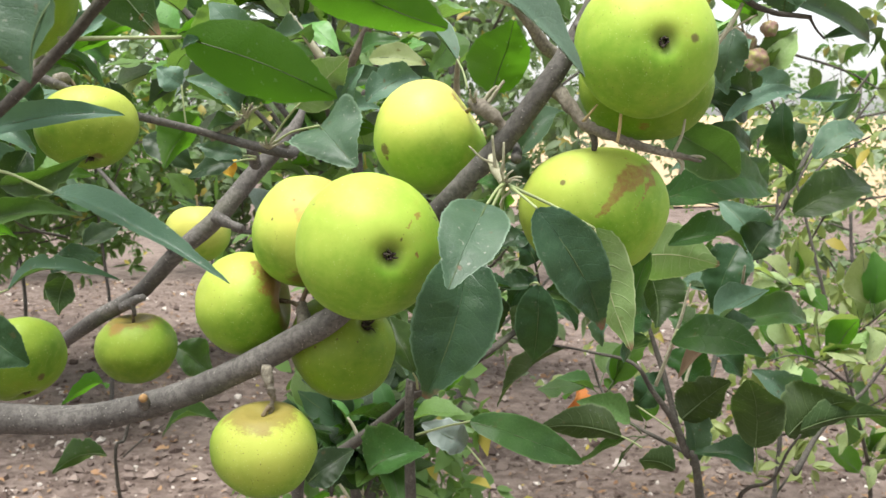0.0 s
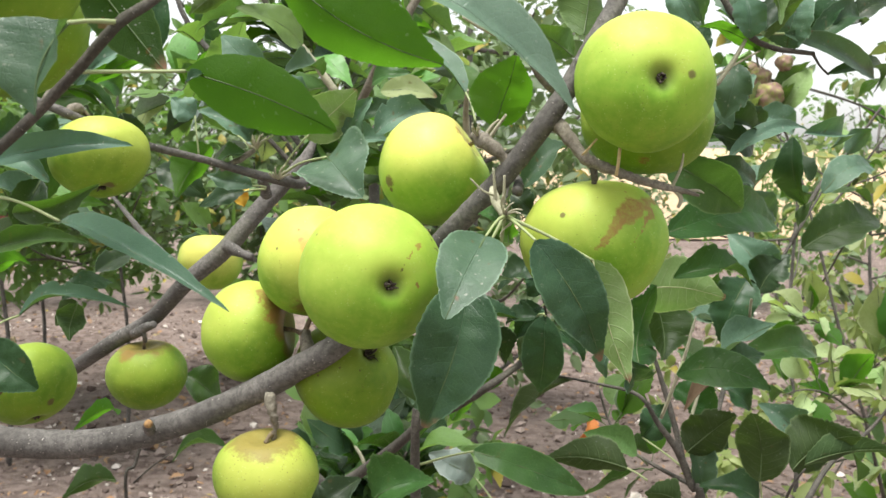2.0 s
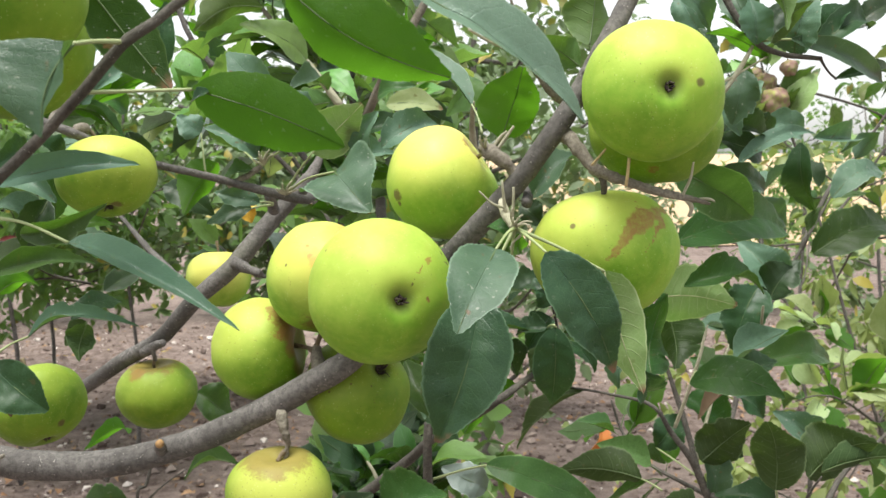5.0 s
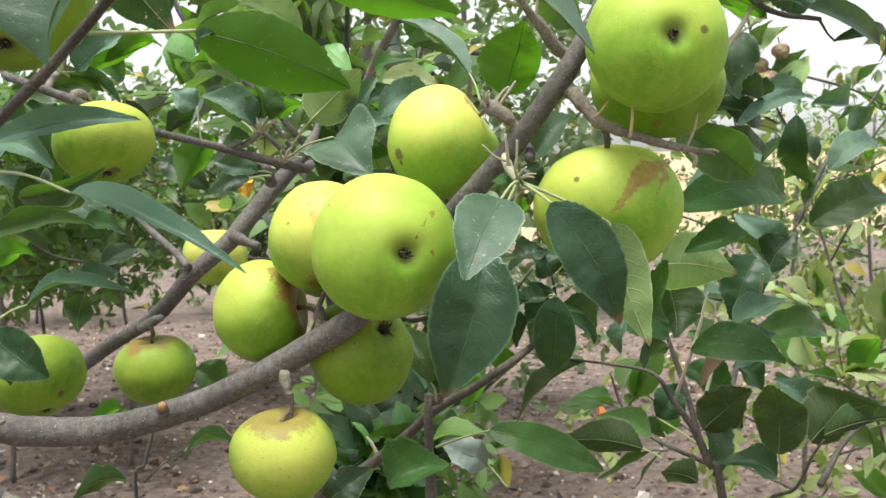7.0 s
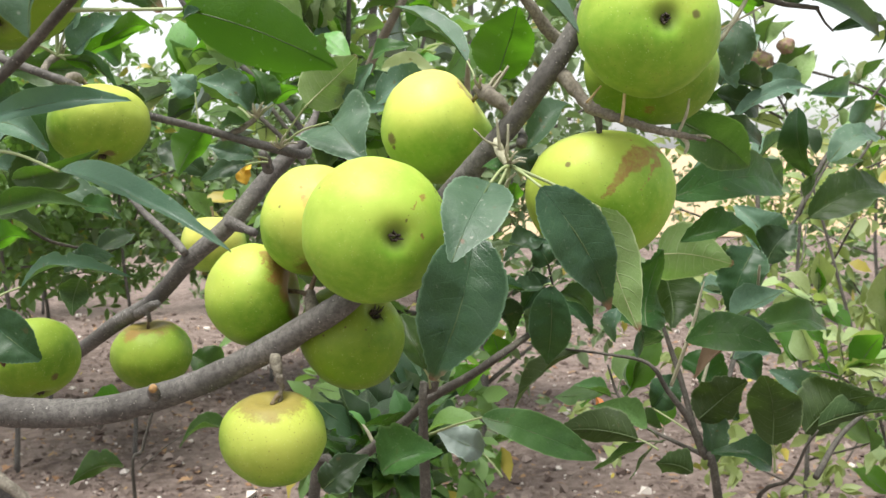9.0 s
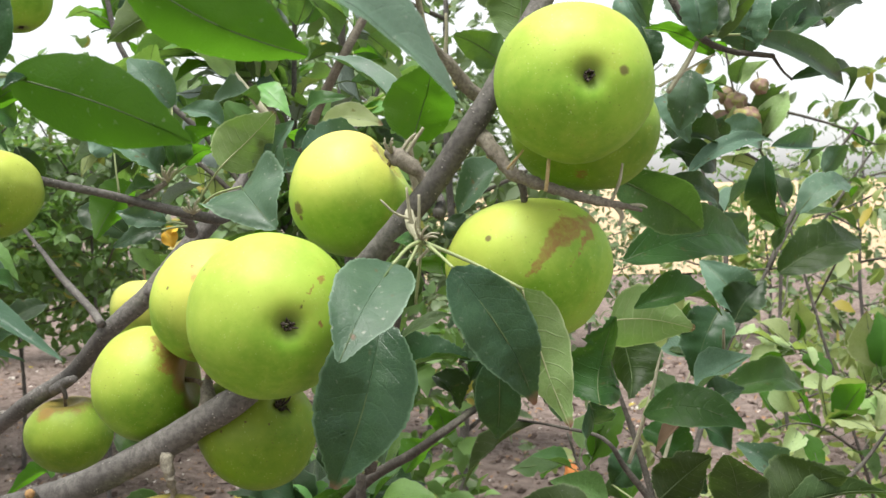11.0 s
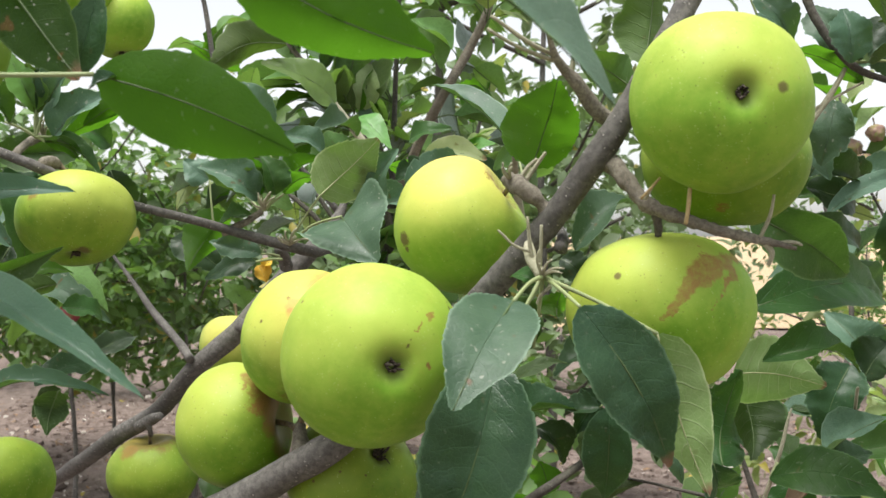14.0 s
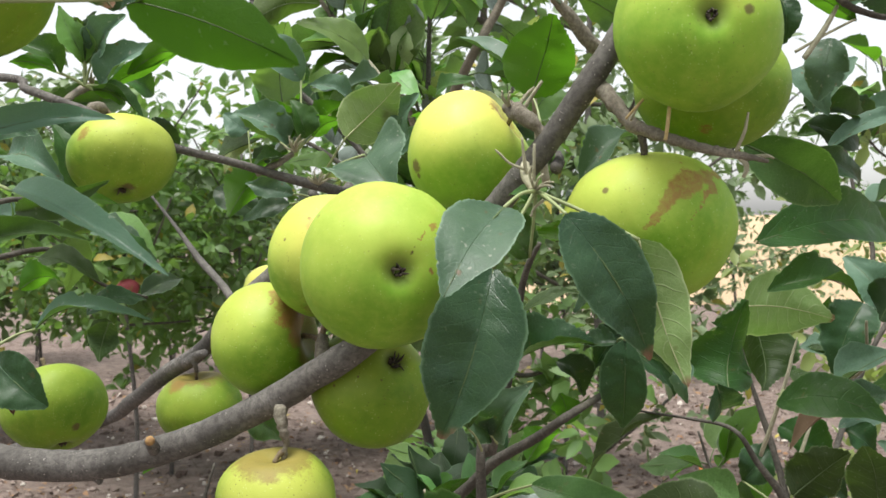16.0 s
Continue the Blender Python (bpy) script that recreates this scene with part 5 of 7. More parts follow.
leaf(tree, "silky", (-0.2862, 0.7070, 1.1362), (-0.2201, 0.7291, 1.1481), 0.0129, (0.0129, -0.5038, 0.8637), stalk=(-0.2995, 0.6861, 1.1283), fold=0.3, bend=0.08)
leaf(tree, "dark", (-0.2719, 0.7478, 1.1414), (-0.2477, 0.7894, 1.1534), 0.0162, (0.3446, -0.4399, 0.8293), fold=0.3, bend=0.1)
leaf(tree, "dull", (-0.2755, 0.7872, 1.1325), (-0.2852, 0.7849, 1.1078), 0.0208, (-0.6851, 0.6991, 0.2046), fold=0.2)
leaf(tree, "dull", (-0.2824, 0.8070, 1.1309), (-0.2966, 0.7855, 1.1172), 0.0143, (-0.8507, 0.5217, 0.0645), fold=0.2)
leaf(tree, "glaze", (-0.3075, 0.7160, 1.2454), (-0.2583, 0.6950, 1.2252), 0.0243, (-0.1032, -0.8037, 0.5861), fold=0.2)
leaf(tree, "dark", (-0.2799, 0.7349, 1.2260), (-0.2976, 0.7315, 1.1903), 0.0223, (0.1695, -0.9855, 0.0076), fold=0.2)
leaf(tree, "under", (-0.2604, 0.7533, 1.2029), (-0.2807, 0.7317, 1.1888), 0.0179, (-0.7799, 0.5768, 0.2428), fold=0.2)
leaf(tree, "top", (-0.2744, 0.7918, 1.1862), (-0.2537, 0.8115, 1.1791), 0.0185, (0.6593, -0.4794, 0.5793), fold=0.2)
leaf(tree, "glaze", (-0.3054, 0.8323, 1.1963), (-0.2537, 0.8117, 1.1812), 0.0198, (-0.0849, -0.7184, 0.6904), fold=0.2)
leaf(tree, "back", (-0.3415, 0.7881, 1.1554), (-0.3089, 0.7896, 1.1671), 0.0208, (-0.2193, 0.8347, 0.5051), fold=0.2)
leaf(tree, "top", (-0.2906, 0.7735, 1.2108), (-0.2945, 0.7585, 1.2705), 0.0200, (0.7871, -0.6084, -0.1014), fold=0.2)
leaf(tree, "dark", (-0.3104, 0.7783, 1.2698), (-0.2854, 0.7975, 1.2556), 0.0246, (0.6860, -0.6523, 0.3223), fold=0.2)
leaf(tree, "top", (-0.2371, 0.7810, 1.2883), (-0.2662, 0.7617, 1.3033), 0.0184, (0.5978, -0.7876, 0.1493), fold=0.2)
leaf(tree, "back", (-0.2381, 0.7416, 1.2970), (-0.1883, 0.7235, 1.3114), 0.0129, (0.1237, 0.8026, 0.5835), fold=0.2)
leaf(tree, "top", (-0.2661, 0.8004, 1.2862), (-0.3182, 0.7792, 1.2820), 0.0246, (0.3424, -0.8965, 0.2810), fold=0.2)
leaf(tree, "dark", (-0.2955, 0.8883, 1.1444), (-0.2796, 0.9395, 1.1538), 0.0192, (0.5562, -0.3136, 0.7696), fold=0.2)
leaf(tree, "mid", (-0.2707, 0.7476, 1.3060), (-0.2819, 0.7369, 1.3418), 0.0176, (0.7004, -0.7137, 0.0074), stalk=(-0.2700, 0.7473, 1.2913), fold=0.25, bend=0.06)
leaf(tree, "under", (-0.2692, 0.7478, 1.3060), (-0.2687, 0.7386, 1.3351), 0.0161, (0.0704, 0.9516, 0.2992), stalk=(-0.2700, 0.7473, 1.2913), fold=0.25, bend=0.06)
leaf(tree, "glaze", (-0.2633, 0.7488, 1.3111), (-0.2391, 0.7429, 1.3355), 0.0190, (-0.0499, -0.9805, -0.1901), stalk=(-0.2700, 0.7473, 1.2913), fold=0.25, bend=0.06)
leaf(tree, "glaze", (-0.2598, 0.7487, 1.2912), (-0.2249, 0.7444, 1.3186), 0.0227, (0.2, -0.75, 0.45), stalk=(-0.2700, 0.7473, 1.2913), fold=0.25, bend=0.06)
leaf(tree, "top", (-0.2853, 0.7454, 1.2996), (-0.3119, 0.7322, 1.3247), 0.0176, (0.6956, -0.5698, 0.4375), stalk=(-0.2700, 0.7473, 1.2913), fold=0.25, bend=0.06)
leaf(tree, "back", (-0.2547, 0.7494, 1.2896), (-0.2055, 0.7469, 1.3111), 0.0124, (-0.2656, 0.6776, 0.6858), stalk=(-0.2700, 0.7473, 1.2913), fold=0.25, bend=0.06)
leaf(tree, "back", (-0.2882, 0.7450, 1.3003), (-0.3139, 0.7313, 1.3051), 0.0110, (-0.2857, 0.7482, 0.5989), stalk=(-0.2700, 0.7473, 1.2913), fold=0.25, bend=0.06)
leaf(tree, "top", (-0.2646, 0.7480, 1.2890), (-0.2266, 0.7428, 1.2721), 0.0124, (0.3193, -0.4222, 0.8484), stalk=(-0.2700, 0.7473, 1.2913), fold=0.25, bend=0.06)
leaf(tree, "back", (-0.2646, 0.7480, 1.2883), (-0.2349, 0.7419, 1.2795), 0.0110, (0.3001, 0.8573, 0.4182), stalk=(-0.2700, 0.7473, 1.2913), fold=0.25, bend=0.06)
leaf(tree, "dark", (-0.2699, 0.7478, 1.3086), (-0.2571, 0.7404, 1.3379), 0.0124, (-0.2784, -0.9529, -0.1205), stalk=(-0.2700, 0.7473, 1.2913), fold=0.25, bend=0.06)
leaf(tree, "dark", (-0.2378, 0.7817, 1.2730), (-0.2305, 0.8018, 1.2337), 0.0218, (0.7211, -0.6617, -0.2054), fold=0.25)
leaf(tree, "dark", (-0.2615, 0.6627, 1.2570), (-0.2724, 0.6412, 1.2519), 0.0184, (0.7644, -0.4892, 0.4200), fold=0.2)
leaf(tree, "glaze", (-0.1464, 0.7920, 1.2539), (-0.1807, 0.7831, 1.2782), 0.0229, (0.4826, -0.7814, 0.3956), stalk=(-0.1423, 0.7934, 1.2480), fold=0.25, bend=0.06)
leaf(tree, "back", (-0.1442, 0.7923, 1.2576), (-0.1612, 0.7854, 1.2835), 0.0185, (0.1577, 0.9237, 0.3491), stalk=(-0.1423, 0.7934, 1.2480), fold=0.25, bend=0.06)
leaf(tree, "under", (-0.1397, 0.7928, 1.2583), (-0.1500, 0.7867, 1.2767), 0.0163, (0.1474, 0.9112, 0.3847), stalk=(-0.1423, 0.7934, 1.2480), fold=0.25, bend=0.06)
leaf(tree, "top", (-0.1353, 0.7933, 1.2575), (-0.1418, 0.7877, 1.2832), 0.0185, (0.5739, -0.8183, -0.0331), stalk=(-0.1423, 0.7934, 1.2480), fold=0.25, bend=0.06)
leaf(tree, "back", (-0.1298, 0.7940, 1.2582), (-0.1112, 0.7913, 1.2725), 0.0148, (-0.3279, 0.7537, 0.5695), stalk=(-0.1423, 0.7934, 1.2480), fold=0.25, bend=0.06)
leaf(tree, "top", (-0.1495, 0.7916, 1.2443), (-0.1702, 0.7840, 1.2382), 0.0126, (0.0273, -0.6734, 0.7388), stalk=(-0.1423, 0.7934, 1.2480), fold=0.25, bend=0.06)
leaf(tree, "glaze", (-0.1416, 0.8080, 1.2983), (-0.1698, 0.8049, 1.3313), 0.0250, (0.3903, -0.8857, 0.2514), stalk=(-0.1403, 0.7978, 1.2548), fold=0.2, label="blue-grey leaf on a spur")
leaf(tree, "mid", (-0.1712, 0.8625, 1.2900), (-0.1659, 0.8475, 1.3475), 0.0424, (-0.5066, 0.8218, 0.2607), fold=0.2, bend=0.05)
leaf(tree, "glaze", (-0.0850, 0.7500, 1.2430), (-0.0545, 0.6980, 1.2160), 0.0510, (-0.20, -0.80, 0.55), stalk=(-0.1258, 0.7993, 1.2277), fold=0.3, bend=0.12, wave=0.12, label="curled grey-green leaf")
leaf(tree, "pale", (-0.1042, 0.7819, 1.2566), (-0.0676, 0.7814, 1.2913), 0.0355, (-0.2845, 0.9066, 0.3117), stalk=(-0.1273, 0.7991, 1.2284), fold=0.15, bend=0.06, wave=0.06, label="toothed leaf showing its underside")
leaf(tree, "glaze", (-0.0765, 0.8053, 1.2502), (-0.0576, 0.7977, 1.2866), 0.0245, (0.10, -0.80, 0.45), stalk=(-0.1018, 0.8323, 1.2319), fold=0.3, wave=0.1)
leaf(tree, "glaze", (-0.1099, 0.8217, 1.2858), (-0.1380, 0.8185, 1.3004), 0.0154, (0.3722, -0.7453, 0.5531), fold=0.3)
leaf(tree, "back", (-0.1357, 0.8185, 1.2669), (-0.1122, 0.8214, 1.2835), 0.0154, (-0.4361, 0.7585, 0.4843), fold=0.3)
leaf(tree, "glaze", (-0.1490, 0.8097, 1.2199), (-0.1831, 0.8099, 1.2277), 0.0145, (0.1069, -0.8694, 0.4824), stalk=(-0.1442, 0.8398, 1.2179), fold=0.2)
leaf(tree, "dark", (-0.1629, 0.8491, 1.2139), (-0.1995, 0.8475, 1.2034), 0.0161, (-0.0986, -0.8720, 0.4795), stalk=(-0.1496, 0.8696, 1.2154), fold=0.2)
leaf(tree, "glaze", (-0.2245, 0.9443, 1.2759), (-0.2454, 0.9453, 1.2905), 0.0227, (0.1354, -0.9561, 0.2599), stalk=(-0.2208, 0.9411, 1.2416), fold=0.2)
leaf(tree, "under", (-0.1645, 0.8332, 1.2581), (-0.1904, 0.8148, 1.2810), 0.0155, (-0.0747, 0.8175, 0.5711), stalk=(-0.1509, 0.8124, 1.2487), fold=0.2)
leaf(tree, "back", (-0.2120, 0.9483, 1.2500), (-0.2444, 0.9439, 1.2085), 0.0296, (-0.4352, 0.8657, 0.2472), fold=0.2)
leaf(tree, "dark", (-0.2728, 0.9952, 1.2292), (-0.2263, 0.9941, 1.2029), 0.0260, (0.2260, -0.8711, 0.4360), fold=0.2)
leaf(tree, "glaze", (0.0115, 0.8965, 1.2953), (-0.0506, 0.9349, 1.3459), 0.0248, (0.3720, -0.4604, 0.8060), stalk=(0.0197, 0.8772, 1.2709), fold=0.35, bend=0.05, label="narrow waxy leaf on a long stalk")
leaf(tree, "back", (0.0276, 0.6263, 1.2629), (0.0396, 0.6180, 1.3026), 0.0349, (-0.2339, 0.9348, 0.2674), stalk=(0.0194, 0.6353, 1.2510), fold=0.12, bend=0.05, wave=0.04, label="round toothed leaf lit through from above")
leaf(tree, "under", (0.0875, 0.7114, 1.3238), (0.0937, 0.7160, 1.3755), 0.0298, (-0.1625, 0.9843, -0.0690), fold=0.15)
leaf(tree, "under", (0.0801, 0.7033, 1.3097), (0.0525, 0.7002, 1.3300), 0.0206, (0.2162, 0.8774, 0.4282), fold=0.2, wave=0.12)
leaf(tree, "glaze", (0.0509, 0.7333, 1.2235), (0.0849, 0.7565, 1.2505), 0.0202, (0.0197, -0.7697, 0.6381), fold=0.25)
leaf(tree, "dark", (0.0429, 0.7326, 1.2185), (0.0584, 0.7317, 1.2052), 0.0169, (0.1911, -0.9371, 0.2922), fold=0.2)
leaf(tree, "back", (0.0404, 0.7096, 1.1877), (0.0422, 0.7109, 1.2008), 0.0224, (-0.4601, 0.8875, -0.0244), fold=0.2)
leaf(tree, "glaze", (-0.0598, 0.8554, 1.2609), (-0.0159, 0.8781, 1.2805), 0.0262, (0.1585, -0.8030, 0.5745), fold=0.25)
leaf(tree, "yellow", (-0.0739, 1.1005, 1.3057), (-0.0167, 1.1010, 1.3004), 0.0263, (0.0505, -0.8862, 0.4606), fold=0.3, label="yellowing leaf")
leaf(tree, "dark", (-0.0790, 0.9468, 1.2746), (-0.0397, 0.9484, 1.2847), 0.0197, (-0.1195, -0.7945, 0.5953), fold=0.3)
leaf(tree, "glaze", (-0.0928, 0.8937, 1.2476), (-0.0508, 0.8952, 1.2549), 0.0206, (-0.0542, -0.8732, 0.4844), fold=0.3)
leaf(tree, "top", (0.1446, 0.7166, 1.2425), (0.2027, 0.7446, 1.2088), 0.0328, (0.2355, -0.9076, -0.3475), fold=0.12, bend=0.05, label="broad green leaf below the spur")
leaf(tree, "dark", (0.1920, 0.7977, 1.2405), (0.2414, 0.8369, 1.2212), 0.0187, (0.6543, -0.7340, 0.1821), fold=0.25)
leaf(tree, "dark", (0.2026, 0.8401, 1.2626), (0.2501, 0.8603, 1.2543), 0.0221, (0.4166, -0.8263, 0.3790), fold=0.3, bend=0.08)
leaf(tree, "dark", (0.2231, 0.8620, 1.2772), (0.2588, 0.8815, 1.2644), 0.0181, (0.5443, -0.7542, 0.3675), fold=0.3)
leaf(tree, "glaze", (0.2482, 0.8826, 1.2779), (0.2920, 0.9026, 1.2686), 0.0222, (0.4488, -0.8343, 0.3201), fold=0.25)
leaf(tree, "glaze", (0.2101, 0.8185, 1.2446), (0.2804, 0.8618, 1.2643), 0.0131, (0.1509, -0.6016, 0.7844), fold=0.3)
leaf(tree, "glaze", (0.2858, 0.8819, 1.2637), (0.3371, 0.9226, 1.2598), 0.0178, (0.5884, -0.7023, 0.4008), fold=0.3)
rod("twig", [(0.1601, 0.7542, 1.4240, 0.0027), (0.1696, 0.7494, 1.3931, 0.0025), (0.1775, 0.7443, 1.3698, 0.0025), (0.1861, 0.7425, 1.3490, 0.0025), (0.2022, 0.7418, 1.3275, 0.0023), (0.2228, 0.7504, 1.3194, 0.0019), (0.2540, 0.7659, 1.3174, 0.0016)], BARK_THIN, tree, "dark crooked twig", sides=10, per=6, rough=0.2, seed=176)
rod("twig", [(0.1923, 0.7417, 1.3395, 0.0013), (0.2005, 0.7372, 1.3435, 0.0011), (0.2080, 0.7378, 1.3481, 0.0008)], BARK_THIN, tree, sides=6, per=6, rough=0.1, seed=177)
rod("twig", [(0.2532, 0.7658, 1.3174, 0.0012), (0.2653, 0.7854, 1.3099, 0.0008), (0.2778, 0.8054, 1.3057, 0.0008)], BARK_THIN, tree, sides=6, per=6, rough=0.1, seed=178)
rod("twig", [(0.1817, 0.7423, 1.2941, 0.0017), (0.1938, 0.7441, 1.3114, 0.0017), (0.2014, 0.7455, 1.3249, 0.0012)], BARK_GREEN, tree, sides=6, per=6, rough=0.1, seed=179)
rod("twig", [(0.1766, 0.7425, 1.2979, 0.0010), (0.1938, 0.7438, 1.3076, 0.0008), (0.2137, 0.7552, 1.3182, 0.0008)], BARK_GREEN, tree, sides=6, per=6, rough=0.1, seed=180)
leaf(tree, "glaze", (0.2289, 0.7515, 1.3294), (0.3269, 0.8463, 1.3043), 0.0173, (0.7065, -0.6945, 0.1360), stalk=(0.2044, 0.7428, 1.3276), fold=0.3, bend=0.1, label="narrow grey-green leaf against the sky")
leaf(tree, "back", (0.2141, 0.7551, 1.3170), (0.1639, 0.7257, 1.3349), 0.0137, (-0.1075, 0.6454, 0.7562), fold=0.3, bend=0.05)
leaf(tree, "dark", (0.2059, 0.7461, 1.3303), (0.2198, 0.7286, 1.3543), 0.0174, (-0.7627, -0.6460, -0.0310), fold=0.25)
leaf(tree, "glaze", (0.2350, 0.7658, 1.3208), (0.2394, 0.7502, 1.3672), 0.0327, (-0.6083, -0.7679, -0.2007), fold=0.2)
leaf(tree, "dark", (0.2634, 0.8072, 1.3279), (0.3195, 0.8506, 1.3511), 0.0230, (0.2423, -0.6829, 0.6892), fold=0.25)
leaf(tree, "dark", (0.2731, 0.8284, 1.3375), (0.2941, 0.8314, 1.3652), 0.0213, (-0.3652, -0.8544, 0.3696), fold=0.25)
leaf(tree, "glaze", (0.2085, 0.8077, 1.3432), (0.2019, 0.8107, 1.3762), 0.0249, (0.0726, -0.9918, 0.1048), fold=0.25)
leaf(tree, "dark", (0.3056, 0.8499, 1.3467), (0.3505, 0.8727, 1.3666), 0.0194, (0.1031, -0.7617, 0.6397), fold=0.3)
leaf(tree, "dark", (0.2769, 0.8053, 1.3057), (0.3476, 0.8865, 1.3005), 0.0105, (0.6390, -0.5206, 0.5663), fold=0.3, bend=0.05)
leaf(tree, "glaze", (0.1915, 0.8080, 1.2978), (0.2056, 0.7893, 1.2698), 0.0251, (-0.1173, -0.8522, 0.5098), fold=0.2)
leaf(tree, "glaze", (0.2019, 0.8291, 1.2692), (0.2306, 0.8320, 1.3109), 0.0224, (-0.3505, -0.8863, 0.3028), fold=0.2)
leaf(tree, "glaze", (0.1723, 0.8463, 1.3755), (0.1864, 0.8276, 1.3373), 0.0220, (-0.6314, -0.7627, 0.1402), stalk=(0.1656, 0.8456, 1.3951), fold=0.2)
leaf(tree, "dark", (0.1780, 0.8066, 1.3439), (0.1820, 0.8070, 1.3128), 0.0182, (0.3411, -0.9395, 0.0320), fold=0.2)
leaf(tree, "glaze", (0.2050, 0.7785, 1.3107), (0.1957, 0.7771, 1.2725), 0.0254, (-0.3497, -0.9293, 0.1187), fold=0.2)
leaf(tree, "glaze", (0.2093, 0.7792, 1.3305), (0.2341, 0.7620, 1.3437), 0.0270, (-0.5874, -0.8072, 0.0580), fold=0.25)
leaf(tree, "dark", (0.1978, 0.8378, 1.2729), (0.2516, 0.8642, 1.2619), 0.0190, (0.4685, -0.7956, 0.3842), fold=0.3)
leaf(tree, "top", (0.1981, 0.8578, 1.2568), (0.2493, 0.8840, 1.2550), 0.0171, (0.3849, -0.7129, 0.5862), fold=0.3)
leaf(tree, "silky", (0.1944, 0.7098, 1.3221), (0.1913, 0.7102, 1.3516), 0.0200, (0.0962, -0.9950, 0.0250), fold=0.25)
leaf(tree, "under", (0.1973, 0.6908, 1.3678), (0.2099, 0.6905, 1.3288), 0.0143, (0.5785, 0.7952, 0.1818), fold=0.25)
leaf(tree, "under", (0.2093, 0.7305, 1.3257), (0.2328, 0.7319, 1.3528), 0.0173, (-0.2144, 0.9673, 0.1353), fold=0.25)
leaf(tree, "under", (0.2359, 0.7519, 1.3452), (0.2591, 0.7533, 1.3749), 0.0192, (-0.2021, 0.9732, 0.1102), fold=0.25)
leaf(tree, "silky", (0.1443, 0.7085, 1.3583), (0.1682, 0.7090, 1.3321), 0.0187, (0.2048, -0.9637, 0.1712), fold=0.25)

leaf(tree, "brown", (-0.3040, 0.7000, 1.1150), (-0.2919, 0.6900, 1.0880), 0.0153, (0.5, -0.75, 0.3), fold=0.7, bend=0.15, wave=0.15)
rod("twig", [(-0.3470, 0.7200, 1.0859, 0.0019), (-0.3224, 0.7100, 1.0991, 0.0015), (-0.3002, 0.7000, 1.1149, 0.0011)], BARK_THIN, tree, "dark twig with a withered leaf", sides=10, per=6, rough=0.2, seed=310)
rod("twig", [(-0.3151, 0.6550, 1.0605, 0.0041), (-0.2940, 0.6400, 1.0675, 0.0030), (-0.2829, 0.6350, 1.0720, 0.0023), (-0.2727, 0.6300, 1.0769, 0.0013)], BARK_SPUR, tree, "pale knobbly spur on the limb", sides=10, per=6, rough=0.4, seed=311)
rod("limb", [(-0.3042, 0.5000, 1.1279, 0.0078), (-0.2468, 0.4600, 1.1134, 0.0062), (-0.2131, 0.4500, 1.0960, 0.0051), (-0.1989, 0.4500, 1.0835, 0.0047), (-0.1846, 0.4500, 1.0739, 0.0040), (-0.1714, 0.4600, 1.0576, 0.0033)], BARK, tree, "grey side limb below the fruit", sides=10, per=6, rough=0.1, seed=312)
rod("twig", [(-0.1942, 0.4450, 1.0885, 0.0023), (-0.1840, 0.4400, 1.0840, 0.0025), (-0.1759, 0.4400, 1.0770, 0.0021)], BARK_SPUR, tree, "ringed spur on a side limb", sides=10, per=6, rough=0.3, seed=313)

# ---- a young apple tree beyond the limb ----
sapling = thing("apple_tree", (0.30, 0.98, 0.0), "young apple tree with dark twigs and dull leaves", "tree")
rod("trunk", [(0.3000, 0.9800, -0.0300, 0.0160), (0.2850, 0.9700, 0.4000, 0.0120), (0.2500, 0.9300, 0.7200, 0.0085), (0.2147, 0.8856, 0.9447, 0.0038), (0.2043, 0.8847, 0.9692, 0.0036), (0.1910, 0.8813, 0.9991, 0.0031), (0.1732, 0.8773, 1.0239, 0.0023), (0.1567, 0.8792, 1.0471, 0.0016), (0.1302, 0.9288, 1.0453, 0.0012), (0.1053, 0.9781, 1.0404, 0.0010), (0.0569, 0.9978, 1.0453, 0.0008)], BARK_THIN, sapling, sides=10, per=6, rough=0.1, seed=204)
rod("twig", [(0.1976, 0.8840, 0.9839, 0.0028), (0.1897, 0.8974, 1.0213, 0.0025), (0.1828, 0.9047, 1.0463, 0.0023), (0.1733, 0.9125, 1.0778, 0.0016), (0.1658, 0.9152, 1.1076, 0.0011)], BARK_THIN, sapling, sides=10, per=6, rough=0.1, seed=205)
rod("twig", [(0.2109, 0.8917, 0.9573, 0.0025), (0.2418, 0.9761, 0.9939, 0.0025), (0.2865, 1.1006, 1.0268, 0.0028), (0.3055, 1.1339, 1.0566, 0.0027), (0.3258, 1.1475, 1.0910, 0.0024), (0.3723, 1.1939, 1.1477, 0.0017), (0.4257, 1.2509, 1.2083, 0.0013)], BARK_THIN, sapling, sides=10, per=6, rough=0.1, seed=206)
rod("twig", [(0.1755, 0.8778, 1.0286, 0.0016), (0.1827, 0.8703, 1.0541, 0.0016), (0.1919, 0.8636, 1.0883, 0.0014), (0.1959, 0.8652, 1.1042, 0.0011), (0.1994, 0.8663, 1.1156, 0.0005)], BARK_GREEN, sapling, sides=6, per=6, rough=0.1, seed=207)
rod("twig", [(0.2700, 0.9500, 0.6000, 0.0030), (0.2450, 0.8900, 0.9000, 0.0022), (0.2546, 0.8134, 0.9703, 0.0013), (0.2600, 0.7960, 0.9982, 0.0011), (0.2665, 0.7876, 1.0140, 0.0006)], BARK_THIN, sapling, sides=10, per=6, rough=0.1, seed=208)
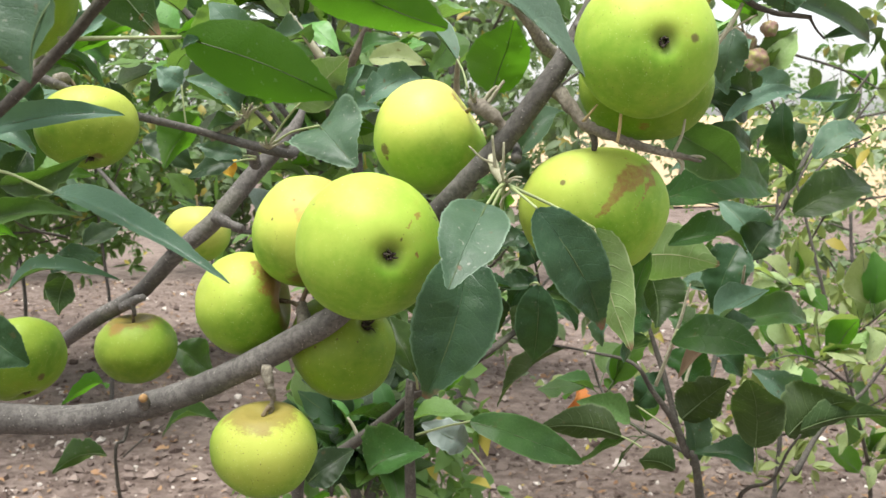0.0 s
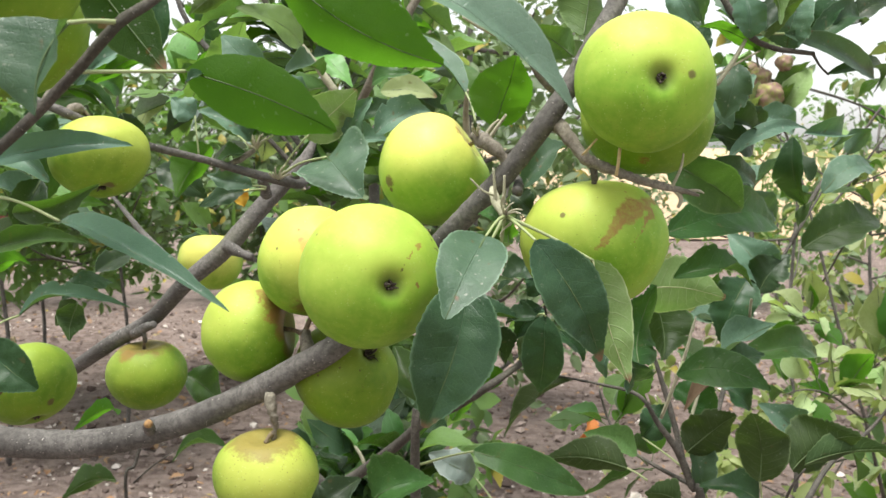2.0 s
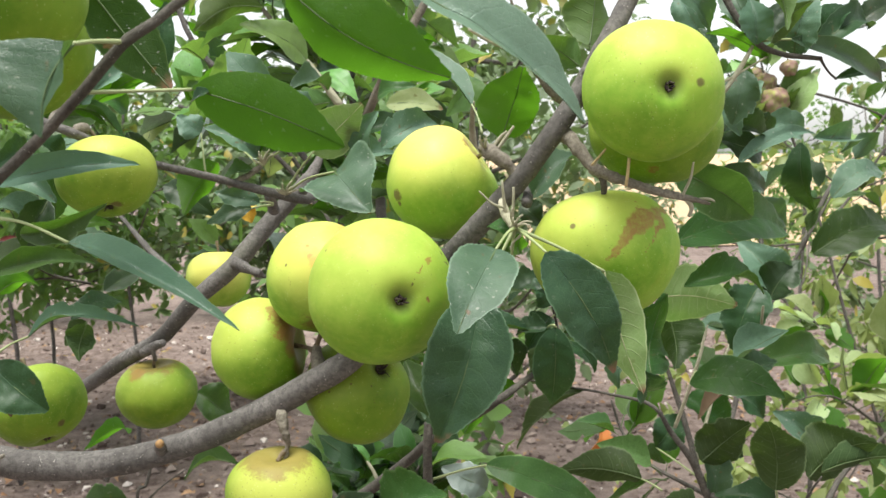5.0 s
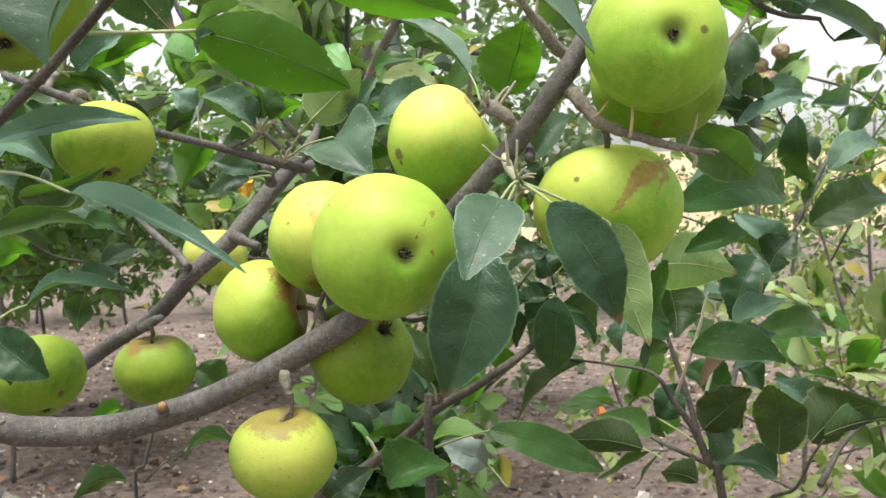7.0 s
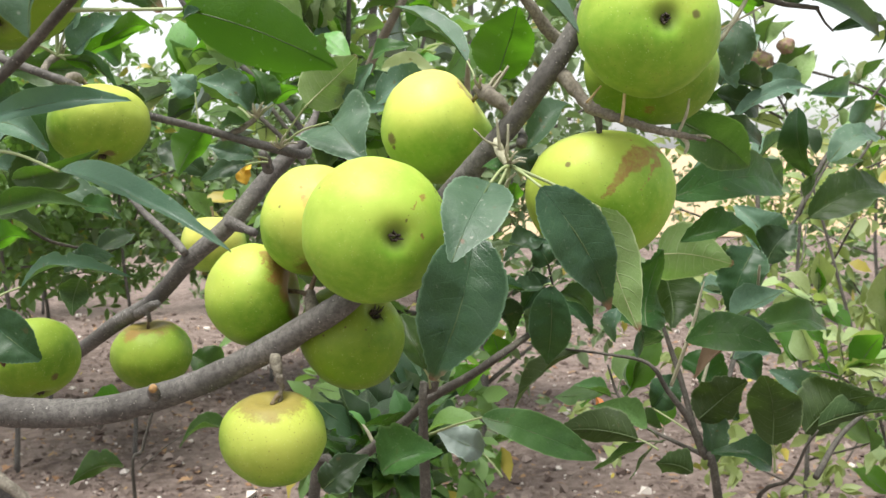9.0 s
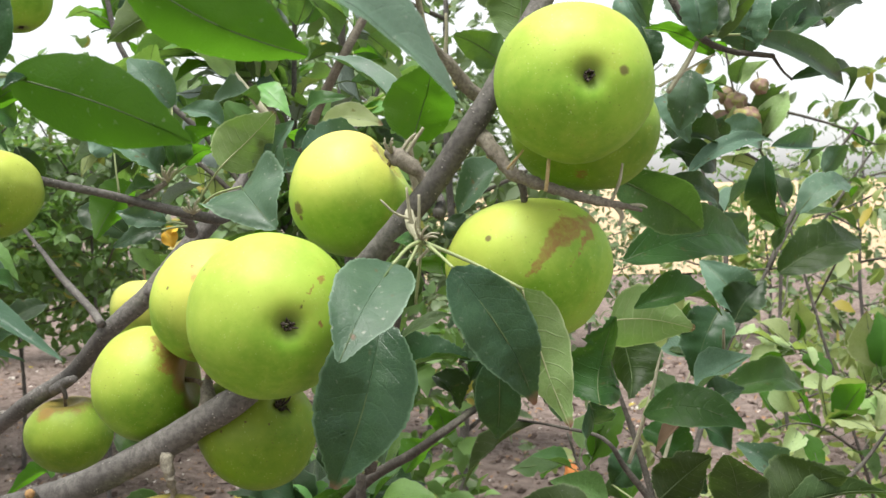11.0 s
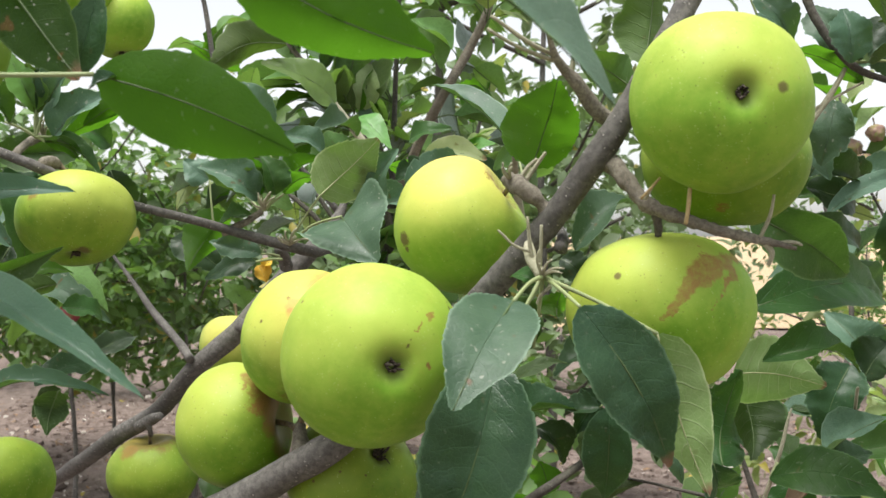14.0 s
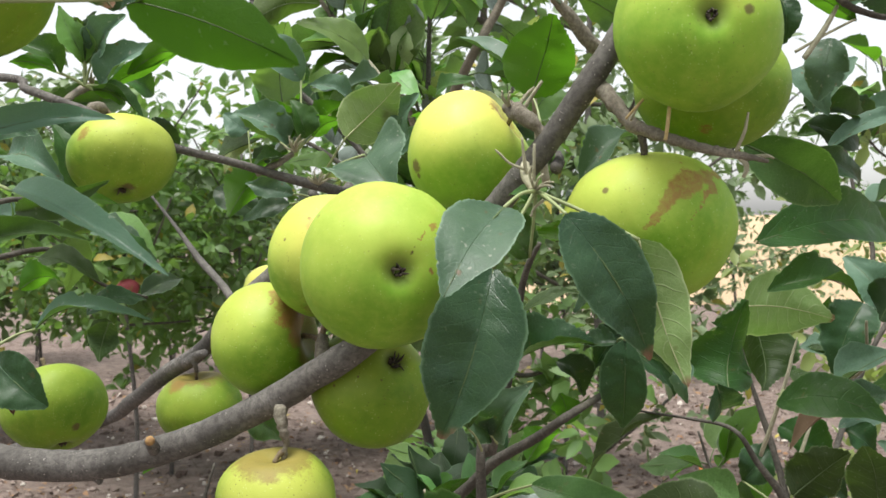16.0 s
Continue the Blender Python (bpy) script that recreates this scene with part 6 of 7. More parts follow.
rod("twig", [(0.2802, 1.0829, 1.0535, 0.0017), (0.2842, 1.0346, 1.0735, 0.0016), (0.2627, 0.9382, 1.1199, 0.0012)], BARK_GREEN, sapling, sides=6, per=6, rough=0.1, seed=209)
leaf(sapling, "ribbed", (0.1814, 0.9570, 1.1215), (0.1892, 0.9317, 1.0654), 0.0419, (0.4565, 0.8335, -0.3112), fold=0.2)
leaf(sapling, "pale", (0.1626, 0.8777, 1.1363), (0.2352, 0.9179, 1.1235), 0.0491, (-0.4553, 0.8744, 0.1676), fold=0.1, bend=0.04, wave=0.05, label="pale veined leaf with a brown point")
leaf(sapling, "ribbed", (0.1750, 0.8390, 1.1500), (0.2448, 0.8505, 1.1520), 0.0249, (0.1005, -0.7281, 0.6780), fold=0.25, bend=0.16)
leaf(sapling, "ribbed", (0.1704, 0.8521, 1.1834), (0.2983, 0.9944, 1.1763), 0.0406, (0.6567, -0.5651, 0.4993), fold=0.2, bend=0.1, wave=0.06, label="long toothed green leaf")
leaf(sapling, "dark", (0.2769, 1.0095, 1.1282), (0.2504, 0.9844, 1.0797), 0.0409, (-0.0769, -0.8669, 0.4926), fold=0.2)
leaf(sapling, "dark", (0.3094, 1.0884, 1.1061), (0.3410, 1.0925, 1.1438), 0.0377, (-0.4134, -0.8005, 0.4340), fold=0.25)
leaf(sapling, "glaze", (0.3206, 1.1092, 1.1116), (0.2887, 1.1137, 1.1646), 0.0384, (0.1165, -0.9814, 0.1525), fold=0.25)
leaf(sapling, "glaze", (0.2616, 0.9967, 1.2070), (0.3065, 1.0355, 1.1840), 0.0233, (0.6335, -0.7709, -0.0661), fold=0.3)
leaf(sapling, "dark", (0.3585, 1.1544, 1.2632), (0.3782, 1.1772, 1.1825), 0.0300, (-0.50, -0.80, 0.2), stalk=(0.3561, 1.1548, 1.2680), fold=0.4)
leaf(sapling, "glaze", (0.3736, 1.0991, 1.2066), (0.4433, 1.1436, 1.2396), 0.0302, (0.0316, -0.6262, 0.7790), fold=0.25, bend=0.12)
leaf(sapling, "ribbed", (0.3473, 1.0734, 1.1526), (0.4490, 1.1186, 1.1866), 0.0434, (0.1378, -0.7747, 0.6172), fold=0.2, bend=0.1)
leaf(sapling, "ribbed", (0.1843, 0.8617, 1.0691), (0.2546, 0.8420, 1.0609), 0.0352, (-0.1278, -0.7357, 0.6651), stalk=(0.1897, 0.8627, 1.0792), fold=0.2, bend=0.16, wave=0.07, label="drooping toothed green leaf")
leaf(sapling, "top", (0.3161, 1.1810, 1.0220), (0.4256, 1.2322, 1.0119), 0.0369, (0.3741, -0.6735, 0.6375), fold=0.2, bend=0.1)
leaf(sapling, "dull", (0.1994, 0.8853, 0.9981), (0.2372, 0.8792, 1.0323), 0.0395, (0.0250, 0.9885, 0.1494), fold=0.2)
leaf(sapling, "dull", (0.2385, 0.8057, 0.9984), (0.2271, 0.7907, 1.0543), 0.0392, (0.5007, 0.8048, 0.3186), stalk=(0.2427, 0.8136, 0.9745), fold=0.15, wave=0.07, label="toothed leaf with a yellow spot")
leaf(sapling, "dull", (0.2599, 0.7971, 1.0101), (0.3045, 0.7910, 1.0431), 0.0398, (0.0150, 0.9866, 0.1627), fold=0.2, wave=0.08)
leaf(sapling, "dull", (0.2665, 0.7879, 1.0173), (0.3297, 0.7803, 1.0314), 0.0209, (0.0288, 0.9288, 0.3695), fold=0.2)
leaf(sapling, "glaze", (0.2949, 0.8981, 1.0093), (0.2651, 0.9002, 1.0366), 0.0239, (0.1859, -0.9436, 0.2739), fold=0.3)
leaf(sapling, "glaze", (0.2063, 0.9058, 1.0007), (0.2142, 0.8916, 0.9554), 0.0240, (0.3066, -0.8917, 0.3330), fold=0.4)
leaf(sapling, "dark", (0.2510, 0.8532, 0.9668), (0.2079, 0.8540, 0.9838), 0.0256, (0.2300, -0.7490, 0.6214), fold=0.3)
leaf(sapling, "brown", (0.2446, 0.9313, 1.0506), (0.2022, 0.9089, 1.0343), 0.0166, (-0.0013, -0.5857, 0.8105), fold=0.6)
leaf(sapling, "glaze", (0.2508, 0.9797, 1.0301), (0.2900, 1.0005, 1.0302), 0.0157, (0.2593, -0.4909, 0.8317), fold=0.3)
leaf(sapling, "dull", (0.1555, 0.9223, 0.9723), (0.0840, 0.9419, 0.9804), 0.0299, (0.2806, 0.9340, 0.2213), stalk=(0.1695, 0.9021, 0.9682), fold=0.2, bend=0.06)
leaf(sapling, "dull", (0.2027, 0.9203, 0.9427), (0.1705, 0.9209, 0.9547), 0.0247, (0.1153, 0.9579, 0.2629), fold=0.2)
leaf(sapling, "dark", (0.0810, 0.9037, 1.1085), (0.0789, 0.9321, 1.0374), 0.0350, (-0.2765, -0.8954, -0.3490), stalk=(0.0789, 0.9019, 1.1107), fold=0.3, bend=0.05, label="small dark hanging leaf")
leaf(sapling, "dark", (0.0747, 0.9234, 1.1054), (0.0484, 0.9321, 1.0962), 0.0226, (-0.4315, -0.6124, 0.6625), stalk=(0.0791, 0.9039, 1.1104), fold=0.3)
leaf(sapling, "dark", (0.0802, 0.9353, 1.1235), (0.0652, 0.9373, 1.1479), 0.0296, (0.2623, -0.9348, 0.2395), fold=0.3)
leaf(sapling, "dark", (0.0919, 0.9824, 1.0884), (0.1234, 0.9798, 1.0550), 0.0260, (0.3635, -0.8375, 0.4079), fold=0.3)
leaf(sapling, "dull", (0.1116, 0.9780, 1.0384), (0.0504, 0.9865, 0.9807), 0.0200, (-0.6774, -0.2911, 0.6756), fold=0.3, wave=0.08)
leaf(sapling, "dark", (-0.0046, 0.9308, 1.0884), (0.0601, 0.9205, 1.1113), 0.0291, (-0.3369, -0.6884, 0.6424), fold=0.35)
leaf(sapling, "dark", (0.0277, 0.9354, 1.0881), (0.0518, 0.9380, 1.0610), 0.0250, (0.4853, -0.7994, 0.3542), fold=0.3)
leaf(sapling, "dull", (0.0111, 0.7930, 1.1383), (0.0456, 0.7985, 1.1588), 0.0112, (-0.3982, -0.4596, 0.7938), fold=0.3)
leaf(sapling, "dark", (0.1351, 0.7828, 1.0945), (0.1436, 0.8007, 1.0694), 0.0252, (0.3851, -0.8078, -0.4462), fold=0.4)
leaf(sapling, "glaze", (0.1193, 0.7837, 1.1068), (0.1153, 0.7813, 1.0820), 0.0125, (-0.4698, -0.8683, 0.1589), fold=0.4)
leaf(sapling, "ribbed", (0.1482, 0.8311, 1.0835), (0.1588, 0.8545, 1.1393), 0.0428, (-0.1843, 0.9189, -0.3487), fold=0.15, wave=0.06)
leaf(sapling, "ribbed", (0.2061, 0.9900, 1.0287), (0.2484, 0.9700, 0.9996), 0.0340, (0.1, -0.75, 0.6), stalk=(0.2418, 0.9761, 0.9939), fold=0.25, bend=0.1, wave=0.08)
leaf(sapling, "dark", (0.1711, 0.9400, 0.9950), (0.1970, 0.9500, 1.0229), 0.0280, (0.2, -0.85, 0.45), stalk=(0.1976, 0.8840, 0.9839), fold=0.25, wave=0.08)
leaf(sapling, "dark", (0.2360, 1.0200, 0.9922), (0.2615, 1.0000, 0.9699), 0.0300, (-0.2, -0.8, 0.5), stalk=(0.2418, 0.9761, 0.9939), fold=0.25)
leaf(sapling, "dark", (0.2728, 1.0800, 1.0115), (0.3035, 1.0700, 0.9934), 0.0300, (0.2, -0.75, 0.6), stalk=(0.2865, 1.1006, 1.0268), fold=0.25, wave=0.08)
leaf(sapling, "top", (0.2576, 1.1000, 1.0232), (0.2358, 1.1000, 1.0440), 0.0300, (-0.3, -0.8, 0.5), stalk=(0.2865, 1.1006, 1.0268), fold=0.25)
leaf(sapling, "dark", (0.2916, 1.1200, 1.0244), (0.3268, 1.1200, 1.0396), 0.0320, (0.1, -0.75, 0.6), stalk=(0.3055, 1.1339, 1.0566), fold=0.25, bend=0.1)

# ---- low shoots rising between the trees ----
shoots = thing("apple_tree", (-0.05, 1.05, 0.0), "low suckering apple shoots with green leaves", "tree")
rod("shoot", [(-0.0300, 1.0300, -0.0300, 0.0120), (-0.0200, 1.0000, 0.5000, 0.0100), (-0.0287, 0.8941, 0.9850, 0.0041), (-0.0197, 0.8864, 1.0258, 0.0038), (-0.0093, 0.8688, 1.0633, 0.0035), (-0.0008, 0.8611, 1.1059, 0.0031), (0.0058, 0.8532, 1.1475, 0.0026), (0.0118, 0.8445, 1.1682, 0.0024), (0.0204, 0.8361, 1.1843, 0.0016)], BARK_THIN, shoots, sides=10, per=6, rough=0.1, seed=246)
rod("shoot", [(-0.0600, 1.0500, -0.0300, 0.0130), (-0.1500, 1.0800, 0.4500, 0.0110), (-0.1394, 1.0101, 0.8940, 0.0057), (-0.1112, 1.0032, 0.9218, 0.0054), (-0.0813, 0.9959, 0.9454, 0.0051), (-0.0498, 0.9693, 0.9762, 0.0047), (-0.0230, 0.9424, 1.0057, 0.0045), (0.0120, 0.9153, 1.0310, 0.0039), (0.0358, 0.9024, 1.0500, 0.0034), (0.0613, 0.9340, 1.0610, 0.0027), (0.0803, 0.9603, 1.0698, 0.0020), (0.0964, 0.9714, 1.0773, 0.0013)], BARK_THIN, shoots, sides=10, per=6, rough=0.1, seed=247)
rod("shoot", [(-0.0792, 0.9962, 0.9475, 0.0021), (-0.0847, 0.9972, 0.9597, 0.0019), (-0.0901, 0.9979, 0.9677, 0.0013)], BARK_GREEN, shoots, sides=6, per=6, rough=0.1, seed=248)
rod("shoot", [(0.0803, 0.9603, 1.0698, 0.0016), (0.0860, 0.9560, 1.0900, 0.0014), (0.0820, 0.9520, 1.1180, 0.0011), (0.0740, 0.9480, 1.1450, 0.0007)], BARK_THIN, shoots, sides=8, per=5, rough=0.1, seed=249)
leaf(shoots, "dark", (0.0745, 0.9460, 1.1440), (0.0420, 0.9300, 1.1320), 0.0230, (-0.20, -0.80, 0.55), stalk=(0.0770, 0.9490, 1.1380), fold=0.3, wave=0.08)
leaf(shoots, "top", (0.0740, 0.9480, 1.1500), (0.0920, 0.9600, 1.1860), 0.0220, (0.35, -0.85, 0.35), stalk=(0.0740, 0.9480, 1.1450), fold=0.3)
leaf(shoots, "dark", (0.0870, 0.9500, 1.1230), (0.1180, 0.9480, 1.1110), 0.0240, (0.20, -0.75, 0.60), stalk=(0.0830, 0.9525, 1.1150), fold=0.3, wave=0.08)
leaf(shoots, "dark", (0.0800, 0.9480, 1.1100), (0.0560, 0.9360, 1.0860), 0.0240, (-0.30, -0.85, 0.40), stalk=(0.0835, 0.9530, 1.1120), fold=0.35)
leaf(shoots, "top", (0.0910, 0.9520, 1.0960), (0.1190, 0.9400, 1.0760), 0.0250, (0.30, -0.80, 0.50), stalk=(0.0850, 0.9550, 1.0930), fold=0.3, bend=0.1)
leaf(shoots, "dull", (0.0810, 0.9540, 1.0880), (0.0620, 0.9600, 1.0600), 0.0210, (0.20, 0.90, 0.35), stalk=(0.0858, 0.9562, 1.0890), fold=0.2)
leaf(shoots, "back", (-0.0884, 1.1127, 0.9074), (-0.1491, 1.1645, 0.9348), 0.0451, (0.6160, 0.7803, -0.1083), stalk=(-0.0811, 1.0057, 0.9424), fold=0.2)
leaf(shoots, "dark", (-0.1213, 0.9428, 0.9229), (-0.0850, 0.9465, 0.9546), 0.0305, (-0.2732, -0.8686, 0.4134), fold=0.25)
leaf(shoots, "top", (0.0191, 0.7451, 1.0363), (0.1012, 0.7632, 1.0003), 0.0259, (0.3973, -0.7506, 0.5280), stalk=(-0.0202, 0.8021, 1.0094), fold=0.2, bend=0.1, label="long green leaf on a low shoot")
leaf(shoots, "silver", (0.0228, 1.0266, 0.9318), (-0.0200, 1.0181, 0.9556), 0.0296, (0.3442, -0.8900, 0.2990), stalk=(0.0414, 1.0149, 0.9110), fold=0.2)
leaf(shoots, "glaze", (-0.0169, 0.8671, 1.0418), (0.0118, 0.8521, 1.0827), 0.0271, (0.09, -0.85, 0.4), stalk=(-0.0146, 0.8773, 1.0342), fold=0.25)
leaf(shoots, "glaze", (-0.0193, 0.8668, 1.0434), (-0.0377, 0.8445, 1.0610), 0.0205, (0.7963, -0.6011, 0.0684), stalk=(-0.0146, 0.8773, 1.0342), fold=0.3)
leaf(shoots, "top", (-0.0216, 0.7575, 1.0683), (-0.0394, 0.7806, 1.1036), 0.0271, (0.2269, -0.7584, 0.6110), stalk=(-0.0195, 0.8153, 1.0421), fold=0.25)
leaf(shoots, "back", (0.0019, 0.9724, 0.9999), (0.0276, 0.9756, 1.0285), 0.0239, (-0.3148, 0.9321, 0.1794), fold=0.25)
leaf(shoots, "back", (0.0356, 0.9266, 1.0397), (0.0304, 0.9288, 1.0642), 0.0227, (0.4888, 0.8721, 0.0235), fold=0.25)
leaf(shoots, "top", (-0.2475, 0.9915, 1.0357), (-0.2135, 0.9998, 1.0115), 0.0341, (0.4831, -0.7722, 0.4127), fold=0.2)
leaf(shoots, "top", (-0.0581, 0.8184, 0.9756), (-0.0142, 0.8210, 0.9957), 0.0397, (-0.2579, -0.7071, 0.6584), fold=0.2)
leaf(shoots, "back", (-0.3528, 1.1136, 0.9661), (-0.4158, 1.1601, 0.9384), 0.0183, (0.2394, 0.7148, 0.6570), fold=0.3)
leaf(shoots, "top", (-0.2366, 1.1124, 0.9319), (-0.2975, 1.1109, 0.9272), 0.0179, (-0.0579, -0.4241, 0.9037), fold=0.3)
leaf(shoots, "top", (-0.3381, 1.0586, 0.9125), (-0.3922, 1.0557, 0.8922), 0.0251, (-0.1633, 0.9394, 0.3014), fold=0.3)
rod("shoot", [(-0.3200, 1.2000, -0.0300, 0.0060), (-0.3300, 1.2000, 0.5000, 0.0040), (-0.3417, 1.1045, 0.8675, 0.0021), (-0.3332, 1.1091, 0.9151, 0.0018), (-0.3205, 1.1136, 0.9598, 0.0012)], BARK_THIN, shoots, sides=6, per=6, rough=0.1, seed=263)
rod("shoot", [(-0.3354, 1.1071, 0.8943, 0.0012), (-0.3153, 1.1092, 0.9123, 0.0009), (-0.2915, 1.1111, 0.9285, 0.0006)], BARK_THIN, shoots, sides=6, per=6, rough=0.1, seed=264)

leaf(shoots, "orange", (-0.0986, 1.2500, 0.8364), (-0.1011, 1.2300, 0.8708), 0.0175, (0.3, -0.9, 0.2), fold=0.3)
leaf(sapling, "rust", (0.1872, 1.5000, 0.8780), (0.1719, 1.4800, 0.8429), 0.0218, (0.5, -0.8, 0.3), fold=0.4)

# ---- upright shoots farther back ----
rear_tree = thing("apple_tree", (-0.085, 1.50, 0.0), "leafy apple tree behind the fruiting limb", "tree")
rod("trunk", [(-0.0850, 1.5000, -0.0500, 0.0120), (-0.0900, 1.4800, 0.5000, 0.0090), (-0.1688, 1.3970, 1.0419, 0.0048), (-0.1495, 1.3500, 1.1807, 0.0044), (-0.1314, 1.3025, 1.2775, 0.0040)], BARK_THIN, rear_tree, sides=10, per=6, rough=0.1, seed=266)
leafy(rear_tree, [(-0.1688, 1.3970, 1.0419, 0.0048), (-0.1495, 1.3500, 1.1807, 0.0044), (-0.1314, 1.3025, 1.2775, 0.0040)], 44, 0.06, ("mid", "top", "under", "back", "mid"), 140, start=0.0, lift=0.5)
row = [(-0.1314, 1.3025, 1.2775, 0.0038), (-0.1256, 1.2837, 1.3701, 0.0031), (-0.1193, 1.2649, 1.4535, 0.0028), (-0.1104, 1.2366, 1.5552, 0.0021)]
rod("limb", row, BARK, rear_tree, sides=6, seed=1)
leafy(rear_tree, row, 34, 0.062, ("mid", "mid", "back", "mid", "under", "mid", "glaze", "silver", "yellow", "mid"), 101, start=0.1, lift=0.5)
row = [(-0.1319, 1.3021, 1.2332, 0.0044), (-0.1464, 1.2608, 1.3252, 0.0040), (-0.1815, 1.2519, 1.3679, 0.0037), (-0.2281, 1.2419, 1.4287, 0.0030), (-0.2815, 1.2361, 1.5023, 0.0021)]
rod("limb", row, BARK_SPUR, rear_tree, sides=6, seed=2)
leafy(rear_tree, row, 44, 0.066, ("mid", "mid", "back", "mid", "under", "mid", "glaze", "silver", "yellow", "mid"), 102, start=0.3, lift=0.5)
row = [(-0.1316, 1.3023, 1.2585, 0.0054), (-0.0929, 1.2268, 1.3272, 0.0053), (-0.0592, 1.1909, 1.3805, 0.0049), (-0.0372, 1.1938, 1.4191, 0.0046), (-0.0185, 1.1963, 1.4600, 0.0037), (-0.0008, 1.1988, 1.5168, 0.0029)]
rod("limb", row, BARK_SPUR, rear_tree, sides=6, seed=3)
leafy(rear_tree, row, 18, 0.062, ("mid", "mid", "back", "mid", "under", "mid", "glaze", "silver", "yellow", "mid"), 103, start=0.2, lift=0.5)
row = [(-0.1463, 1.3303, 1.1945, 0.0045), (-0.2288, 1.3515, 1.2943, 0.0040), (-0.3324, 1.3602, 1.3979, 0.0037), (-0.3642, 1.3774, 1.5037, 0.0031), (-0.3739, 1.3567, 1.5739, 0.0024)]
rod("limb", row, BARK, rear_tree, sides=6, seed=4)
leafy(rear_tree, row, 14, 0.062, ("mid", "mid", "back", "mid", "under", "mid", "glaze", "silver", "yellow", "mid"), 104, start=0.25, lift=0.5)
row = [(-0.1511, 1.3797, 1.1391, 0.0047), (-0.2166, 1.4229, 1.2275, 0.0035), (-0.2976, 1.4642, 1.2938, 0.0029), (-0.3916, 1.5038, 1.3273, 0.0023)]
rod("twig", row, BARK_THIN, rear_tree, sides=6, seed=5)
leafy(rear_tree, row, 20, 0.066, ("mid", "mid", "back", "mid", "under", "mid", "glaze", "silver", "yellow", "mid"), 105, start=0.2, lift=0.5)
row = [(-0.1396, 1.3312, 1.2138, 0.0039), (-0.0991, 1.3869, 1.2801, 0.0030), (-0.0552, 1.4428, 1.3376, 0.0025), (-0.0363, 1.4959, 1.4067, 0.0022)]
rod("twig", row, BARK_THIN, rear_tree, sides=6, seed=6)
leafy(rear_tree, row, 34, 0.066, ("mid", "mid", "back", "mid", "under", "mid", "glaze", "silver", "yellow", "mid"), 106, start=0.1, lift=0.5)
row = [(-0.1518, 1.3791, 1.0783, 0.0040), (-0.2182, 1.4218, 1.0943, 0.0032), (-0.2855, 1.4642, 1.0974, 0.0029), (-0.3416, 1.5082, 1.1309, 0.0023)]
rod("twig", row, BARK_THIN, rear_tree, sides=6, seed=7)
leafy(rear_tree, row, 16, 0.06, ("mid", "mid", "back", "mid", "under", "mid", "glaze", "silver", "yellow", "mid"), 107, start=0.1, lift=0.5)
leaf(rear_tree, "mid", (-0.1465, 1.0600, 1.3455), (-0.2039, 1.0200, 1.3778), 0.0407, (0.25, -0.75, 0.6), fold=0.2, bend=0.12, label="fresh green leaf arching from a tan twig")
leaf(rear_tree, "under", (-0.1817, 1.0200, 1.3935), (-0.2384, 0.9800, 1.3677), 0.0318, (-0.1, 0.8, 0.6), fold=0.2)
leaf(rear_tree, "mid", (-0.1357, 1.1000, 1.3390), (-0.1005, 1.0600, 1.3243), 0.0228, (0.1, -0.6, 0.8), fold=0.2)
leaf(rear_tree, "glaze", (-0.1266, 1.0500, 1.3180), (-0.1608, 1.0000, 1.3147), 0.0196, (0.1, -0.5, 0.85), fold=0.3)
leaf(rear_tree, "under", (-0.1173, 1.0000, 1.3038), (-0.1603, 0.9600, 1.2851), 0.0286, (-0.2, 0.8, 0.6), fold=0.25)
leaf(rear_tree, "top", (-0.0724, 0.9800, 1.3052), (-0.0402, 0.9600, 1.3181), 0.0173, (0.1, -0.8, 0.6), fold=0.3)
leaf(rear_tree, "back", (-0.0621, 0.9800, 1.2716), (-0.0896, 0.9500, 1.2903), 0.0244, (0.2, 0.85, 0.5), fold=0.2)
leaf(rear_tree, "mid", (0.0109, 1.2500, 1.3442), (-0.0149, 1.2000, 1.2975), 0.0325, (0.4, -0.8, 0.4), fold=0.3)
rod("twig", [(-0.1158, 1.0600, 1.3035, 0.0042), (-0.1306, 1.0600, 1.3240, 0.0034), (-0.1465, 1.0600, 1.3455, 0.0026), (-0.1693, 1.0800, 1.3690, 0.0018)], BARK_GREEN, rear_tree, "tan young twig", sides=8, per=6, rough=0.1, seed=300)
rod("limb", [(0.0180, 0.9975, 1.2306, 0.0037), (0.0122, 0.9770, 1.2718, 0.0032), (0.0125, 0.9168, 1.2978, 0.0017)], BARK_GREEN, rear_tree, sides=10, per=6, rough=0.1, seed=288)
row = [(-0.1178, 1.5442, 0.6952, 0.0029), (-0.1352, 1.5525, 0.7860, 0.0025), (-0.1636, 1.5107, 0.8805, 0.0016)]
rod("sucker", row, BARK_GREEN, rear_tree, sides=6, seed=8)
leafy(rear_tree, row, 13, 0.058, ("top", "mid", "mid", "under", "back", "mid"), 108, start=0.05, lift=0.5)
row = [(-0.0992, 1.6409, 0.6518, 0.0031), (-0.0736, 1.6505, 0.7487, 0.0026), (-0.0376, 1.6096, 0.8405, 0.0017)]
rod("sucker", row, BARK_GREEN, rear_tree, sides=6, seed=9)
leafy(rear_tree, row, 13, 0.058, ("top", "mid", "mid", "under", "back", "mid"), 109, start=0.05, lift=0.5)
row = [(-0.1523, 1.7370, 0.6162, 0.0033), (-0.1997, 1.7432, 0.6903, 0.0028), (-0.2217, 1.6992, 0.7600, 0.0018)]
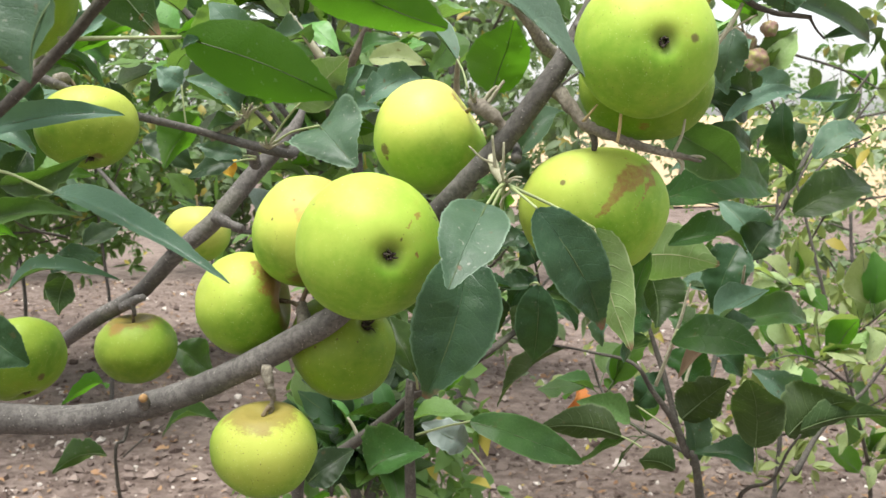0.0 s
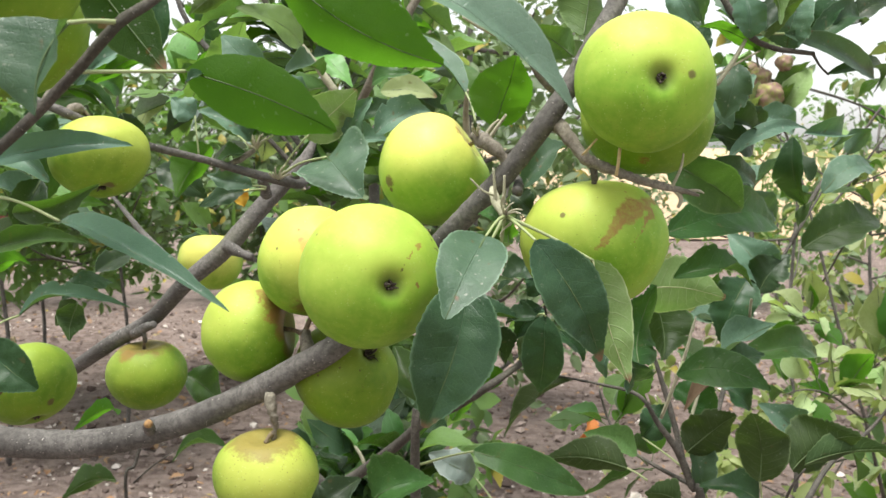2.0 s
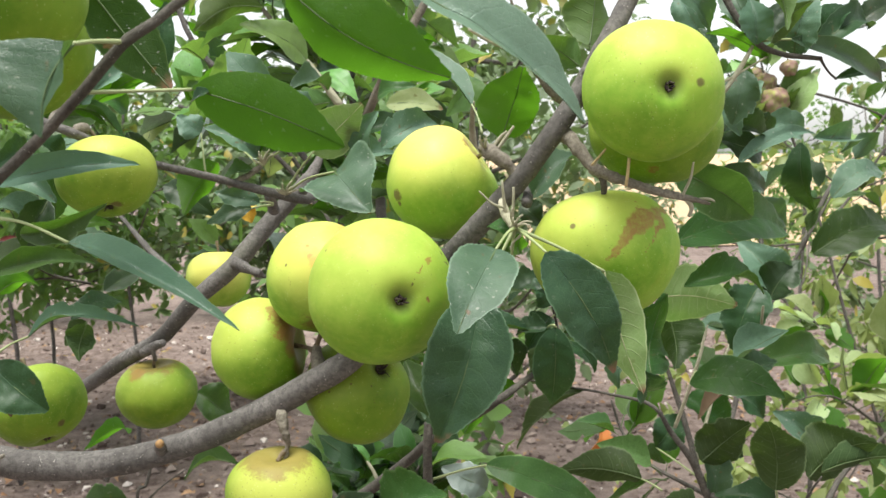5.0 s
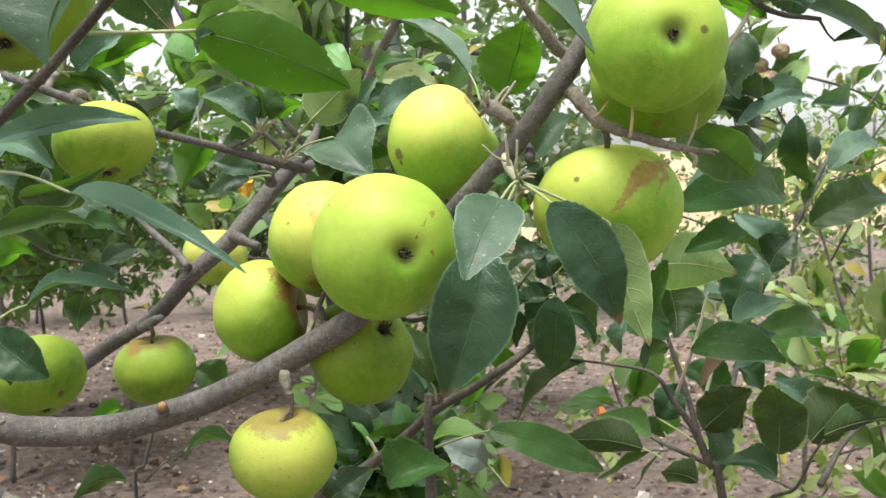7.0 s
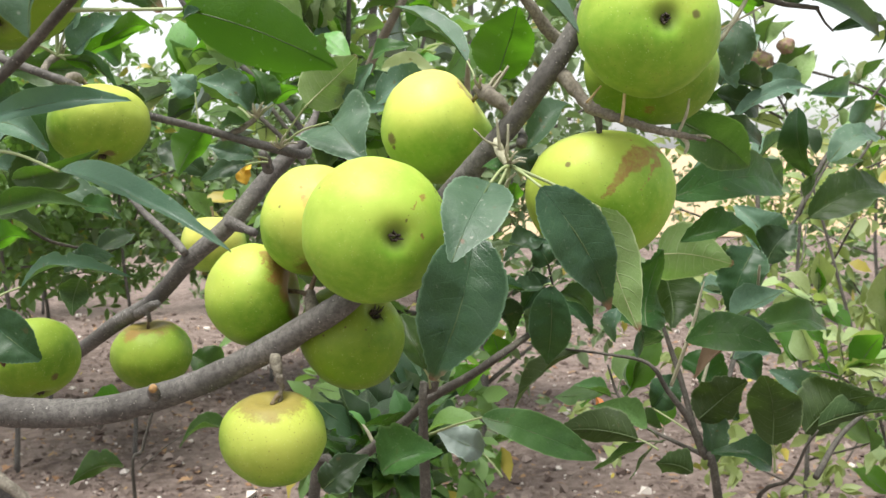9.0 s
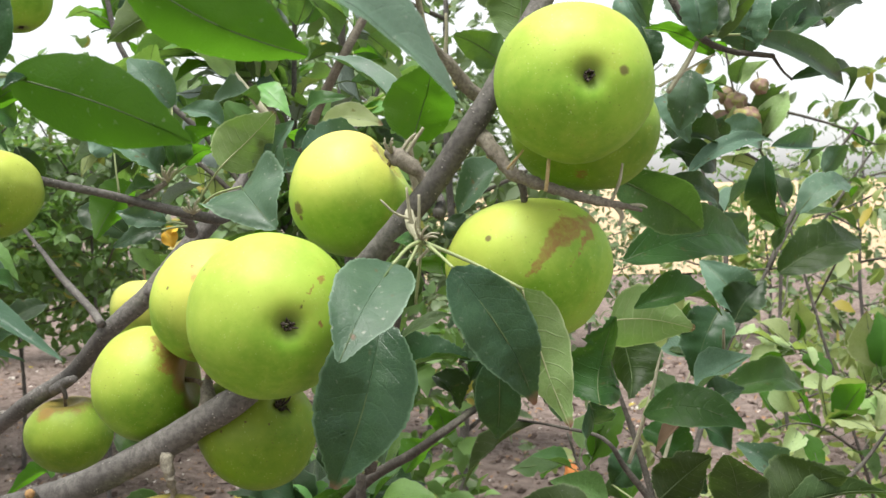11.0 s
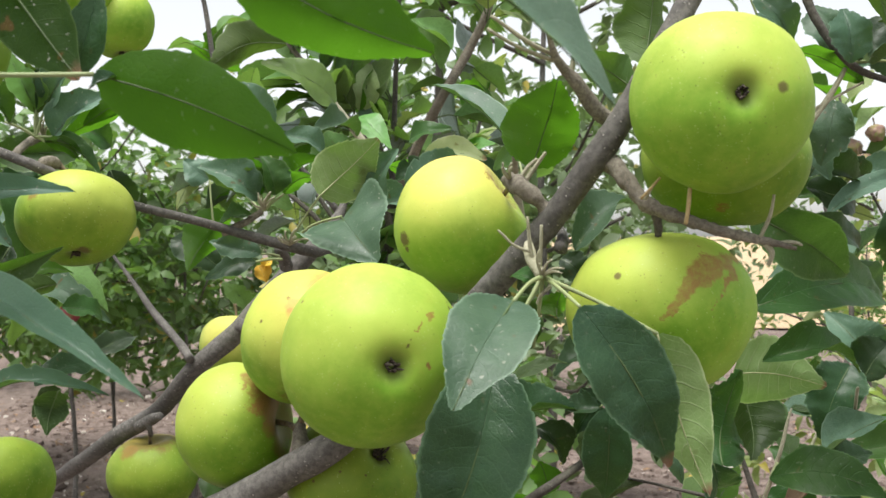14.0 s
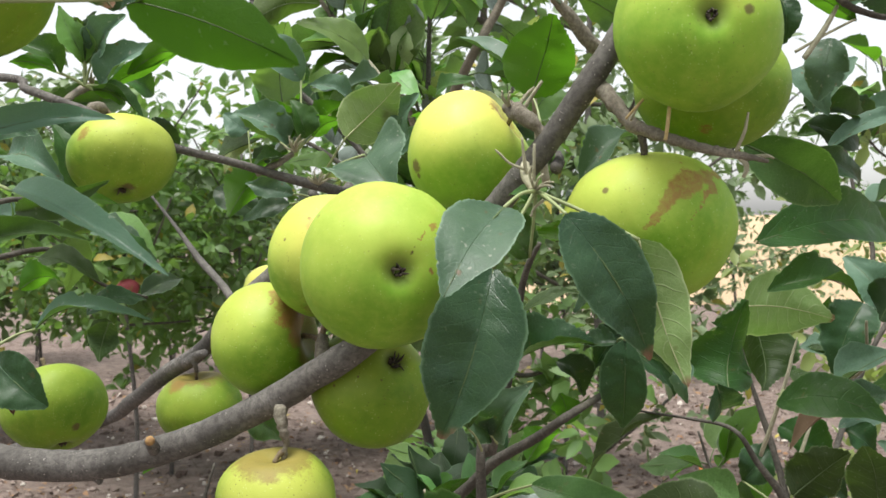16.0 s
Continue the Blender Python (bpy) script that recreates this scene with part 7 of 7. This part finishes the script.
rod("sucker", row, BARK_GREEN, rear_tree, sides=6, seed=10)
leafy(rear_tree, row, 13, 0.058, ("top", "mid", "mid", "under", "back", "mid"), 110, start=0.05, lift=0.5)
row = [(-0.0823, 1.8336, 0.5619, 0.0035), (-0.1030, 1.8435, 0.6698, 0.0030), (-0.1104, 1.8027, 0.7711, 0.0019)]
rod("sucker", row, BARK_GREEN, rear_tree, sides=6, seed=11)
leafy(rear_tree, row, 13, 0.058, ("top", "mid", "mid", "under", "back", "mid"), 111, start=0.05, lift=0.5)
row = [(-0.1388, 1.6896, 0.6430, 0.0032), (-0.1126, 1.7012, 0.7608, 0.0027), (-0.1364, 1.6602, 0.8625, 0.0018)]
rod("sucker", row, BARK_GREEN, rear_tree, sides=6, seed=12)
leafy(rear_tree, row, 13, 0.058, ("top", "mid", "mid", "under", "back", "mid"), 112, start=0.05, lift=0.5)
# low bush in shade; the shade is put in through dark leaf colours
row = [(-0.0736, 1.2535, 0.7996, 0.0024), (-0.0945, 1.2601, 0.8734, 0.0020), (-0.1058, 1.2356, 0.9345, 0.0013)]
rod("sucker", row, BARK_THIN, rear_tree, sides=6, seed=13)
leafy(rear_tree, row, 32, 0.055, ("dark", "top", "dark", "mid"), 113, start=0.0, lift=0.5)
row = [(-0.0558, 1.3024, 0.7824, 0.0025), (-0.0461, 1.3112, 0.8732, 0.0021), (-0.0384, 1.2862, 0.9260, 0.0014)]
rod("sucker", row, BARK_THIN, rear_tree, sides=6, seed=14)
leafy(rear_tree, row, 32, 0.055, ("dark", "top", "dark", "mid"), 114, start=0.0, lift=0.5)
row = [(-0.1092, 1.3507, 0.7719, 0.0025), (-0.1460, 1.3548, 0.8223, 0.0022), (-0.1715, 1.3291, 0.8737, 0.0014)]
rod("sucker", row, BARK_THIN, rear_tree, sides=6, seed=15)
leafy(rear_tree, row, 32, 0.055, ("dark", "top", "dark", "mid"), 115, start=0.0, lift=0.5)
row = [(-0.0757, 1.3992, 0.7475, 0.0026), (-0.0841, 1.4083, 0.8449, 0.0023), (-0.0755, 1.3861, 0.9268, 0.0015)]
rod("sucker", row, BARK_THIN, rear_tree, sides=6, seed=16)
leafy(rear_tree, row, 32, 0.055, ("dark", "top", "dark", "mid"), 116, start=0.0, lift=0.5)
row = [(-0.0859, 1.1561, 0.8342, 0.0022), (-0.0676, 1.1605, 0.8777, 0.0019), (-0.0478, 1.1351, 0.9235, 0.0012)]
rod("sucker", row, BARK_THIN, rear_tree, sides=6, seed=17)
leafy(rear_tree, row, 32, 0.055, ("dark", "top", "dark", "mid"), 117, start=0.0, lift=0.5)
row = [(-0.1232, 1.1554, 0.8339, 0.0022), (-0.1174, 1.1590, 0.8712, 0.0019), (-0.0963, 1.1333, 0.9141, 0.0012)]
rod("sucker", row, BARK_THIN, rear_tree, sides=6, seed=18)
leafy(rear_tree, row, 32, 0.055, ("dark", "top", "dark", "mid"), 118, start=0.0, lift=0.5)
row = [(-0.1919, 1.4897, 1.1946, 0.0035), (-0.2720, 1.5482, 1.2963, 0.0032), (-0.3484, 1.6057, 1.3882, 0.0025), (-0.4240, 1.6130, 1.4787, 0.0017)]
rod("twig", row, BARK_THIN, rear_tree, sides=6, seed=19)
leafy(rear_tree, row, 34, 0.058, ("mid", "back", "mid", "top", "glaze"), 119, start=0.15, lift=0.5)
row = [(-0.1296, 1.4909, 1.1950, 0.0035), (-0.1618, 1.5013, 1.3111, 0.0031), (-0.1938, 1.5095, 1.4039, 0.0023), (-0.2101, 1.5166, 1.4813, 0.0016)]
rod("twig", row, BARK_THIN, rear_tree, sides=6, seed=20)
leafy(rear_tree, row, 30, 0.058, ("mid", "back", "mid", "top", "under"), 120, start=0.15, lift=0.5)
row = [(-0.4561, 0.9411, 1.1713, 0.0028), (-0.4248, 0.9952, 1.1772, 0.0022), (-0.4033, 1.0478, 1.1428, 0.0018), (-0.3824, 1.1005, 1.1270, 0.0014)]
rod("twig", row, BARK_THIN, tree, sides=6, seed=21)
leafy(tree, row, 4, 0.065, ("glaze", "top", "glaze", "mid", "dark"), 121, start=0.1, lift=0.5)
row = [(-0.4367, 0.8934, 1.2143, 0.0026), (-0.4276, 0.9449, 1.2224, 0.0021), (-0.4097, 0.9973, 1.2116, 0.0017)]
rod("twig", row, BARK_THIN, tree, sides=6, seed=22)
leafy(tree, row, 5, 0.07, ("glaze", "top", "glaze", "mid", "dark"), 122, start=0.1, lift=0.5)
row = [(0.3723, 1.1939, 1.1477, 0.0031), (0.4192, 1.2507, 1.2083, 0.0026), (0.4690, 1.3055, 1.2471, 0.0020), (0.5090, 1.3114, 1.3012, 0.0017)]
rod("twig", row, BARK_THIN, sapling, sides=6, seed=23)
leafy(sapling, row, 8, 0.052, ("glaze", "top", "glaze", "mid", "dark"), 123, start=0.0, lift=0.5)
row = [(0.2927, 1.1303, 1.0208, 0.0030), (0.3286, 1.1937, 1.1536, 0.0025), (0.3156, 1.1988, 1.2094, 0.0019), (0.3026, 1.2050, 1.2775, 0.0016)]
rod("twig", row, BARK_THIN, sapling, sides=6, seed=24)
leafy(sapling, row, 5, 0.05, ("glaze", "top", "glaze", "mid", "dark"), 124, start=0.2, lift=0.5)
row = [(0.3245, 0.9708, 0.9221, 0.0031), (0.3671, 1.0244, 0.9493, 0.0025), (0.4237, 1.0775, 0.9693, 0.0020), (0.4520, 1.0812, 1.0036, 0.0014)]
rod("twig", row, BARK_THIN, sapling, sides=6, seed=25)
leafy(sapling, row, 4, 0.045, ("glaze", "top", "under"), 125, start=0.0, lift=0.5)
row = [(0.2124, 0.9219, 0.9575, 0.0022), (0.1762, 1.0218, 0.9587, 0.0016), (0.1610, 1.0732, 0.9731, 0.0014), (0.1493, 1.0762, 1.0071, 0.0011)]
rod("twig", row, BARK_THIN, sapling, sides=6, seed=26)
leafy(sapling, row, 10, 0.05, ("back", "top", "under"), 126, start=0.1, lift=0.5)

# ---- a thin tree with pale, yellowing leaves ----
pale_tree = thing("apple_tree", (0.95, 2.35, 0.0), "thin apple tree with pale yellowing leaves and shrivelled fruit", "tree")
row = [(0.9500, 2.3500, -0.0500, 0.0060), (0.9300, 2.2800, 0.4000, 0.0050), (0.8058, 2.0605, 0.6697, 0.0033), (0.7439, 2.0800, 0.8863, 0.0033), (0.6939, 2.1195, 1.1016, 0.0028), (0.6575, 2.1635, 1.2548, 0.0028), (0.6033, 2.1842, 1.3772, 0.0022), (0.5797, 2.1954, 1.4998, 0.0022)]
rod("trunk", row, BARK_THIN, pale_tree, sides=6, seed=27)
leafy(pale_tree, row, 34, 0.078, ("yellow", "under", "pale", "yellow", "back"), 127, start=0.15, lift=0.5)
row = [(0.7439, 2.0800, 0.8863, 0.0027), (0.6724, 1.9823, 0.9293, 0.0021), (0.6202, 1.9333, 0.9522, 0.0015)]
rod("twig", row, BARK_THIN, pale_tree, sides=6, seed=28)
leafy(pale_tree, row, 12, 0.078, ("yellow", "under", "pale", "yellow", "back"), 128, start=0.1, lift=0.5)
row = [(0.7665, 2.0722, 0.7997, 0.0027), (0.7820, 1.9780, 0.8629, 0.0021), (0.8021, 1.8844, 0.9319, 0.0015)]
rod("twig", row, BARK_THIN, pale_tree, sides=6, seed=29)
leafy(pale_tree, row, 15, 0.085, ("yellow", "under", "pale", "yellow", "back"), 129, start=0.1, lift=0.5)
row = [(0.7834, 2.0663, 0.7347, 0.0027), (0.6552, 1.8714, 0.8227, 0.0020), (0.5791, 1.7726, 0.8543, 0.0014), (0.5418, 1.7710, 0.8447, 0.0009)]
rod("twig", row, BARK_THIN, pale_tree, sides=6, seed=30)
leafy(pale_tree, row, 15, 0.085, ("yellow", "under", "pale", "yellow", "back"), 130, start=0.1, lift=0.5)
row = [(0.6939, 2.1195, 1.1016, 0.0033), (0.7698, 2.1583, 1.1778, 0.0028), (0.8552, 2.2185, 1.2676, 0.0023), (0.9229, 2.2273, 1.3477, 0.0017)]
rod("twig", row, BARK_THIN, pale_tree, sides=6, seed=31)
leafy(pale_tree, row, 18, 0.065, ("yellow", "under", "pale", "yellow", "back"), 131, start=0.1, lift=0.5)
row = [(0.6088, 2.1854, 1.3884, 0.0034), (0.7043, 2.1850, 1.3668, 0.0028), (0.8055, 2.1837, 1.3340, 0.0022), (0.8844, 2.1810, 1.2899, 0.0017)]
rod("twig", row, BARK_THIN, pale_tree, sides=6, seed=32)
leafy(pale_tree, row, 9, 0.05, ("yellow", "under", "pale", "yellow", "back"), 132, start=0.3, lift=0.5)
row = [(0.6349, 2.1652, 1.2768, 0.0028), (0.5676, 2.1682, 1.3208, 0.0022), (0.5221, 2.1758, 1.4094, 0.0017)]
rod("twig", row, BARK_THIN, pale_tree, sides=6, seed=33)
leafy(pale_tree, row, 10, 0.05, ("yellow", "under", "pale", "yellow", "back"), 133, start=0.1, lift=0.5)
apple((0.6085, 2.1519, 1.3535), 0.0253, (0.1149, -0.1948, -0.9741), "shrivelled brown mummified apple", skin=dict(yellow=0.2, russet=0.3, deep=0.6, dead=1.0), tall=1.1, lump=0.2, category="shrivelled apple")
apple((0.5976, 2.1852, 1.3883), 0.0214, (0.1149, -0.1948, -0.9741), "shrivelled brown mummified apple", skin=dict(yellow=0.2, russet=0.3, deep=0.6, dead=1.0), tall=1.1, lump=0.2, category="shrivelled apple")
apple((0.5859, 2.2068, 1.4064), 0.0183, (0.1149, -0.1948, -0.9741), "shrivelled brown mummified apple", skin=dict(yellow=0.2, russet=0.3, deep=0.6, dead=1.0), tall=1.1, lump=0.2, category="shrivelled apple")
apple((0.6367, 2.1585, 1.4176), 0.0158, (0.1149, -0.1948, -0.9741), "shrivelled brown mummified apple", skin=dict(yellow=0.2, russet=0.3, deep=0.6, dead=1.0), tall=1.1, lump=0.2, category="shrivelled apple")
apple((0.5701, 2.1921, 1.3607), 0.0161, (0.1149, -0.1948, -0.9741), "shrivelled brown mummified apple", skin=dict(yellow=0.2, russet=0.3, deep=0.6, dead=1.0), tall=1.1, lump=0.2, category="shrivelled apple")
row = [(0.1982, 0.9049, 0.9925, 0.0019), (0.2231, 0.9590, 1.0293, 0.0015), (0.2447, 1.0028, 1.0625, 0.0013), (0.2677, 1.0359, 1.0897, 0.0011)]
rod("twig", row, BARK_GREEN, sapling, sides=6, seed=34)
leafy(sapling, row, 3, 0.05, ("dark", "glaze", "top", "dark", "under"), 134, start=0.1, lift=0.5)

# ---- the orchard behind ----
scatter_clods()
scatter_litter()
orchard_tree((-0.20, 2.75, 0), 2.3, 0.22, 1600, 0.07, FAR_GREEN, 11, "leafy green apple tree with low suckers in the soil", low=0.1, spread=0.10)
orchard_tree((-1.35, 4.3, 0), 1.7, 0.55, 1200, 0.06, FAR_DULL_HAZE, 17, "leafy green apple tree behind the first one", low=0.85, spread=0.12, girth=0.010)
orchard_tree((-1.75, 4.1, 0), 1.7, 0.7, 2600, 0.065, FAR_GREEN, 12, "leafy green apple tree in the next row", low=0.8, spread=0.12, girth=0.012)
orchard_tree((0.05, 3.9, 0), 2.5, 0.8, 1800, 0.065, FAR_DULL_HAZE, 13, "leafy apple tree in the next row", low=0.3)
orchard_tree((1.0, 3.2, 0), 1.35, 0.55, 900, 0.06, FAR_PALE, 14, "thin apple tree with yellowing pale leaves", low=0.2, spread=0.14, girth=0.009)
orchard_tree((1.75, 4.6, 0), 1.5, 0.7, 1100, 0.06, FAR_DULL_HAZE, 15, "thin apple tree with sparse leaves", low=0.3, girth=0.012)
for k in range(5):
    orchard_tree((-3.9 + 0.95 * k, 5.4 + 0.35 * math.sin(k * 2.6), 0), 1.75 + 0.25 * math.sin(k * 1.9), 0.75, 3600, 0.075, FAR_GREEN if k == 2 else FAR_DULL_HAZE, 50 + k, "bushy apple tree in an orchard row", low=0.66, spread=0.15, girth=0.012)
for k in range(9):
    orchard_tree((-6.2 + 1.45 * k, 8.6 + 0.3 * math.sin(k * 2.1), 0), 1.75 + 0.25 * math.sin(k * 1.7), 0.8, 2400, 0.06, FAR_DULL_HAZE if k % 2 else FAR_GREEN, 30 + k, "low apple tree in a far orchard row", low=0.3, spread=0.2, girth=0.013)
